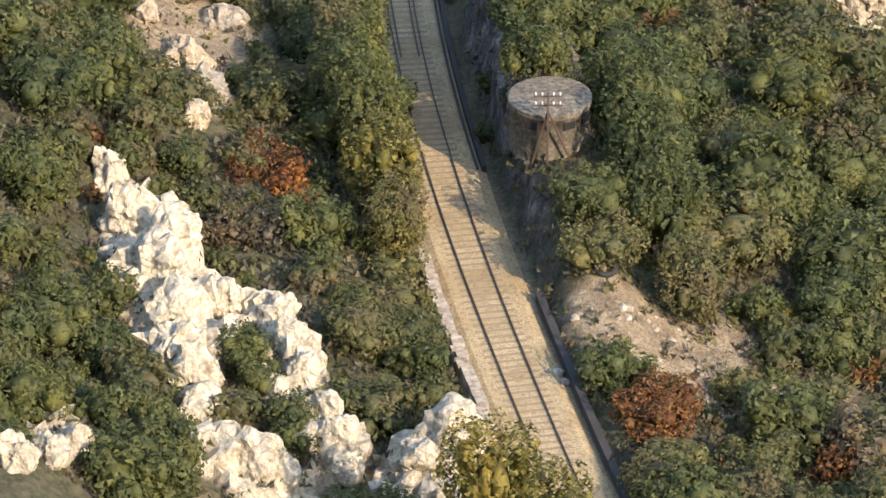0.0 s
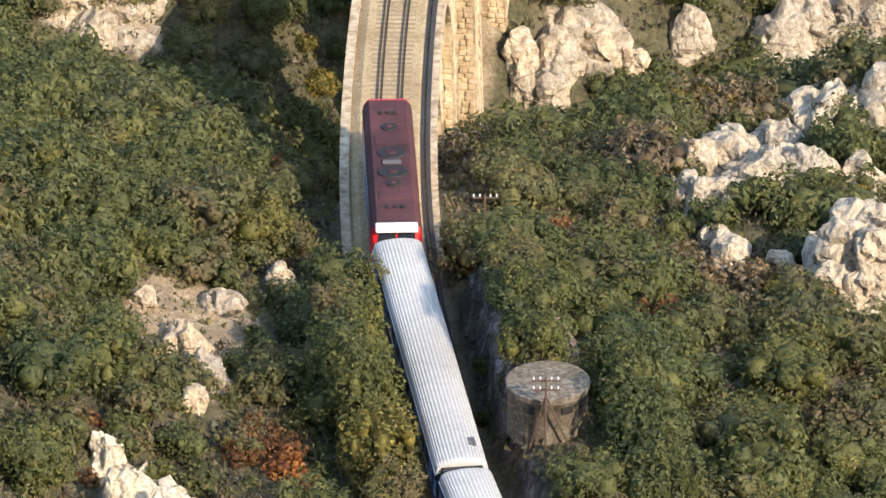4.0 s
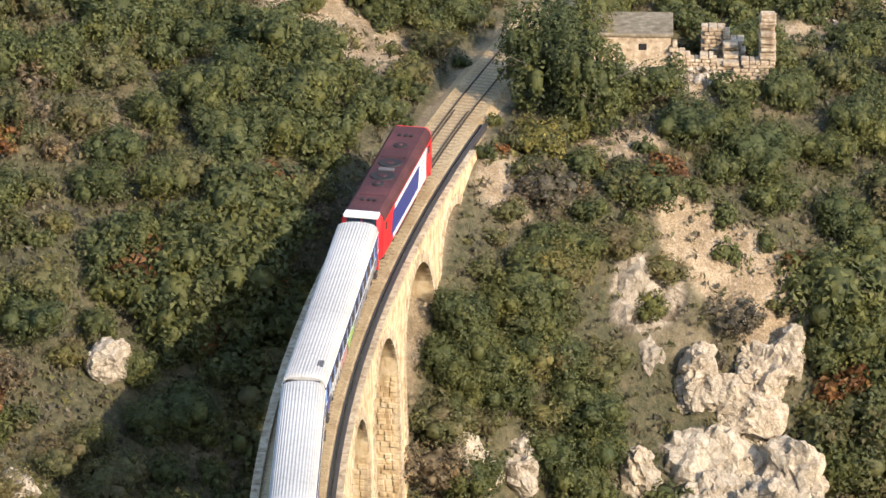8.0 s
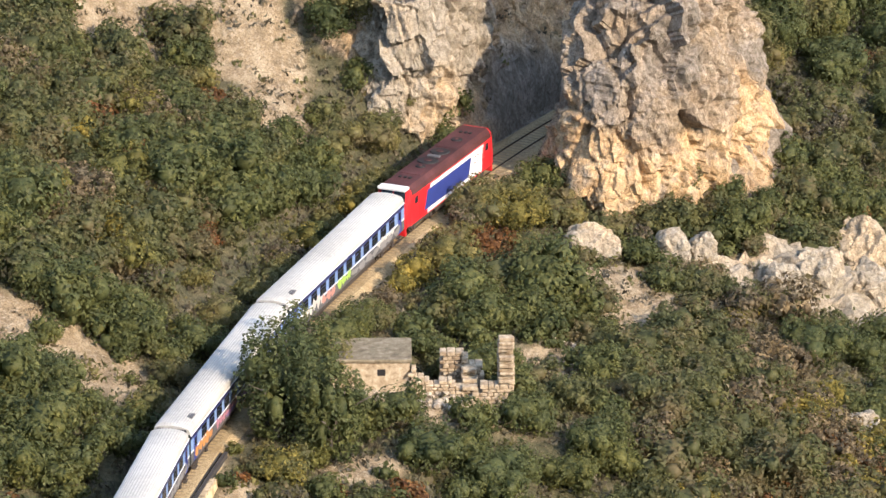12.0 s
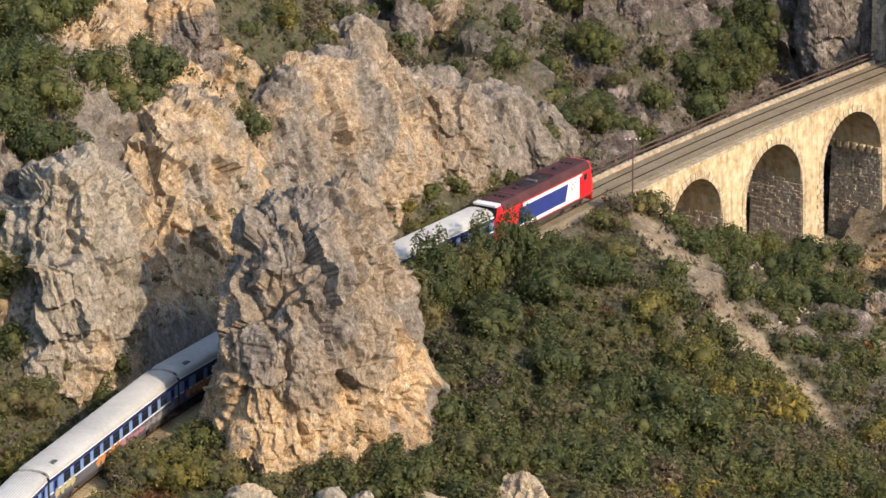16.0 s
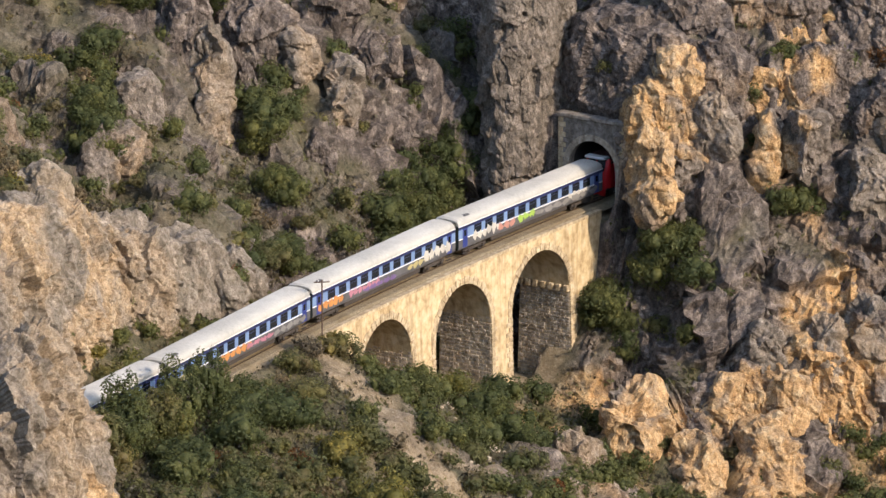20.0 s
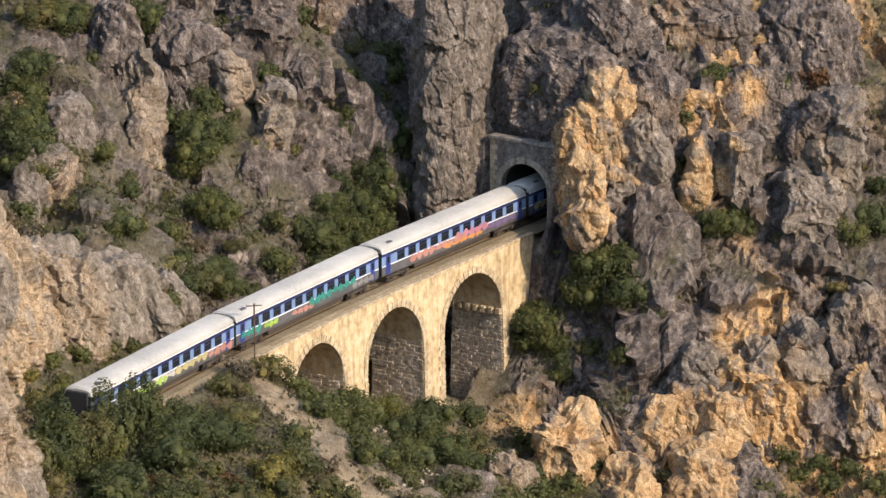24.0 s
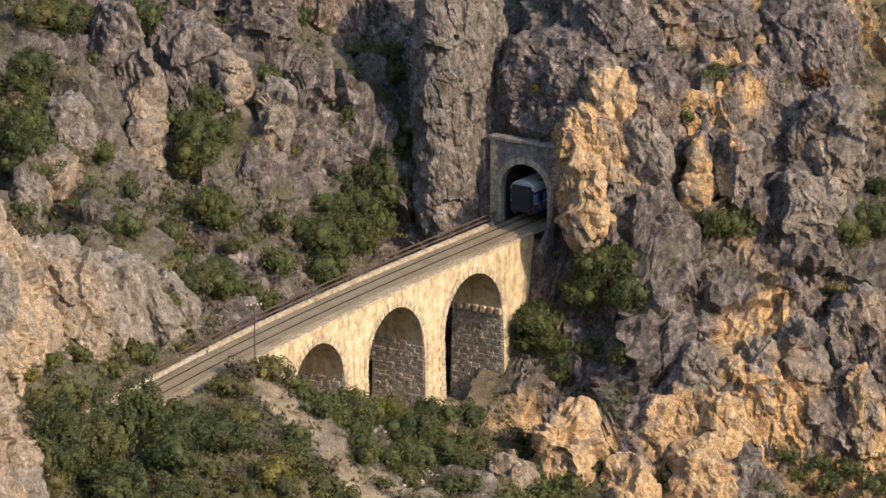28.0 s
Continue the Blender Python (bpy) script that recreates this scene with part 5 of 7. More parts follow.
grown(-15.6, 369.5, "mastic", 2, 1.00)
grown(-21.9, 365.4, "mastic", 2, 1.00)
grown(-13.8, 378.1, "oak", 1, 1.00)
grown(-24.5, 377.4, "oak", 2, 1.10)
grown(-26.4, 365.3, "oak", 2, 1.00)
grown(17.4, 409.5, "oak", 1, 1.00)
grown(25.7, 410.8, "oak", 2, 1.10)
grown(30.2, 410.6, "oak", 2, 1.20)
grown(33.3, 419.2, "oak", 2, 1.00)
grown(15.6, 395.7, "mastic", 2, 1.20)
grown(8.3, 389.4, "oak", 2, 1.00)
grown(13.1, 389.7, "oak", 2, 1.00)
grown(18.7, 406.3, "autumn", 0, 1.00)
grown(11.9, 405.1, "autumn", 0, 0.90)
grown(-4.3, 416.4, "oak", 1, 1.00)
grown(-1.0, 414.2, "oak", 2, 0.90)
grown(-8.2, 403.0, "oak", 2, 1.20)
grown(-7.0, 397.4, "oak", 2, 1.00)
grown(-12.6, 423.3, "oak", 2, 1.10)
grown(-17.7, 397.2, "mastic", 2, 1.00)
grown(-15.8, 403.0, "mastic", 2, 1.00)
grown(8.3, 428.1, "yellow", 1, 1.00)
grown(9.4, 436.0, "mastic", 1, 1.00)
grown(4.1, 429.6, "mastic", 1, 1.00)
grown(38.7, 418.4, "oak", 2, 1.10)
grown(38.7, 407.1, "oak", 2, 1.00)
grown(43.6, 463.5, "oak", 2, 1.00)
grown(49.0, 466.6, "oak", 2, 1.00)
grown(53.8, 467.7, "oak", 1, 1.00)
grown(57.2, 468.6, "oak", 1, 1.00)
grown(57.9, 443.9, "oak", 2, 1.20)
grown(62.5, 448.3, "oak", 2, 1.00)
grown(32.6, 456.2, "mastic", 2, 1.00)
grown(29.6, 451.7, "autumn", 1, 0.80)
grown(35.7, 450.1, "mastic", 2, 1.00)
grown(66.4, 496.7, "oak", 2, 1.10)
grown(70.7, 492.0, "oak", 2, 1.10)
grown(75.5, 491.0, "oak", 2, 1.10)
grown(22.4, 475.9, "oak", 1, 1.10)
grown(18.5, 479.2, "oak", 1, 1.00)
grown(26.0, 480.5, "oak", 1, 1.00)
grown(10.6, 467.6, "mastic", 1, 1.10)
grown(25.8, 470.2, "mastic", 1, 1.00)
grown(51.3, 471.1, "mastic", 1, 0.90)
grown(65.7, 557.1, "oak", 2, 1.00)
grown(66.6, 553.9, "oak", 2, 1.00)
grown(67.9, 551.8, "oak", 1, 1.10)
grown(83.7, 573.2, "oak", 2, 1.00)
grown(84.3, 569.9, "oak", 2, 1.10)
grown(86.6, 575.8, "oak", 1, 1.10)
grown(88.1, 577.7, "oak", 1, 1.00)
grown(77.3, 578.8, "oak", 2, 1.00)
grown(80.6, 579.7, "oak", 2, 1.00)
grown(75.1, 574.6, "oak", 1, 1.00)
grown(103.2, 578.4, "oak", 2, 1.10)
grown(108.1, 579.6, "oak", 2, 1.00)
grown(104.9, 578.0, "oak", 2, 1.00)
grown(100.2, 574.1, "oak", 2, 1.00)
grown(95.9, 569.2, "oak", 1, 1.10)
grown(75.1, 548.1, "mastic", 1, 1.00)
grown(85.2, 564.7, "oak", 1, 1.20)
grown(82.0, 551.4, "mastic", 2, 1.00)
grown(84.2, 551.4, "oak", 1, 1.00)
grown(78.2, 547.6, "mastic", 1, 1.00)
grown(113.9, 592.2, "oak", 2, 1.00)
grown(116.8, 595.1, "oak", 1, 1.00)
grown(91.1, 583.8, "oak", 1, 1.00)
grown(72.8, 577.8, "oak", 2, 1.00)
grown(69.4, 577.3, "mastic", 2, 1.00)
grown(100.7, 580.0, "oak", 1, 1.00)
grown(93.4, 577.6, "oak", 1, 1.00)
grown(123.1, 563.3, "oak", 2, 1.10)
grown(121.5, 563.5, "oak", 2, 1.00)
grown(125.2, 562.4, "oak", 1, 1.10)
grown(124.5, 560.7, "oak", 1, 1.00)
grown(135.2, 563.9, "oak", 2, 1.00)
grown(137.4, 563.4, "oak", 1, 1.10)
grown(117.7, 564.7, "oak", 2, 1.10)
grown(115.9, 564.2, "oak", 1, 1.10)
grown(118.9, 563.5, "oak", 1, 1.00)
grown(127.3, 558.9, "oak", 1, 1.00)
grown(128.5, 558.1, "oak", 1, 1.00)
grown(132.1, 557.6, "oak", 0, 1.20)
grown(119.4, 573.3, "mastic", 1, 1.00)
grown(121.7, 573.2, "oak", 1, 0.90)
grown(135.8, 570.9, "oak", 1, 1.10)
grown(138.3, 570.7, "autumn", 1, 1.00)
grown(143.0, 570.9, "oak", 1, 1.00)
grown(147.9, 561.7, "oak", 2, 1.00)
grown(150.7, 562.8, "oak", 2, 1.10)
grown(151.8, 565.1, "oak", 1, 1.10)
grown(147.6, 567.9, "mastic", 1, 1.00)
grown(121.8, 562.1, "mastic", 1, 1.00)
grown(118.9, 562.1, "oak", 1, 1.00)
grown(138.1, 574.9, "mastic", 1, 1.00)
grown(103.9, 550.2, "oak", 2, 1.00)
grown(98.8, 533.3, "oak", 2, 1.00)
grown(98.0, 543.6, "oak", 2, 0.90)
grown(94.3, 540.9, "oak", 1, 1.10)
grown(104.6, 537.9, "oak", 2, 0.90)
grown(93.2, 552.2, "oak", 0, 1.00)
grown(74.3, 510.6, "oak", 2, 1.10)
grown(65.7, 503.5, "oak", 2, 1.10)
grown(79.8, 517.1, "mastic", 2, 1.00)
grown(85.1, 517.7, "oak", 1, 1.10)
grown(106.0, 536.8, "oak", 1, 1.00)
grown(64.5, 516.9, "oak", 2, 0.90)
grown(96.9, 575.1, "mastic", 0, 1.20)
grown(88.8, 563.4, "mastic", 0, 1.20)
grown(94.8, 575.8, "mastic", 0, 1.10)
grown(80.9, 565.7, "mastic", 0, 1.20)
grown(71.8, 547.5, "mastic", 1, 0.80)
grown(67.1, 540.3, "mastic", 0, 1.20)
grown(130.7, 561.7, "mastic", 0, 1.20)
grown(138.8, 559.6, "mastic", 0, 1.20)
grown(143.1, 560.8, "mastic", 0, 1.20)
grown(127.6, 563.3, "mastic", 0, 1.10)
grown(128.2, 568.7, "mastic", 0, 1.00)
grown(133.8, 573.6, "mastic", 0, 1.10)
grown(118.6, 586.3, "mastic", 1, 0.80)
grown(120.2, 580.1, "mastic", 0, 1.10)
grown(146.0, 558.7, "mastic", 1, 0.80)
grown(141.3, 557.7, "mastic", 0, 1.10)
grown(24.1, 488.6, "oak", 2, 1.30)
grown(27.8, 489.3, "oak", 2, 1.30)
grown(26.5, 484.0, "oak", 2, 1.20)
grown(32.0, 494.4, "oak", 2, 1.20)
grown(34.8, 495.0, "oak", 2, 1.10)
grown(37.6, 499.8, "oak", 2, 1.10)
grown(30.0, 486.7, "oak", 1, 1.10)
grown(21.4, 478.4, "oak", 2, 1.10)
grown(23.6, 476.0, "mastic", 2, 1.10)
grown(27.1, 479.9, "mastic", 2, 1.00)
grown(21.2, 474.6, "oak", 2, 1.00)
grown(20.3, 482.0, "mastic", 2, 1.00)
grown(26.9, 472.3, "mastic", 1, 1.20)
grown(24.8, 467.3, "mastic", 2, 1.00)
grown(21.4, 464.0, "mastic", 2, 1.00)
grown(40.9, 498.3, "mastic", 1, 1.00)
grown(45.5, 506.2, "mastic", 1, 0.90)
grown(47.5, 507.6, "mastic", 1, 0.80)
grown(52.4, 511.3, "oak", 0, 1.20)
grown(33.2, 485.9, "oak", 0, 1.20)
grown(84.7, 559.2, "oak", 1, 1.10)
grown(79.7, 547.4, "oak", 1, 1.00)
grown(73.6, 546.8, "oak", 2, 0.90)
grown(79.4, 557.0, "oak", 1, 1.10)
grown(101.0, 573.6, "oak", 2, 1.10)
grown(96.6, 567.2, "oak", 2, 1.00)
grown(85.3, 563.4, "oak", 2, 1.00)
grown(69.6, 548.8, "mastic", 1, 1.00)
# Seven oaks added left of the tunnel mouth, partly standing in for gully shade.
grown(101.6, 576.0, "oak", 2, 1.00)
grown(99.5, 576.5, "oak", 1, 1.10)
grown(107.1, 580.5, "oak", 2, 0.90)
grown(109.8, 585.7, "oak", 1, 1.10)
grown(105.7, 579.5, "oak", 2, 0.90)
grown(97.9, 574.1, "oak", 1, 1.10)
grown(94.9, 569.7, "oak", 1, 1.10)
grown(108.8, 589.7, "oak", 1, 1.10)
grown(111.2, 590.2, "oak", 1, 1.00)
grown(92.6, 579.1, "oak", 1, 1.00)
grown(66.3, 571.6, "oak", 2, 1.00)
grown(81.8, 578.9, "oak", 1, 1.00)
grown(73.2, 569.2, "mastic", 1, 1.00)
grown(90.5, 573.7, "mastic", 1, 1.00)
grown(79.7, 558.0, "mastic", 1, 1.00)
grown(86.9, 561.8, "mastic", 1, 1.00)
grown(67.3, 549.9, "mastic", 1, 1.00)
grown(98.0, 581.0, "mastic", 1, 1.00)
grown(102.5, 586.9, "mastic", 1, 1.00)
grown(8.0, 387.2, "twig", 1, 0.90)
grown(10.5, 393.7, "mastic", 1, 0.99)
grown(12.2, 399.0, "mastic", 1, 0.93)
grown(14.6, 397.8, "oak", 1, 0.95)
grown(18.0, 401.1, "oak", 1, 0.94)
grown(7.1, 383.3, "mastic", 2, 1.13)
grown(10.3, 385.2, "mastic", 1, 0.91)
grown(13.6, 389.3, "mastic", 2, 1.15)
grown(16.1, 393.6, "mastic", 1, 1.15)
grown(18.5, 392.0, "mastic", 2, 0.99)
grown(22.3, 396.6, "oak", 1, 0.94)
grown(23.6, 399.1, "mastic", 1, 1.18)
grown(16.2, 397.2, "oak", 1, 0.85)
grown(12.9, 391.9, "mastic", 2, 1.10)
grown(20.3, 399.2, "mastic", 2, 0.92)
grown(28.5, 398.8, "twig", 2, 0.95)
grown(26.3, 396.0, "twig", 1, 0.93)
grown(10.4, 389.6, "mastic", 1, 0.88)
grown(6.3, 380.6, "twig", 2, 1.20)
grown(9.4, 380.9, "oak", 2, 1.08)
grown(14.3, 387.5, "mastic", 1, 1.20)
grown(19.2, 390.2, "oak", 1, 0.99)
grown(-20.6, 377.8, "oak", 2, 1.07)
grown(-18.3, 376.9, "mastic", 1, 0.97)
grown(-16.1, 379.6, "oak", 1, 1.07)
grown(-13.4, 377.7, "oak", 1, 0.89)
grown(-19.9, 380.5, "mastic", 2, 0.93)
grown(-10.3, 376.8, "oak", 2, 1.15)
grown(-20.9, 389.8, "mastic", 1, 1.18)
grown(-18.9, 386.4, "mastic", 1, 0.86)
grown(-10.4, 393.1, "mastic", 2, 0.88)
grown(32.4, 458.5, "mastic", 2, 1.10)
grown(35.5, 456.3, "yellow", 2, 1.10)
grown(38.8, 459.1, "mastic", 2, 1.10)
grown(29.4, 447.3, "mastic", 2, 1.20)
grown(33.2, 450.5, "autumn", 2, 0.90)
grown(36.8, 451.0, "mastic", 2, 1.00)
grown(26.6, 443.8, "yellow", 1, 1.30)
grown(-3.6, 294.0, "oak", 2, 0.9)
grown(-5.6, 290.0, "oak", 3, 0.9)
grown(-4.6, 299.5, "oak", 3, 0.8)
grown(-6.0, 305.0, "oak", 2, 0.9)
grown(-3.6, 283.0, "mastic", 2, 0.8)
grown(14.6, 411.6, "oak", 3, 1.25)
grown(18.2, 410.2, "oak", 3, 1.2)
grown(18.0, 405.4, "oak", 1, 1.1)
grown(5.2, 292.5, "oak", 2, 0.85)
grown(4.0, 298.0, "mastic", 2, 0.8)
grown(59.4, 496.0, "mastic", 2, 1.00)
grown(62.1, 500.2, "oak", 3, 0.95)
grown(64.8, 503.2, "mastic", 3, 0.95)
grown(67.2, 506.4, "oak", 3, 0.95)
grown(70.0, 509.4, "oak", 3, 0.95)
grown(72.8, 512.3, "oak", 2, 1.00)
grown(75.8, 515.1, "mastic", 2, 0.80)
grown(66.4, 499.2, "oak", 2, 1.10)
grown(72.0, 505.1, "oak", 2, 1.20)
grown(77.5, 511.2, "oak", 2, 1.10)
grown(4.9, 242.3, "yellow", 3, 1.2)
grown(2.4, 243.5, "yellow", 3, 1.1)
grown(10.4, 260.5, "autumn", 2, 0.85)
grown(20.8, 481.5, "oak", 2, 1.02)
grown(18.0, 483.2, "mastic", 2, 1.07)
grown(13.9, 484.1, "oak", 2, 1.06)
grown(9.3, 486.7, "oak", 2, 1.19)
grown(23.6, 484.3, "oak", 2, 1.28)
grown(19.5, 486.2, "mastic", 2, 1.14)
grown(15.8, 487.6, "oak", 2, 1.33)
grown(12.4, 490.2, "mastic", 2, 1.10)
grown(25.8, 487.7, "oak", 2, 1.23)
grown(20.9, 490.9, "oak", 2, 1.25)
grown(17.9, 493.6, "oak", 2, 1.15)
grown(15.7, 495.0, "mastic", 2, 0.99)
grown(27.1, 492.5, "oak", 2, 0.96)
grown(25.2, 494.3, "oak", 2, 1.16)
grown(21.0, 495.5, "oak", 2, 1.32)
grown(17.7, 498.2, "oak", 2, 1.07)
grown(26.6, 498.3, "oak", 2, 1.35)
grown(23.5, 498.7, "mastic", 2, 0.96)
grown(20.5, 502.4, "oak", 2, 1.13)
grown(29.7, 500.6, "oak", 2, 1.27)
grown(26.1, 502.9, "oak", 2, 1.20)
grown(23.6, 506.0, "mastic", 2, 1.10)
grown(31.3, 503.9, "oak", 2, 1.13)
grown(28.7, 508.6, "mastic", 2, 1.33)
grown(25.9, 509.8, "oak", 2, 1.07)
grown(34.9, 507.7, "mastic", 2, 1.28)
grown(31.9, 510.4, "mastic", 2, 1.30)
grown(27.8, 512.7, "oak", 2, 0.98)
grown(37.8, 511.9, "oak", 2, 1.25)
grown(33.5, 514.2, "oak", 2, 1.28)
grown(29.9, 516.9, "oak", 2, 1.33)
grown(15.3, 413.7, "oak", 3, 1.10)
grown(17.3, 419.2, "oak", 3, 1.05)
grown(18.9, 423.9, "mastic", 2, 1.10)
grown(20.6, 428.5, "oak", 2, 1.10)
grown(22.2, 433.2, "mastic", 2, 0.90)
grown(5.6, 414.7, "mastic", 1, 1.20)
grown(7.2, 420.5, "mastic", 2, 0.80)
grown(9.2, 426.3, "oak", 2, 0.90)
grown(11.4, 432.0, "mastic", 2, 0.90)
grown(13.8, 437.6, "mastic", 1, 1.20)
grown(16.2, 443.2, "mastic", 1, 1.20)
grown(18.6, 448.8, "yellow", 1, 1.20)
grown(23.8, 438.1, "twig", 1, 0.97)
grown(15.2, 441.0, "mastic", 1, 1.11)
grown(25.5, 441.5, "yellow", 1, 0.91)
grown(16.4, 444.6, "twig", 1, 1.23)
grown(26.5, 444.5, "twig", 1, 0.94)
grown(18.6, 449.6, "oak", 1, 0.92)
grown(29.1, 449.0, "twig", 1, 1.22)
grown(20.3, 452.9, "mastic", 1, 1.05)
grown(30.8, 452.5, "mastic", 1, 1.04)
grown(22.5, 456.6, "yellow", 1, 1.21)
grown(31.6, 454.9, "twig", 1, 1.07)
grown(23.4, 459.4, "mastic", 1, 1.20)
grown(33.5, 458.2, "oak", 1, 0.97)
grown(25.3, 463.2, "mastic", 1, 0.95)
grown(35.7, 462.6, "mastic", 1, 1.09)
grown(55.9, 492.5, "oak", 3, 1.1)
grown(58.4, 495.6, "mastic", 3, 1.1)
grown(60.9, 498.6, "oak", 3, 1.1)
grown(13.6, 392.8, "oak", 2, 1.25)
grown(10.7, 387.7, "oak", 2, 1.09)
grown(17.5, 388.9, "oak", 2, 1.17)
grown(14.6, 385.7, "oak", 2, 0.88)
grown(16.6, 384.9, "oak", 2, 0.95)
grown(8.3, 385.1, "oak", 2, 0.72)
grown(15.5, 390.6, "oak", 2, 1.03)
grown(8.2, 273.6, "mastic", 2, 0.90)
grown(7.7, 277.5, "oak", 2, 0.90)
grown(5.2, 289.1, "oak", 2, 0.90)
grown(4.6, 292.4, "oak", 2, 0.85)
grown(4.1, 296.3, "mastic", 2, 0.80)
grown(11.4, 277.7, "oak", 3, 1.00)
grown(10.7, 282.5, "oak", 3, 1.10)
grown(10.1, 287.3, "oak", 3, 1.10)
grown(13.0, 273.0, "mastic", 3, 0.90)
grown(0.4, 259.2, "mastic", 1, 1.13)
grown(-0.4, 262.2, "mastic", 1, 0.97)
grown(-0.9, 265.1, "oak", 1, 1.15)
grown(-1.7, 268.1, "mastic", 1, 1.08)
grown(-2.1, 271.1, "mastic", 1, 1.16)
grown(-2.6, 274.1, "mastic", 1, 1.16)
grown(-3.4, 277.0, "oak", 1, 1.00)
grown(4.6, 290.5, "oak", 1, 1.09)
grown(4.1, 294.3, "oak", 1, 1.02)
grown(3.6, 298.2, "oak", 1, 1.19)
grown(3.1, 302.1, "oak", 1, 1.17)
grown(-13.0, 374.9, "oak", 2, 0.85)
grown(-11.4, 373.0, "oak", 1, 1.13)
grown(-8.8, 376.7, "oak", 1, 0.95)
grown(-8.4, 374.7, "oak", 1, 0.90)
grown(-9.9, 371.7, "oak", 1, 1.13)
grown(-11.8, 369.8, "oak", 2, 0.85)
grown(-7.6, 373.6, "oak", 1, 0.90)
grown(-6.8, 371.6, "oak", 1, 0.81)
grown(12.8, 392.3, "oak", 2, 1.03)
grown(9.6, 389.4, "oak", 2, 0.88)
grown(8.7, 386.5, "oak", 2, 0.87)
grown(11.9, 386.9, "oak", 2, 0.87)
grown(16.3, 389.1, "oak", 2, 0.88)
grown(17.9, 387.7, "oak", 2, 0.88)
grown(17.4, 385.5, "oak", 1, 1.16)
grown(15.7, 396.2, "oak", 1, 1.17)
grown(12.1, 377.4, "oak", 2, 0.87)
grown(14.9, 376.7, "oak", 2, 0.87)
grown(8.5, 372.5, "oak", 2, 0.86)
grown(4.8, 327.0, "oak", 1, 1.20)
grown(8.8, 324.5, "oak", 2, 0.87)
grown(12.1, 323.1, "oak", 1, 1.19)
grown(3.1, 371.1, "oak", 1, 1.13)
grown(-16.7, 371.9, "mastic", 2, 0.85)
grown(-14.4, 371.1, "mastic", 2, 0.85)
grown(-18.6, 369.7, "mastic", 2, 0.85)
grown(-15.5, 367.8, "mastic", 2, 0.85)
grown(-20.3, 365.6, "mastic", 2, 0.84)
grown(-24.1, 366.7, "mastic", 2, 0.84)
grown(-19.9, 320.9, "mastic", 1, 1.18)
grown(-26.2, 363.0, "mastic", 1, 1.11)
grown(-12.1, 366.7, "mastic", 2, 0.84)
grown(-16.6, 364.2, "mastic", 2, 0.84)
grown(-8.0, 368.9, "yellow", 1, 0.90)
grown(-9.1, 370.4, "yellow", 0, 1.27)
grown(-18.2, 420.5, "oak", 2, 0.92)
grown(-14.6, 423.7, "oak", 1, 1.23)
grown(-11.7, 423.1, "oak", 1, 1.23)
grown(-9.9, 410.7, "oak", 2, 0.90)
grown(-7.0, 406.3, "oak", 2, 0.90)
grown(-10.2, 403.2, "oak", 2, 0.89)
grown(-8.2, 398.9, "oak", 2, 0.88)
grown(-12.9, 400.1, "oak", 2, 0.89)
grown(-15.2, 394.9, "oak", 2, 0.88)
grown(-12.0, 391.8, "oak", 2, 0.87)
grown(-16.3, 390.9, "oak", 2, 0.87)
grown(-2.6, 415.2, "oak", 1, 1.21)
grown(-1.8, 420.3, "oak", 1, 0.98)
grown(28.7, 413.6, "oak", 2, 0.92)
grown(32.0, 413.6, "oak", 2, 0.92)
grown(36.3, 414.6, "oak", 2, 0.92)
grown(39.8, 417.4, "oak", 2, 0.93)
grown(27.5, 408.1, "oak", 1, 1.20)
grown(31.7, 407.9, "oak", 2, 0.91)
grown(36.7, 409.2, "oak", 2, 0.92)
grown(8.7, 389.8, "oak", 2, 0.88)
grown(11.5, 391.7, "oak", 2, 0.88)
grown(7.5, 386.7, "oak", 2, 0.87)
grown(14.0, 395.6, "oak", 2, 0.88)
grown(16.9, 397.4, "oak", 2, 0.89)
grown(-2.6, 277.1, "mastic", 3, 0.90)
grown(-3.1, 282.2, "yellow", 3, 1.02)
grown(-4.1, 287.1, "oak", 3, 1.00)
grown(-4.7, 292.2, "oak", 3, 1.00)
grown(-5.5, 297.2, "mastic", 3, 0.90)
grown(3.6, 290.2, "oak", 0, 1.02)
grown(2.6, 294.1, "oak", 0, 1.17)
grown(2.4, 290.7, "oak", 0, 0.96)
grown(-10.2, 263.4, "oak", 1, 0.92)
grown(-9.2, 260.9, "oak", 1, 0.92)
grown(-7.5, 256.4, "oak", 1, 0.99)
grown(-15.1, 279.3, "oak", 0, 1.32)
grown(-13.7, 282.2, "oak", 1, 1.06)
grown(-20.2, 266.0, "oak", 1, 1.01)
grown(-17.2, 262.8, "oak", 1, 1.00)
grown(-18.8, 259.4, "oak", 1, 1.00)
grown(-4.8, 269.7, "oak", 1, 0.85)
grown(-9.6, 284.0, "autumn", 1, 0.98)
grown(-8.3, 281.6, "autumn", 1, 0.88)
grown(-10.7, 282.3, "autumn", 1, 0.71)
grown(-7.1, 280.6, "autumn", 0, 1.33)
grown(-3.1, 269.1, "mastic", 1, 1.02)
grown(-1.9, 265.4, "mastic", 1, 0.85)
grown(-4.8, 266.6, "mastic", 1, 0.85)
grown(-10.0, 277.2, "mastic", 1, 1.05)
grown(-11.4, 274.2, "mastic", 0, 1.31)
grown(94.7, 537.2, "oak", 2, 0.98)
grown(100.1, 540.4, "oak", 2, 1.23)
grown(103.3, 540.1, "oak", 2, 1.09)
grown(109.0, 556.4, "oak", 1, 1.16)
grown(116.8, 564.7, "oak", 2, 1.13)
grown(118.3, 563.4, "oak", 2, 0.82)
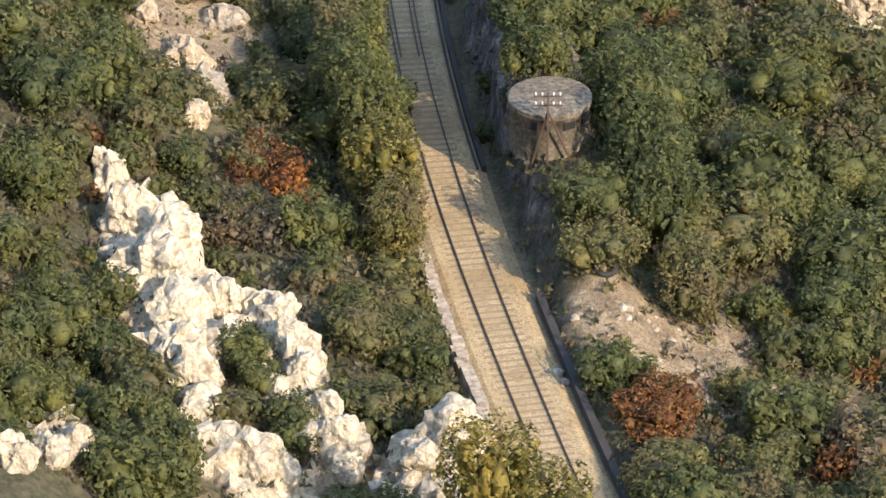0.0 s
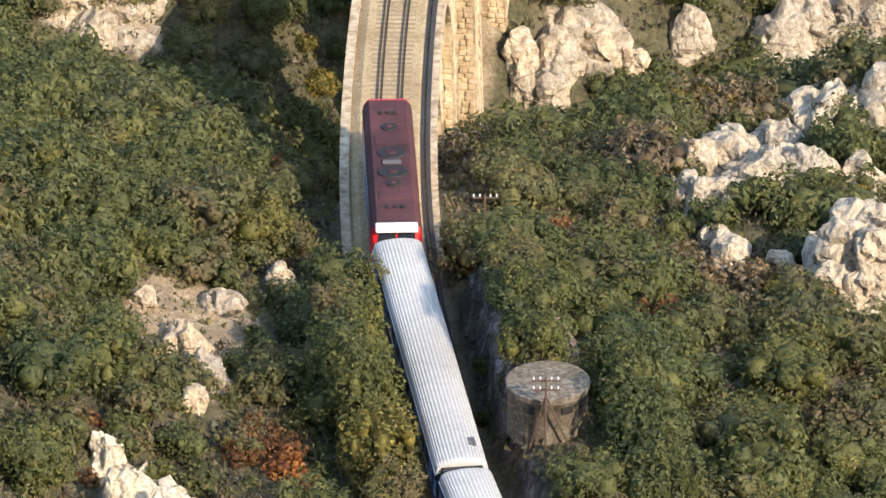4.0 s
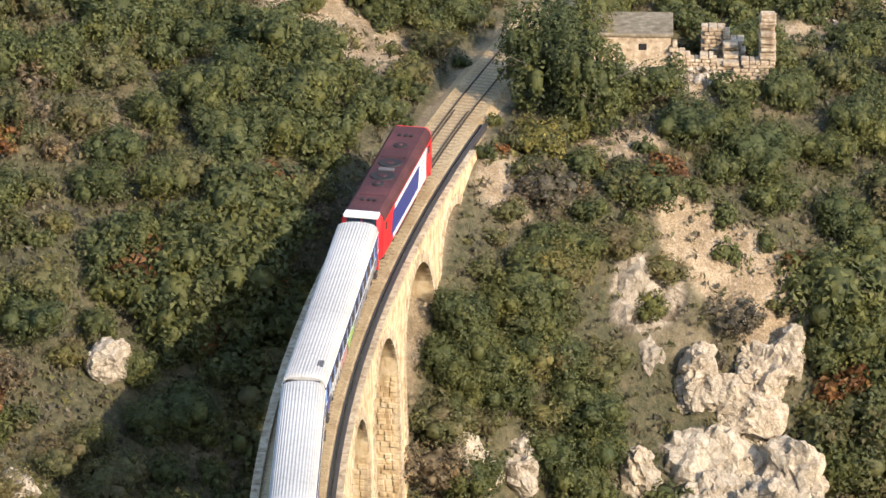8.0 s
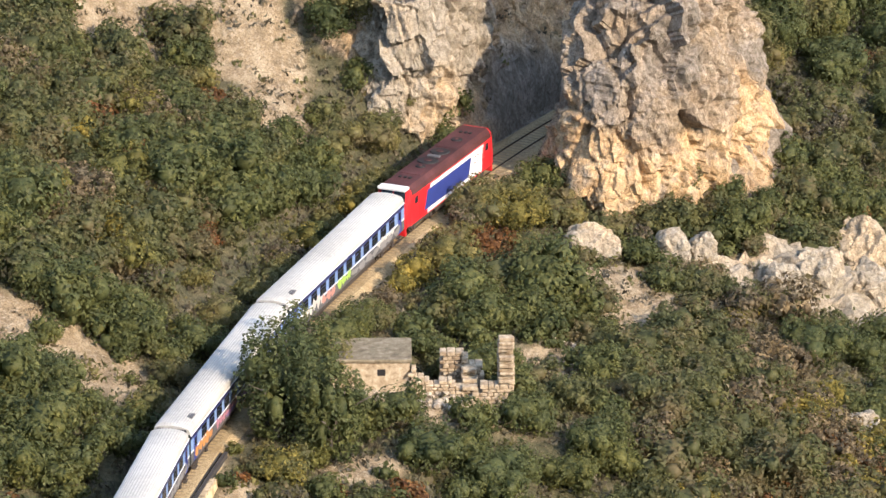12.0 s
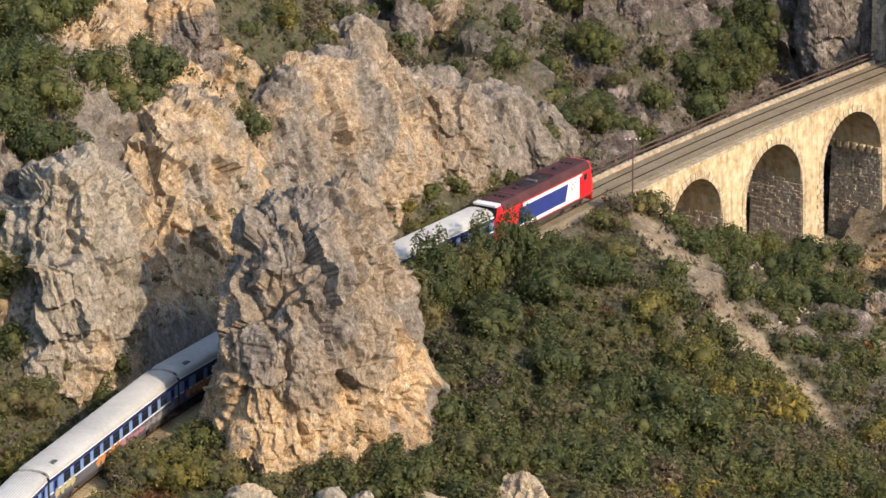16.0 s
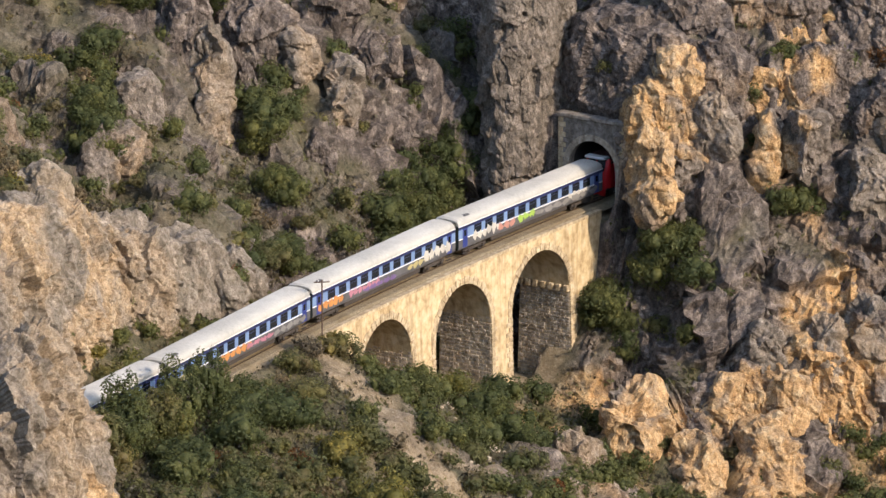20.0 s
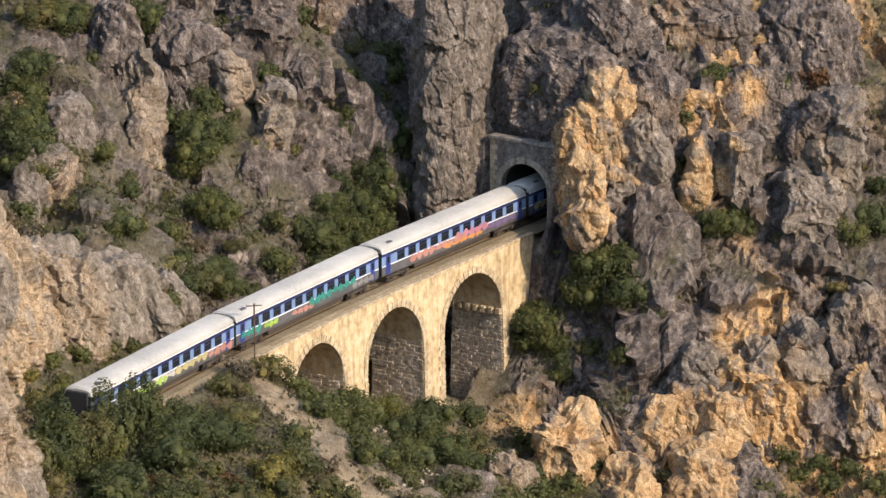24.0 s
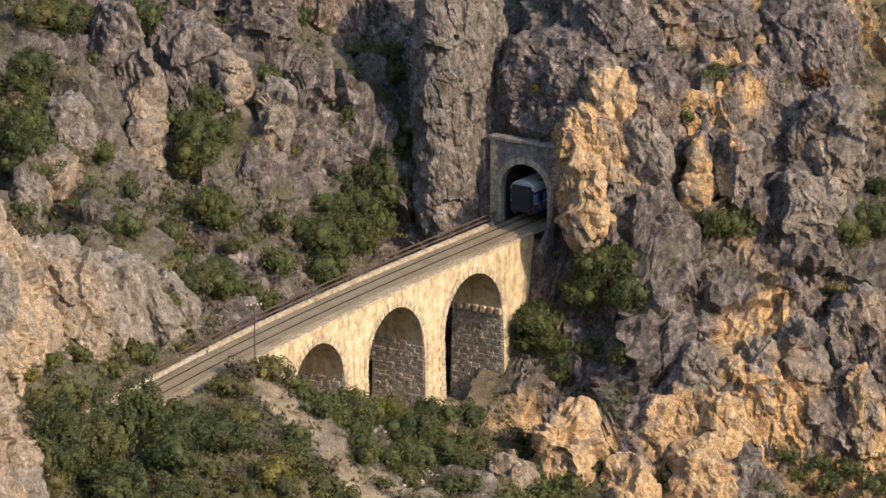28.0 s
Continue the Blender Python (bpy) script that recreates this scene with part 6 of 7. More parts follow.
grown(123.5, 562.8, "oak", 2, 1.23)
grown(125.4, 559.9, "oak", 2, 0.92)
grown(122.0, 563.6, "oak", 2, 0.82)
grown(105.1, 579.3, "oak", 2, 0.84)
grown(108.4, 579.9, "oak", 2, 0.84)
grown(104.4, 578.5, "oak", 2, 0.84)
grown(100.6, 573.6, "oak", 2, 0.93)
grown(103.3, 575.6, "oak", 2, 0.83)
grown(97.8, 570.3, "oak", 2, 0.82)
grown(84.6, 571.4, "oak", 2, 1.02)
grown(85.8, 575.6, "oak", 2, 0.93)
grown(84.3, 564.4, "oak", 2, 0.81)
grown(83.1, 569.4, "oak", 1, 1.14)
grown(67.8, 570.2, "oak", 2, 1.02)
grown(68.7, 571.9, "oak", 2, 0.92)
grown(66.1, 556.4, "oak", 2, 0.99)
grown(64.6, 552.9, "oak", 2, 0.79)
grown(73.7, 560.5, "oak", 1, 1.11)
grown(76.1, 558.7, "oak", 1, 0.95)
grown(80.1, 553.4, "oak", 2, 0.80)
grown(83.2, 552.3, "oak", 2, 0.80)
grown(135.7, 563.9, "oak", 1, 1.18)
grown(137.9, 563.8, "oak", 1, 0.98)
grown(136.6, 571.0, "oak", 1, 1.12)
grown(142.9, 570.8, "oak", 1, 0.83)
grown(119.7, 577.8, "oak", 1, 0.99)
grown(119.0, 562.6, "oak", 1, 1.11)
grown(124.2, 557.8, "oak", 1, 1.11)
grown(128.1, 557.9, "oak", 1, 0.98)
grown(100.6, 579.5, "oak", 1, 0.83)
grown(72.2, 577.6, "oak", 2, 1.03)
grown(76.1, 577.6, "oak", 2, 0.82)
grown(91.1, 583.9, "oak", 2, 0.94)
grown(114.7, 593.5, "oak", 2, 0.85)
grown(37.3, 489.1, "oak", 1, 1.12)
grown(65.3, 555.8, "oak", 2, 0.89)
grown(66.4, 552.0, "oak", 2, 0.79)
grown(85.5, 567.5, "oak", 1, 1.10)
grown(86.9, 573.2, "oak", 2, 0.82)
grown(103.7, 578.9, "oak", 2, 0.84)
grown(96.5, 569.7, "oak", 2, 1.13)
grown(97.8, 574.4, "oak", 2, 0.93)
grown(47.5, 520.1, "oak", 1, 0.74)
grown(36.5, 500.2, "oak", 2, 0.89)
grown(36.1, 496.6, "oak", 2, 0.89)
grown(46.5, 505.3, "oak", 1, 1.15)
grown(50.6, 512.0, "oak", 1, 0.88)
grown(63.4, 519.4, "oak", 1, 0.89)

BLOCKS = []


def boulder(x, y, wide, high, pale, ochre):
    """A crag that breaks out of the slope; no bush grows on it."""
    BLOCKS.append((x, y, wide, high, pale, ochre))


boulder(-17.6, 279.7, 1.0, 1.6, 1.00, 0.1)
boulder(-16.5, 274.5, 1.4, 1.6, 1.00, 0.1)
boulder(-13.9, 272.9, 1.3, 1.4, 1.00, 0.1)
boulder(-14.5, 269.5, 1.7, 1.6, 1.00, 0.1)
boulder(-13.5, 266.3, 1.5, 1.6, 1.00, 0.1)
boulder(-13.2, 262.9, 1.3, 1.3, 1.00, 0.1)
boulder(-12.5, 261.2, 1.0, 1.4, 1.00, 0.1)
boulder(-12.1, 258.5, 1.2, 0.9, 1.00, 0.1)
boulder(-11.2, 268.1, 0.7, 0.7, 1.00, 0.1)
boulder(-9.9, 268.3, 1.3, 1.0, 1.00, 0.1)
boulder(-8.3, 266.6, 0.9, 1.1, 1.00, 0.1)
boulder(-7.6, 263.9, 0.7, 1.3, 1.00, 0.1)
boulder(-6.8, 261.5, 0.9, 1.1, 1.00, 0.1)
boulder(-6.0, 258.7, 0.8, 1.3, 1.00, 0.1)
boulder(-5.2, 256.1, 0.8, 1.3, 1.00, 0.1)
boulder(-4.8, 255.1, 0.8, 0.7, 1.00, 0.1)
boulder(0.1, 256.1, 2.1, 1.5, 0.85, 0.2)
boulder(1.3, 254.3, 1.7, 1.2, 0.85, 0.2)
boulder(-1.2, 254.6, 1.2, 1.2, 0.85, 0.2)
boulder(-9.3, 252.7, 1.5, 1.1, 0.85, 0.2)
boulder(-7.8, 253.0, 1.1, 0.8, 0.85, 0.2)
boulder(-10.7, 253.2, 0.9, 0.6, 0.85, 0.2)
boulder(-17.8, 248.4, 0.7, 0.9, 0.85, 0.2)
boulder(-19.0, 247.5, 1.1, 0.6, 0.85, 0.2)
boulder(-20.3, 245.5, 1.1, 0.9, 0.85, 0.2)
boulder(-16.4, 298.1, 0.7, 0.7, 0.52, 0.4)
boulder(-14.2, 294.8, 1.6, 1.4, 0.52, 0.4)
boulder(-12.7, 291.7, 1.3, 1.0, 0.52, 0.4)
boulder(-13.2, 287.0, 0.7, 0.9, 0.52, 0.4)
boulder(-12.2, 301.0, 1.4, 0.7, 0.52, 0.4)
boulder(-9.1, 304.4, 0.9, 1.0, 0.52, 0.4)
boulder(15.3, 328.9, 1.4, 1.6, 0.66, 0.2)
boulder(17.9, 333.4, 1.8, 1.4, 0.66, 0.2)
boulder(20.6, 337.4, 1.5, 1.2, 0.66, 0.2)
boulder(18.8, 329.8, 1.8, 1.2, 0.66, 0.2)
boulder(16.4, 324.0, 1.7, 1.1, 0.66, 0.2)
boulder(16.8, 316.6, 1.7, 0.7, 0.66, 0.2)
boulder(19.9, 315.0, 0.9, 0.7, 0.66, 0.2)
boulder(14.8, 321.0, 0.7, 0.9, 0.66, 0.2)
boulder(16.0, 318.8, 0.7, 0.7, 0.66, 0.2)
boulder(25.5, 327.8, 1.0, 1.9, 0.66, 0.2)
boulder(23.4, 311.7, 1.5, 2.0, 0.66, 0.2)
boulder(23.0, 310.3, 1.5, 1.4, 0.66, 0.2)
boulder(24.9, 310.8, 1.3, 2.9, 0.66, 0.2)
boulder(24.1, 306.3, 1.4, 1.1, 0.66, 0.2)
boulder(25.4, 394.2, 1.7, 2.4, 0.62, 0.2)
boulder(29.9, 396.4, 2.4, 2.1, 0.62, 0.2)
boulder(32.1, 398.8, 1.6, 1.8, 0.62, 0.2)
boulder(28.6, 394.6, 2.8, 1.5, 0.62, 0.2)
boulder(23.5, 384.8, 1.8, 3.1, 0.62, 0.2)
boulder(26.3, 387.9, 2.8, 2.2, 0.62, 0.2)
boulder(24.2, 382.5, 2.4, 1.7, 0.62, 0.2)
boulder(27.1, 385.6, 2.4, 2.6, 0.62, 0.2)
boulder(29.6, 386.9, 2.8, 4.8, 0.62, 0.2)
boulder(32.2, 390.3, 2.0, 4.4, 0.62, 0.2)
boulder(28.0, 341.4, 1.8, 2.3, 0.62, 0.2)
boulder(21.1, 387.9, 0.8, 2.0, 0.62, 0.2)
boulder(17.2, 330.8, 2.1, 1.5, 0.62, 0.2)
boulder(20.7, 337.4, 2.1, 1.3, 0.62, 0.2)
boulder(19.1, 327.4, 2.7, 1.9, 0.62, 0.2)
boulder(22.0, 329.8, 2.4, 1.9, 0.62, 0.2)
boulder(25.5, 330.6, 2.1, 1.9, 0.62, 0.2)
boulder(25.2, 317.7, 1.7, 1.1, 0.62, 0.2)
boulder(14.6, 324.8, 1.1, 1.1, 0.62, 0.2)
boulder(8.8, 383.0, 1.3, 1.3, 0.62, 0.2)
boulder(10.3, 382.8, 1.6, 0.9, 0.62, 0.2)
boulder(12.7, 384.4, 1.6, 1.3, 0.62, 0.2)
boulder(17.5, 383.0, 1.0, 2.2, 0.62, 0.2)
boulder(-26.0, 364.3, 1.9, 2.1, 0.66, 0.3)
boulder(-23.7, 364.9, 1.9, 2.1, 0.66, 0.3)
boulder(-21.2, 365.6, 1.9, 1.6, 0.66, 0.3)
boulder(-19.5, 366.2, 1.2, 1.2, 0.66, 0.3)
boulder(-22.9, 362.5, 1.5, 0.6, 0.66, 0.3)
boulder(-15.5, 377.7, 1.5, 1.4, 0.66, 0.3)
boulder(7.9, 377.5, 1.6, 1.7, 0.65, 0.5)
boulder(7.4, 375.1, 1.2, 1.6, 0.65, 0.5)
boulder(10.3, 379.2, 1.9, 1.1, 0.65, 0.5)
boulder(13.0, 379.8, 1.3, 0.9, 0.65, 0.5)
boulder(5.5, 376.4, 0.9, 1.7, 0.65, 0.5)
boulder(5.5, 374.8, 0.9, 1.7, 0.65, 0.5)
boulder(47.9, 455.9, 1.4, 2.1, 0.52, 0.4)
boulder(50.4, 457.4, 1.4, 1.5, 0.52, 0.4)
boulder(56.4, 454.6, 1.9, 1.2, 0.52, 0.4)
boulder(59.8, 458.7, 2.3, 1.5, 0.52, 0.4)
boulder(64.5, 466.9, 2.4, 2.7, 0.52, 0.4)
boulder(64.4, 459.2, 1.8, 2.1, 0.52, 0.4)
boulder(60.0, 435.4, 2.0, 1.2, 0.52, 0.4)
boulder(41.3, 455.1, 2.0, 1.3, 0.52, 0.4)
boulder(27.9, 476.0, 2.3, 2.0, 0.52, 0.4)
boulder(25.1, 475.1, 1.9, 2.0, 0.52, 0.4)

OPEN = [  # places that stay free of bushes: x, y, radius
    (5.7, 279.5, 2.6), (6.5, 274.5, 2.0), (3.9, 472.7, 3.0), (56.2, 474, 2.4), (16.6, 470.5, 2.4),
    (6.0, 285, 3.2), (25, 423, 6.0), (-9.2, 249.5, 2.2), (1.0, 250.5, 2.4), (-13.0, 261.5, 2.0), (-5.4, 253.5, 1.4), (29, 338.5, 3.5), (-24, 360.5, 3.0),
    (87, 522, 2.0), (91, 517, 2.2), (95, 511, 2.2), (98, 507, 2.0), (96, 522, 2.0),
    (7.5, 478.7, 2.4), (15.5, 472.3, 2.4), (3.8, 480.1, 2.4), (12.5, 477.7, 2.4)]
OPEN += [(x, y - 0.5 * high, 0.75 * wide) for x, y, wide, high, _, _ in BLOCKS]


def fill_slopes():
    """Scrub over the slopes: the nearest few hundred as plants of their own, the rest joined."""
    rng, X, Y, z, rock, s, d, bare = (np.concatenate(p) if i else p[0] for i, p in enumerate(zip(scatter(2.3, 12), scatter(2.2, 55), scatter(2.1, 56))))
    slope = STEEP[np.clip(np.searchsorted(GY, Y), 0, len(GY) - 1), np.clip(np.searchsorted(GX, X), 0, len(GX) - 1)]
    turns = np.flatnonzero(np.diff(Y) < -100) + 1
    third = np.arange(len(X)) >= turns[1]
    second = (np.arange(len(X)) >= turns[0]) & ~third       # the steeper the slope, the more of the second pass
    dens = 0.93 * (1 - 0.93 * rock) * (1 - 0.82 * bare)
    groves = fractal(X / 14, Y / 14, 0, 3, 130)
    far = np.where(d > 0, soft(s, 430, 455), soft(s, 455, 500))
    dens = dens * (1 - far) + far * (0.2 + 0.75 * soft(groves + 0.15 * (d > 4), 0.12, 0.4) * (1 - 0.5 * rock)) * (1 - 0.95 * bare)
    dens = np.where((s > 488) & (d < -3) & (d > -45) & (s < 530) & (bare < 0.3), 0.85, dens)
    dens = np.where(second, dens * np.clip(1.4 * (slope - 0.3), 0, 0.9) * (1 - far), dens)
    dens = np.where(third, 0.75 * (1 - rock) * (1 - 0.9 * bare) * (1 - far), dens)
    dens = np.where((s > 250) & (s < 352) & (d < -3) & (d > -17), np.maximum(dens, 0.9 * (1 - 0.9 * rock)), dens)
    keep = rng.random(len(X)) < dens
    size = np.where(rng.random(len(X)) < np.where(s < 420, 0.36, 0.24), 2, np.where(rng.random(len(X)) < 0.72, 1, 0))
    size = np.where((bare > 0.5) | (third & (np.arange(len(X)) % 3 > 0) & (slope < 0.45)), 0, np.where(third, 1, size))
    size = np.where((far > 0.5) & (size == 2), 1, size)
    grow = rng.uniform(0.8, 1.3, len(X))
    grow = grow * (1 + 0.45 * np.clip(slope - 0.25, 0, 1) * (1 - far))
    radius = np.array([SIZES[k][0] for k in size]) * grow
    on_bridge = ((s > VIADUCT_A[0]) & (s < VIADUCT_A[1])) | ((s > VIADUCT_B[0]) & (s < VIADUCT_B[1]))
    keep &= np.where(on_bridge, (np.abs(d) > 3.3 + radius * 0.6) & ((z + radius * 1.6 < -1.5) | (np.abs(d) > 4 + radius)), np.abs(d) > np.interp(s, [340, 352, 410, 420], [2.7, 2.0, 2.0, 2.7]) + radius * 0.72)
    keep &= ~((s > PORTAL - 8) & (np.abs(d) < 7))
    for px, py, pr in PLACED:
        keep &= (X - px) ** 2 + (Y - py) ** 2 > (0.7 * (pr + radius)) ** 2
    for px, py, pr in OPEN:
        keep &= (X - px) ** 2 + (Y - py) ** 2 > (pr + 0.5 * radius) ** 2
    tone = fractal(X / 9, Y / 9, 0, 3, 150) + rng.normal(0, 0.35, len(X))
    scrubby = soft(s, 350, 400) * soft(-s, -520, -470)
    kind = np.where(tone + 0.55 * scrubby < 0.12, "oak", np.where(tone + 0.3 * scrubby < 0.95, "mastic", np.where(rng.random(len(X)) < 0.35, "yellow", "twig")))
    kind = np.where((rng.random(len(X)) < 0.03) & (size < 2), "autumn", kind)
    single = {"oak": 20, "mastic": 110, "yellow": 60, "twig": 60, "autumn": 40}
    joined = {k: ([], []) for k in KINDS}
    count = {k: 0 for k in KINDS}
    for i in np.flatnonzero(keep)[np.argsort(np.abs(d[keep]))]:
        k = str(kind[i])
        if single[k] > 0:
            single[k] -= 1
            plant(X[i], Y[i], k, int(size[i]), float(grow[i]), int(i), float(i % 63) * 0.1)
            continue
        v, f = LIGHT[k, int(size[i]), int(i) % (3 if size[i] else 2)]
        a = (i % 63) * 0.1
        c, sn = math.cos(a) * grow[i], math.sin(a) * grow[i]
        w = np.stack([v[:, 0] * c - v[:, 1] * sn + X[i], v[:, 0] * sn + v[:, 1] * c + Y[i], v[:, 2] * grow[i] + z[i] - 0.2], 1)
        vs, fs = joined[k]
        fs.append(f + count[k])
        vs.append(w)
        count[k] += len(w)
    for k, (vs, fs) in joined.items():
        if vs:
            me = leaf_mesh("scrub", np.vstack(vs), np.vstack(fs), M[KINDS[k][0]])
            tagged(new(KINDS[k][4].split("_")[0] + "_scrub", me), {"oak": "dark green evergreen thicket covering the slopes", "mastic": "olive green maquis thicket covering the slopes"}.get(k, "patchy autumn brushwood among the scrub"), "thicket", kind="stuff")


fill_slopes()


def undergrowth():
    """Low tufts and dry grass between the bushes, joined."""
    rng, X, Y, z, rock, s, d, bare = scatter(0.86, 31)
    keep = (rng.random(len(X)) < 0.9 * (1 - np.where(s > 455, 0.25, 0.72) * rock) * (1 - 0.55 * bare)) & (np.abs(d) > 3.4)
    X, Y, z = X[keep], Y[keep], z[keep]
    n = 11
    c = np.repeat(np.stack([X, Y, z], 1), n, 0)
    m = len(c)
    c += np.stack([rng.normal(0, 0.35, m), rng.normal(0, 0.35, m), rng.uniform(0.0, 0.3, m)], 1)
    t, b = rng.normal(size=(m, 3)), rng.normal(size=(m, 3)) * np.array([0.6, 0.6, 1.4])
    e = rng.uniform(0.11, 0.28, (m, 1))
    t, b = t / np.linalg.norm(t, axis=1)[:, None] * e, b / np.linalg.norm(b, axis=1)[:, None] * e
    v = np.stack([c - t, c + t, c + b * 1.6], 1)
    groups = np.arange(len(v)).reshape(-1, n)[rng.permutation(len(v) // n)]
    for name, rows, mat, words in (("dry_grass", groups[:len(groups) * 6 // 10].ravel(), "twig", "dry straw-coloured grass and twigs"), ("low_scrub", groups[len(groups) * 6 // 10:].ravel(), "mastic", "low green cushions of scrub")):
        sub = v[rows].reshape(-1, 3)
        tagged(new(name, leaf_mesh(name, sub, np.arange(len(sub)).reshape(-1, 3), M[mat])), words, "undergrowth", kind="stuff")


undergrowth()


# ---- standing rocks: broken limestone masses with true overhangs ----
def ball_mesh(level):
    bm = bmesh.new()
    bmesh.ops.create_icosphere(bm, subdivisions=level, radius=1.0)
    v = np.array([p.co for p in bm.verts])
    f = np.array([[p.index for p in q.verts] for q in bm.faces])
    bm.free()
    return v, f


BALLS = {k: ball_mesh(k) for k in (4, 5, 6, 7)}
ROCK_COUNT = [0]


def outcrop(x, y, z, wide, deep, high, pale=0.0, ochre=0.0, turn=0.0, taper=0.25, label="", coarse=0.7, bed=1.0, stain=None):
    """A rock mass centred at (x, y, z), half as wide, deep and high as given, broken into blocks."""
    ROCK_COUNT[0] += 1
    seed = 300 + 20 * ROCK_COUNT[0]
    size = max(wide, deep, high)
    v, f = BALLS[7 if size > 12 else 6 if size > 5 else 5 if size > 2.5 else 4]
    flat = np.sqrt(np.maximum(1 - v[:, 2] ** 2, 1e-6))
    boxy = (1 - np.abs(v[:, 2]) ** 3.0) ** (1 / 3.0)
    p = np.stack([v[:, 0] / flat * boxy, v[:, 1] / flat * boxy, v[:, 2]], 1)
    p[flat < 0.01] = v[flat < 0.01]
    cut = np.random.default_rng(seed)
    for _ in range(14 if size < 6.5 else 0):  # broken off along flat joints
        w = cut.normal(size=3) * np.array([1, 1, 0.7])
        w /= np.linalg.norm(w)
        p = p - np.maximum(p @ w - cut.uniform(0.62, 1.0), 0)[:, None] * w
    p[:, :2] *= (1 - taper * (p[:, 2:] + 1) / 2 * np.array([[1, 1]]))
    p = p * np.array([wide, deep, high])
    a = radians(turn)
    p = np.stack([p[:, 0] * math.cos(a) - p[:, 1] * math.sin(a), p[:, 0] * math.sin(a) + p[:, 1] * math.cos(a), p[:, 2]], 1)
    n = v / np.array([wide, deep, high]) * np.array([1, 1, 0.8])
    n = np.stack([n[:, 0] * math.cos(a) - n[:, 1] * math.sin(a), n[:, 0] * math.sin(a) + n[:, 1] * math.cos(a), n[:, 2]], 1)
    n /= np.maximum(np.linalg.norm(n, axis=1), 1e-6)[:, None]
    q = p + np.array([x, y, z])
    wx, wy, wz = (q[:, i] + 0.5 * bumps(q[:, 0] / 1.7, q[:, 1] / 1.7, q[:, 2] / 1.7, seed + i) for i in range(3))
    k = min(1.0, size / 6.0) * coarse
    wz = wz * bed
    wx, wz = wx + 0.2 * wz, wz - 0.2 * wx                       # the beds dip to one side
    push = 0.9 * k * facets(wx / 4.6, wy / 4.6, wz / 6.5, seed) + 0.5 * k * facets(wx / 1.9, wy / 1.9, wz / 2.5, seed + 8)
    push += (0.09 + 0.09 * coarse) * facets(wx / 0.85, wy / 0.85, wz / 1.1, seed + 16) + 0.06 * facets(wx / 0.4, wy / 0.4, wz / 0.5, seed + 41)
    push += 0.6 * k * (0.5 - np.abs(fractal(wx / 3, wy / 3, wz / 4, 3, seed + 24)))
    push += 1.5 * k * np.minimum(np.abs(fractal(wx / 3.4, wy / 3.4, wz / 7, 3, seed + 31)), 0.4) + 0.8 * coarse * np.minimum(np.abs(fractal(wx / 1.3, wy / 1.3, wz / 2.4, 2, seed + 33)), 0.4)
    q = q + n * push[:, None]
    me = leaf_mesh("rock", q - np.array([x, y, z]), f, M["ground"])
    tint = np.clip(ochre * 1.7 * soft(fractal(q[:, 0] / 5, q[:, 1] / 5, q[:, 2] / 6, 3, 91) + 0.5 * ochre, -0.1, 0.5), 0, 1)
    if stain is not None:                     # iron stains on the lower part
        tint = np.maximum(tint * 0.3, soft(stain - q[:, 2] + 3.5 * fractal(q[:, 0] / 4, q[:, 1] / 4, q[:, 2] / 7, 3, 95), -1.5, 3.0))
    for name, values in (("rock", np.ones(len(q))), ("pale", np.full(len(q), pale)), ("ochre", tint), ("bare", np.zeros(len(q)))):
        me.attributes.new(name, "FLOAT", "POINT").data.foreach_set("value", values.astype(np.float32))
    me.polygons.foreach_set("use_smooth", np.zeros(len(f), bool))
    ob = new("limestone_crag", me)
    ob.location = (x, y, z)
    words = label or ("pale sunlit limestone crag among the scrub" if pale > 0.5 else "ochre-stained limestone crag in the cliff" if ochre > 0.4 else "grey weathered limestone crag in the cliff")
    return tagged(ob, words, "rock", group="crags of the gorge")


def on_side(s, d):
    x, y = on_line(s, d)
    return float(x), float(y), 90 - math.degrees(math.atan2(np.interp(s, LS, LU), np.interp(s, LS, LV)))


# the two halves of the cutting
def beside(s, d, z, along_line, across, high, pale, ochre, taper, words, coarse=0.7, stain=None):
    x, y, turn = on_side(s, d)
    outcrop(x, y, z, along_line, across, high, pale, ochre, turn, taper, words, coarse, 1.0, stain)


beside(429.8, -10.7, 5.0, 14.6, 7.0, 13.8, 0.2, 0.6, 0.42, "tall grey rock tower with ochre foot beside the cutting", 1.0, 5.5)
beside(425, 9.4, 6.0, 10.0, 6.3, 13.5, 0.45, 0.6, 0.35, "cream rock wall of the cutting", 1.0, 5.0)
beside(443, 10.2, 6.0, 13.0, 6.6, 13.5, 0.32, 0.5, 0.35, "grey rock wall rising behind the cutting", 1.0)
beside(467, 12.0, 5.0, 23.0, 8.0, 12.5, 0.22, 0.35, 0.5, "long sunlit slab of bedded grey limestone")
# rock round the mouth of the tunnel
beside(552.8, 8.6, 10.0, 6.0, 3.6, 15.0, 0.12, 0.0, 0.12, "grey rock buttress beside the tunnel mouth", 0.5)
beside(556.4, -7.8, 6.0, 4.2, 3.7, 8.5, 0.1, 0.8, 0.25, "ochre rock buttress beside the tunnel mouth", 0.95)
beside(557.0, -1, 12.4, 4.6, 8.0, 5.2, 0.0, 0.1, 0.2, "grey rock above the tunnel mouth", 0.5)
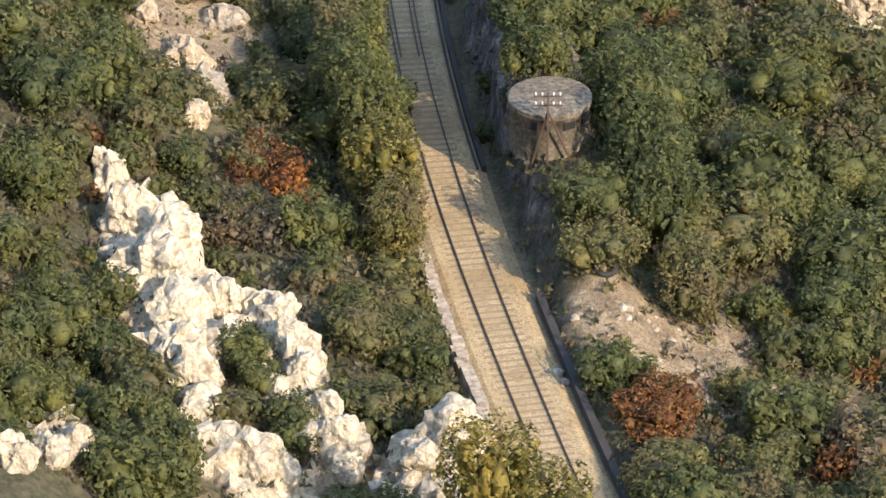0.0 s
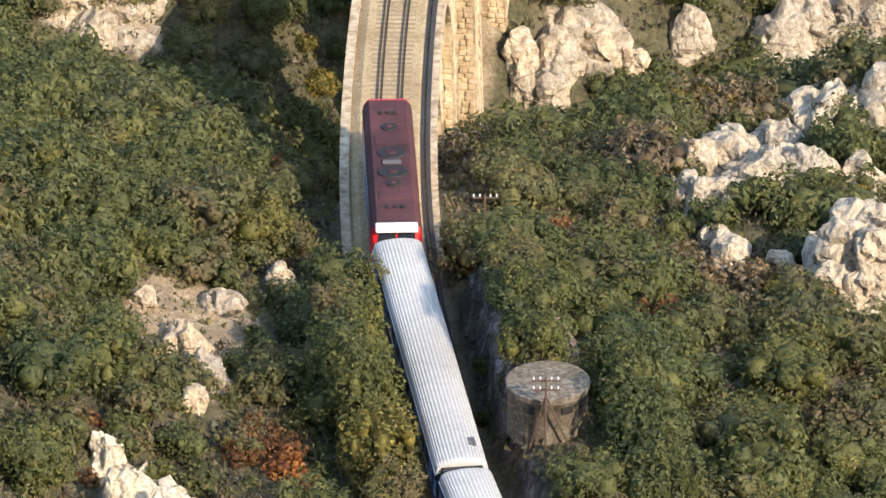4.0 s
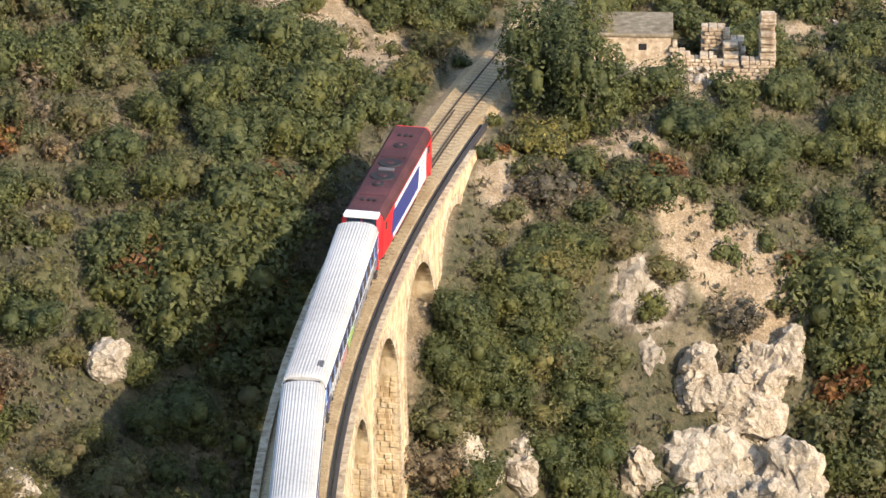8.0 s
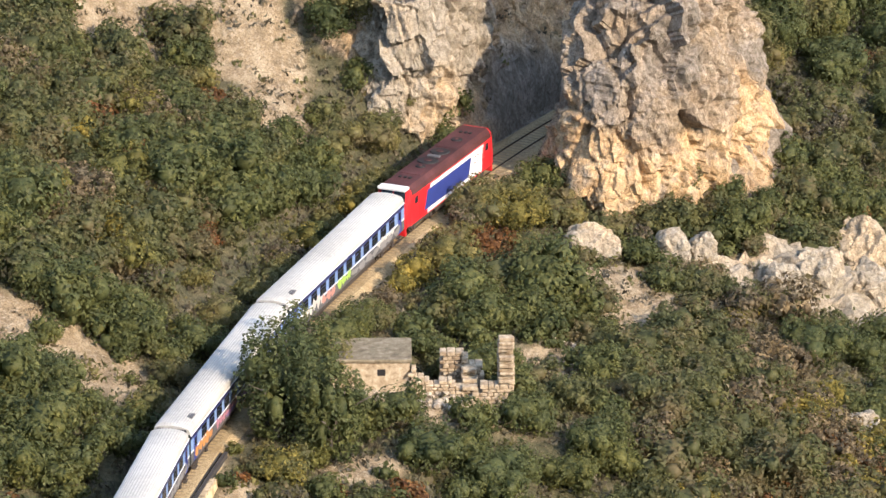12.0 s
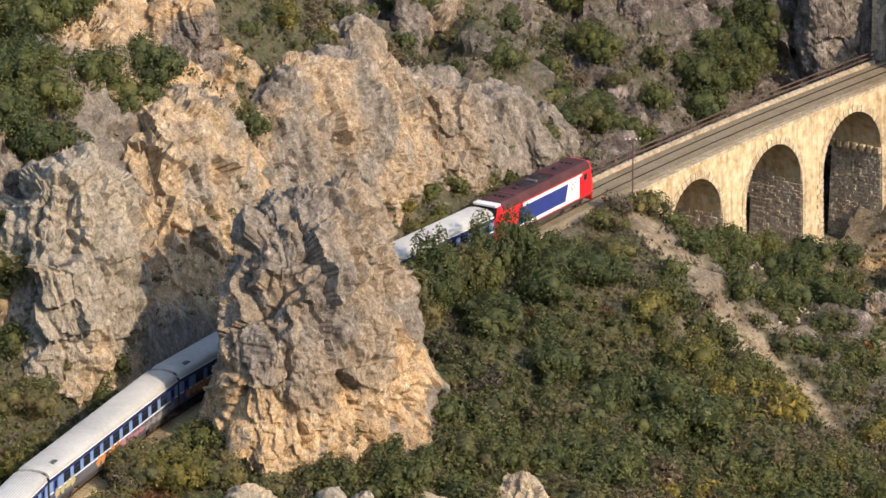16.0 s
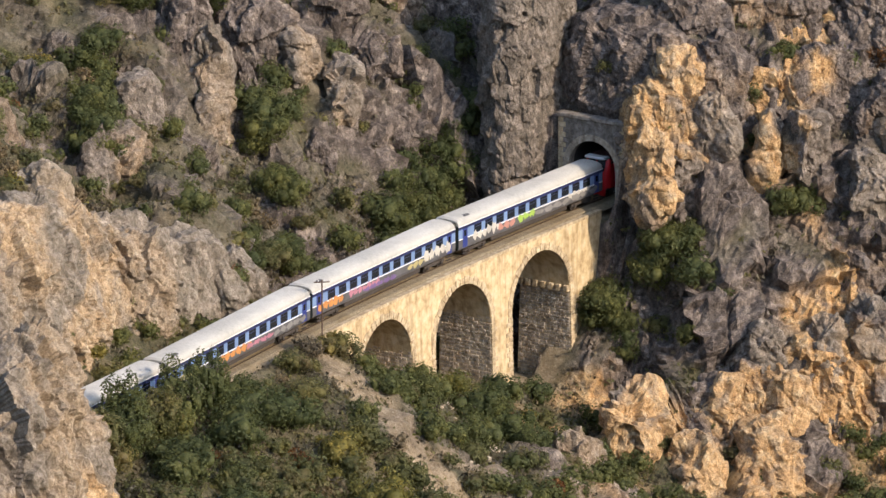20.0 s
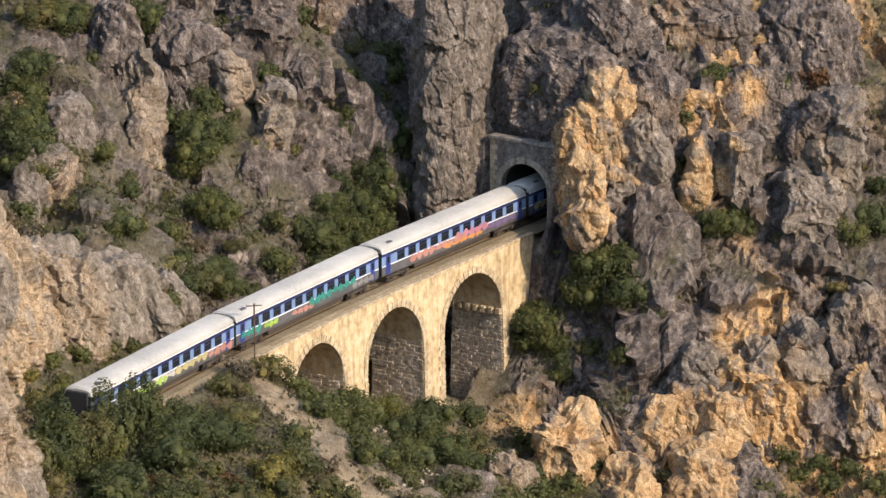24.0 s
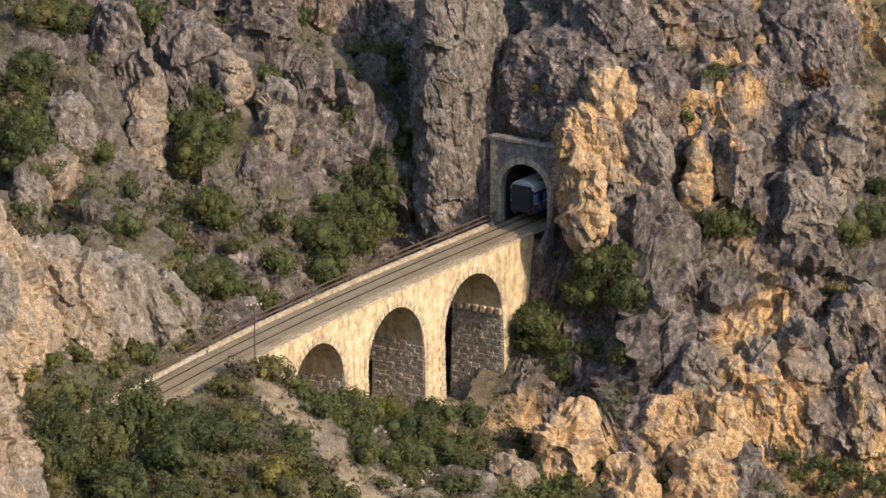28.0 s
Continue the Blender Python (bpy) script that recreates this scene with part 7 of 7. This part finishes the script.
# free-standing crags
for i, (x, y, wide, high, pale, ochre) in enumerate(BLOCKS):
    outcrop(x, y, height(x, y) + 0.25 * high, 1.15 * wide, 0.5 * wide + 0.5 * high, 1.05 * high, pale, ochre, 37 * i % 180, 0.3, "", 0.75)
outcrop(123.3, 568.5, 6.3, 3.5, 4.0, 6.0, 0.00, 0.90)
outcrop(129.2, 570.6, 8.9, 4.5, 4.0, 7.0, 0.00, 0.20)
outcrop(135.1, 569.9, 7.4, 5.0, 4.0, 6.0, 0.00, 0.90)
outcrop(140.8, 571.1, 9.1, 5.0, 4.0, 6.0, 0.00, 0.70)
outcrop(147.2, 568.5, 5.7, 5.5, 4.0, 6.0, 0.00, 0.10)
outcrop(126.8, 574.5, 15.6, 5.0, 4.0, 6.0, 0.00, 0.10)
outcrop(136.7, 576.3, 17.6, 6.0, 5.0, 6.0, 0.00, 0.20)
outcrop(147.1, 575.6, 14.4, 6.0, 5.0, 7.0, 0.00, 0.00)
outcrop(120.2, 562.6, -17.7, 5.5, 4.0, 4.0, 0.00, 0.80)
outcrop(125.2, 554.4, -18.1, 4.5, 4.0, 5.0, 0.00, 0.20)
outcrop(130.6, 554.2, -18.4, 5.0, 4.0, 6.0, 0.00, 1.00)
outcrop(137.0, 554.9, -17.8, 6.0, 4.0, 7.0, 0.00, 1.00)
outcrop(143.9, 556.5, -15.8, 6.0, 5.0, 7.0, 0.00, 0.30)
outcrop(149.3, 557.5, -11.7, 5.0, 5.0, 7.0, 0.00, 0.10)
outcrop(141.7, 559.8, -7.3, 4.0, 3.0, 4.0, 0.00, 0.10)
outcrop(130.2, 564.4, -1.1, 3.0, 3.0, 3.0, 0.00, 0.00)
outcrop(147.0, 562.9, -1.5, 4.0, 3.0, 5.0, 0.00, 0.10)
outcrop(121.6, 564.1, -12.1, 3.0, 3.0, 3.0, 0.00, 0.10)
outcrop(84.0, 578.4, 12.6, 5.0, 4.0, 8.0, 0.00, 0.15)
outcrop(77.4, 577.6, 16.0, 3.5, 4.0, 6.0, 0.00, 0.10)
outcrop(66.2, 553.8, 9.7, 5.0, 5.0, 5.0, 0.10, 0.20)
outcrop(92.8, 585.9, 16.7, 4.0, 4.0, 7.0, 0.00, 0.10)
outcrop(99.7, 590.6, 17.0, 4.0, 4.0, 7.0, 0.00, 0.10)
outcrop(105.3, 593.1, 14.4, 4.5, 4.0, 7.0, 0.00, 0.00)
outcrop(64.0, 528.4, 6.0, 7.0, 5.0, 6.0, 0.20, 0.20)
outcrop(71.0, 533.8, 4.1, 5.0, 4.0, 5.0, 0.20, 0.10)
outcrop(77.0, 542.9, 1.7, 3.5, 3.0, 4.0, 0.20, 0.00)
outcrop(115.0, 591.5, 9.0, 3.5, 4.0, 8.0, 0.00, 0.05)
outcrop(112.3, 582.3, 2.0, 3.0, 3.0, 3.5, 0.00, 0.00)
outcrop(96.4, 582.0, 11.7, 3.0, 3.0, 4.0, 0.00, 0.00)
outcrop(89.8, 572.9, 5.1, 3.0, 3.0, 3.0, 0.00, 0.10)
outcrop(108.0, 591.9, 11.6, 3.5, 4.0, 7.0, 0.00, 0.00)
outcrop(99.4, 579.2, 5.8, 2.5, 2.5, 3.0, 0.00, 0.00)
outcrop(70.6, 562.1, 12.9, 3.0, 3.0, 4.0, 0.10, 0.10)
outcrop(40.4, 507.2, 22.1, 4.0, 4.0, 6.0, 0.10, 0.60)
outcrop(8.9, 383.7, -16.0, 1.8, 1.5, 1.8, 0.60, 0.20)
outcrop(7.9, 378.0, -21.0, 1.8, 1.4, 1.8, 0.60, 0.40)
outcrop(12.7, 386.1, -16.4, 1.6, 1.4, 1.6, 0.60, 0.10)
outcrop(17.2, 383.6, -22.5, 1.6, 1.4, 2.4, 0.60, 0.10)
outcrop(10.3, 381.2, -20.0, 1.5, 1.4, 1.5, 0.60, 0.40)
outcrop(21.4, 395.6, -13.1, 1.6, 1.6, 1.5, 0.50, 0.00)
outcrop(117.1, 550.8, -17.4, 4.7, 3.3, 4.4, 0.10, 1.00, 50, 0.3, "", 0.9)
outcrop(126.9, 552.1, -17.7, 3.6, 2.5, 3.9, 0.10, 1.00, 160, 0.3, "", 0.9)
outcrop(130.3, 548.4, -20.5, 4.9, 3.5, 3.8, 0.10, 1.00, 145, 0.3, "", 0.9)
outcrop(132.9, 551.3, -15.5, 3.0, 2.1, 2.5, 0.10, 1.00, 30, 0.3, "", 0.9)
outcrop(121.7, 563.9, 4.4, 2.7, 1.9, 4.4, 0.10, 1.00, 115, 0.3, "", 0.9)
outcrop(137.6, 565.0, 6.3, 3.4, 2.3, 3.9, 0.10, 1.00, 60, 0.3, "", 0.9)
outcrop(133.4, 565.6, 5.9, 2.0, 1.4, 3.4, 0.10, 1.00, 75, 0.3, "", 0.9)
outcrop(122.5, 547.2, -20.8, 3.3, 2.3, 2.7, 0.10, 1.00, 100, 0.3, "", 0.9)
outcrop(147.2, 551.8, -15.4, 2.2, 1.6, 4.4, 0.10, 1.00, 160, 0.3, "", 0.9)
outcrop(109.2, 542.1, -17.2, 3.2, 2.3, 2.2, 0.15, 0.15, 0, 0.3, "", 0.9)
outcrop(144.0, 562.8, 3.2, 3.9, 2.7, 3.4, 0.15, 0.15, 0, 0.3, "", 0.9)
outcrop(148.3, 566.4, 7.6, 3.4, 2.4, 4.5, 0.15, 0.15, 60, 0.3, "", 0.9)
outcrop(128.1, 566.3, 8.9, 3.3, 2.3, 3.3, 0.15, 0.15, 130, 0.3, "", 0.9)
outcrop(141.8, 555.4, -10.2, 3.3, 2.3, 3.3, 0.15, 0.15, 110, 0.3, "", 0.9)
outcrop(146.9, 555.5, -8.3, 2.8, 1.9, 3.9, 0.15, 0.15, 20, 0.3, "", 0.9)
outcrop(137.1, 554.7, -11.9, 3.3, 2.3, 2.8, 0.15, 0.15, 90, 0.3, "", 0.9)
outcrop(130.3, 554.8, -11.6, 3.3, 2.3, 2.8, 0.15, 0.15, 150, 0.3, "", 0.9)
outcrop(78.8, 574.3, 14.2, 2.8, 1.9, 4.4, 0.15, 0.15, 130, 0.3, "", 0.9)
outcrop(79.2, 570.0, 9.9, 2.2, 1.5, 2.8, 0.15, 0.15, 90, 0.3, "", 0.9)
outcrop(72.2, 567.0, 12.7, 2.2, 1.5, 2.7, 0.15, 0.15, 150, 0.3, "", 0.9)
outcrop(93.0, 575.8, 11.1, 3.4, 2.3, 2.8, 0.15, 0.15, 80, 0.3, "", 0.9)
outcrop(88.7, 576.9, 14.5, 2.2, 1.6, 2.8, 0.15, 0.15, 60, 0.3, "", 0.9)
outcrop(42.1, 510.2, 20.9, 2.0, 1.4, 2.0, 0.26, 0.12, 40, 0.3, "", 0.9)
outcrop(50.9, 514.7, 13.7, 2.0, 1.4, 2.2, 0.26, 0.12, 150, 0.3, "", 0.9)
outcrop(65.7, 550.3, 8.8, 3.2, 2.2, 3.2, 0.26, 0.12, 0, 0.3, "", 0.9)
outcrop(57.7, 530.9, 13.4, 3.6, 2.5, 3.1, 0.26, 0.12, 130, 0.3, "", 0.9)
outcrop(68.3, 529.6, 5.3, 4.1, 2.9, 3.1, 0.26, 0.12, 160, 0.3, "", 0.9)
outcrop(74.2, 534.5, 3.1, 3.6, 2.6, 3.1, 0.26, 0.12, 140, 0.3, "", 0.9)
outcrop(63.9, 527.3, 7.1, 4.1, 2.9, 3.6, 0.26, 0.12, 140, 0.3, "", 0.9)
outcrop(57.0, 520.2, 10.6, 3.5, 2.5, 3.0, 0.26, 0.12, 20, 0.3, "", 0.9)
outcrop(54.1, 521.5, 14.1, 3.0, 2.1, 2.5, 0.26, 0.12, 140, 0.3, "", 0.9)


# ---- landmarks ----
def round_tank():
    x, y = 5.7, 285.2
    z = height(x, y) - 0.3
    root = thing("round_tank", "round concrete water tank with a lichen-grey lid beside the line", "water tank", pose(x, y, z))
    high = 5.35 - z
    n = 40
    prof = [(2.15, 0), (2.15, high - 0.35), (2.24, high - 0.33), (2.26, high - 0.04), (2.18, high), (0.001, high + 0.08)]
    rings = [[(r * math.cos(2 * math.pi * i / n), r * math.sin(2 * math.pi * i / n), zz) for i in range(n)] for r, zz in prof]
    part("drum", Kit().sweep(rings[:3], ends=False), M["lichen"], root, "lichen-grey stone drum", True)
    part("lid", Kit().sweep(rings[2:]), M["lichen"], root, "grey lichen-covered lid")
    # Black blocks on the drum stand in for the shade inside its openings.
    for a in (-62, -118, -30):
        c, s_ = math.cos(radians(a)), math.sin(radians(a))
        k = Kit().box(-0.35, 0.35, -0.09, 0.12, high - 1.0, high - 0.55, 0.03)
        k.v = [(2.1 * c - px * s_ + py * c, 2.1 * s_ + px * c + py * s_, pz) for px, py, pz in k.v]
        part("opening_shade", k, M["grille_and_shade"], root)
    return root


round_tank()


def signal_pole(x, y, z, high, stays=0, arms=1, lean=0.0):
    root = thing("telegraph_pole", "rusty steel rail telegraph pole with white insulators", "pole", pose(x, y, z, 0, lean, 0), group="telegraph poles")
    part("shaft", Kit().box(-0.06, 0.06, -0.07, 0.07, -0.6, high, 0.015), M["pole"], root)
    for a in range(arms):
        zz = high - 0.25 - 0.55 * a
        arm = part("crossarm", Kit().box(-0.75, 0.75, 0.07, 0.14, zz - 0.05, zz + 0.05, 0.01), M["pole"], root)
        for px in (-0.65, -0.3, 0.3, 0.65):
            part("insulator", Kit().tube([(px, 0.1, zz + 0.05), (px, 0.1, zz + 0.14), (px, 0.1, zz + 0.24)], [0.03, 0.06, 0.035], 8), M["porcelain"], arm, "white porcelain insulator")
    for i in range(stays):
        sx = (-1, 1)[i % 2] * (0.9 + 0.5 * i)
        part("stay", Kit().tube([(0, 0, high * 0.75), (sx, 0.5, -0.4)], 0.06, 5), M["pole"], root)
    return root


signal_pole(5.55, 282.4, height(5.55, 282.4), 4.4, 2, 2)
signal_pole(2.5, 305.9, height(2.5, 305.9), 5.6, 1, 1)
px, py = on_line(497.5, -3.2)
signal_pole(px, py, height(px, py), 6.0)
px, py = on_line(491.0, 3.4)
signal_pole(px, py, height(px, py), 2.6, arms=0)


def ruin():
    """A roofed stone hut and the broken walls beside it."""
    base = height(24, 421)
    root = thing("stone_ruin", "roofless stone ruin with one flat-roofed room and broken walls", "ruin", pose(25.3, 423.6, -3.2, 0, 0, -3))
    k = Kit().box(-6.6, -0.3, -1.8, 2.6, 0, 4.35)
    part("hut_wall", k, M["ruin"], root, "pale rubble hut wall")
    part("flat_roof", Kit().box(-6.75, -0.15, -1.95, 2.75, 4.35, 4.62, 0.05), M["earthroof"], root, "flat weathered grey-brown roof")
    # Black slabs in the wall stand in for the shade in two window holes.
    for x in (-5.9, -2.4):
        part("window_hole_shade", Kit().box(x - 0.3, x + 0.3, -1.82, -1.5, 3.3, 3.8), M["grille_and_shade"], root)
    rng = random.Random(3)

    def rubble(x0, x1, y0, y1, tops, label):
        """A wall of rough stones in courses, broken off at uneven heights."""
        k = Kit()
        flat = abs(x1 - x0) > abs(y1 - y0)
        mid, half = ((y0 + y1) / 2, 0.5) if flat else ((x0 + x1) / 2, 0.5)
        a0, a1 = (x0, x1) if flat else (y0, y1)
        z, row = -0.4, 0
        while z < 1.3 * max(tops) + 0.3:
            h, a = rng.uniform(0.24, 0.36), a0 - 0.25 * (row % 2)
            while a < a1:
                w = rng.uniform(0.35, 0.7)
                i = min(max(int((a - a0) / (a1 - a0) * len(tops)), 0), len(tops) - 1)
                if z < 1.3 * tops[i] + rng.uniform(-0.35, 0.25):
                    p, q = mid - half - rng.uniform(0, 0.14), mid + half + rng.uniform(0, 0.14)
                    e = z + h * rng.uniform(0.82, 0.95)
                    k.box(a, a + w * 0.93, p, q, z, e, 0.05) if flat else k.box(p, q, a, a + w * 0.93, z, e, 0.05)
                a += w
            z, row = z + h, row + 1
        part("rubble_wall", k, M["ruin"], root, label)

    rubble(-0.2, 3.2, -1.9, -1.35, [2.7, 2.4, 2.0, 2.2, 2.4, 2.0, 1.6], "broken rubble wall")
    rubble(2.2, 5.0, 1.8, 2.4, [2.9, 2.8, 2.5, 2.2, 2.0], "broken rubble wall")
    rubble(4.3, 7.0, -2.4, -1.8, [1.8, 2.1, 2.3, 2.0, 2.3], "broken rubble wall")
    rubble(6.5, 7.15, -2.4, 1.2, [3.5, 4.4, 4.6, 3.4, 2.9, 2.2], "tall jagged gable stump")
    rubble(3.9, 4.4, -2.2, 2.2, [1.8, 2.0, 2.4, 2.1, 1.8], "broken rubble wall")
    return root


ruin()


def rubble_heap(x, y, rx, ry, count, seed, label):
    """Loose fallen stones."""
    rng = random.Random(seed)
    k = Kit()
    for _ in range(count):
        a, q = rng.uniform(0, 6.283), math.sqrt(rng.random())
        px, py = x + rx * q * math.cos(a), y + ry * q * math.sin(a)
        r = rng.uniform(0.12, 0.42)
        pz = height(px, py) + r * 0.25
        v = [(px + p[0] * r * rng.uniform(0.7, 1.2), py + p[1] * r * rng.uniform(0.7, 1.2), pz + p[2] * r * rng.uniform(0.5, 0.9)) for p in BALL_V]
        k.add(v, [tuple(map(int, f)) for f in BALL_F])
    tagged(new("fallen_stones", k.mesh("fallen_stones", M["boulder"])), label, "rubble", kind="stuff")


rubble_heap(25.5, 420.5, 8.5, 2.2, 170, 4, "pale fallen stones below the ruined walls")
rubble_heap(37, 441, 4, 6, 120, 5, "pale limestone scree on the slope")
rubble_heap(12, 268, 9, 4, 45, 6, "pale stones scattered on bare soil")
rubble_heap(101, 533, 6, 14, 160, 8, "grey scree stones below the viaduct")


def tyre(x, y):
    n, m = 22, 8
    rings = [[((0.52 + 0.16 * math.cos(b)) * math.cos(a), (0.52 + 0.16 * math.cos(b)) * math.sin(a), 0.14 + 0.16 * math.sin(b)) for b in [2 * math.pi * j / m for j in range(m)]] for a in [2 * math.pi * i / n for i in range(n + 1)]]
    ob = new("old_tyre", Kit().sweep(rings, ends=False).mesh("old_tyre", M["rubber"], True))
    ob.matrix_basis = pose(x, y, height(x, y) + 0.1, 25, 10, 0)
    return tagged(ob, "old black tyre lying on the bare slope", "tyre")


tyre(8.4, 272.9)


def safety_rail(s0, s1, d, posts):
    """Steel railing along the edge of the line."""
    root = thing("handrail", "rusty brown steel handrail along the viaduct edge", "railing")
    for i in range(posts):
        s = s0 + (s1 - s0) * i / (posts - 1)
        x, y = on_line(s, d)
        part("post", Kit().box(x - 0.04, x + 0.04, y - 0.04, y + 0.04, -0.35, 0.85), M["pole"], root)
    for z in (0.35, 0.82):
        part("bar", strip(s0, s1, 2.0, [(d - 0.05, z - 0.06), (d - 0.05, z + 0.06), (d + 0.05, z + 0.06), (d + 0.05, z - 0.06)]), M["pole"], root)
    part("kerb", strip(s0, s1, 2.0, [(d - 0.12, -0.5), (d - 0.12, -0.05), (d + 0.12, -0.05), (d + 0.12, -0.5)]), M["stone"], root)
    return root


safety_rail(476, 550, 2.62, 30)
cable_trough(190, 216, -2.75, 0.2, 0.12)


# ---- sleepers of the visible line, laid last ----
def sleepers():
    k = Kit().box(-1.25, 1.25, -0.125, 0.125, -0.24, -0.1, 0.02)
    me = k.mesh("sleeper", M["sleeper"])
    spots = np.arange(200, 552, 0.62)
    chosen = [s for s in spots if 203 < s < 240 or 330 < s < 412 or 486 < s < 552][:300]
    rest = Kit()
    for s in spots:
        x, y = on_line(s)
        a = -math.atan2(np.interp(s, LS, LU), np.interp(s, LS, LV))
        if s in chosen:
            ob = new("sleeper", me)
            ob.parent = track
            ob.matrix_basis = Matrix.Translation((x, y, 0)) @ Matrix.Rotation(a, 4, "Z")
        else:
            c, sn = math.cos(a), math.sin(a)
            rest.add([(x + px * c - py * sn, y + px * sn + py * c, pz) for px, py, pz in k.v], k.f)
    far = part("sleepers", rest, M["sleeper"], track)
    far["kind"] = "stuff"


sleepers()


# ---- the train runs at a steady 19 metres a second ----
def on_rails(centre, pivots):
    """The pose of a vehicle whose two bogies stand on the line."""
    (x0, y0), (x1, y1) = on_line(centre - pivots), on_line(centre + pivots)
    return pose((x0 + x1) / 2, (y0 + y1) / 2, 0, 0, 0, -math.degrees(math.atan2(x1 - x0, y1 - y0)))


def motions():
    times = [i * 0.5 for i in range(57)]
    head = lambda t: 238.6 + 18.97 * (t - 3.5) + 0.13 * max(t - 20, 0) ** 2 / (1 + 0.05 * max(t - 20, 0))
    walk(loco, [(t, on_rails(head(t) + 9.05, 5.2)) for t in times])
    for i, c in enumerate(train):
        walk(c, [(t, on_rails(head(t) - 13.2 - 26.4 * i, 9.5)) for t in times])


motions()
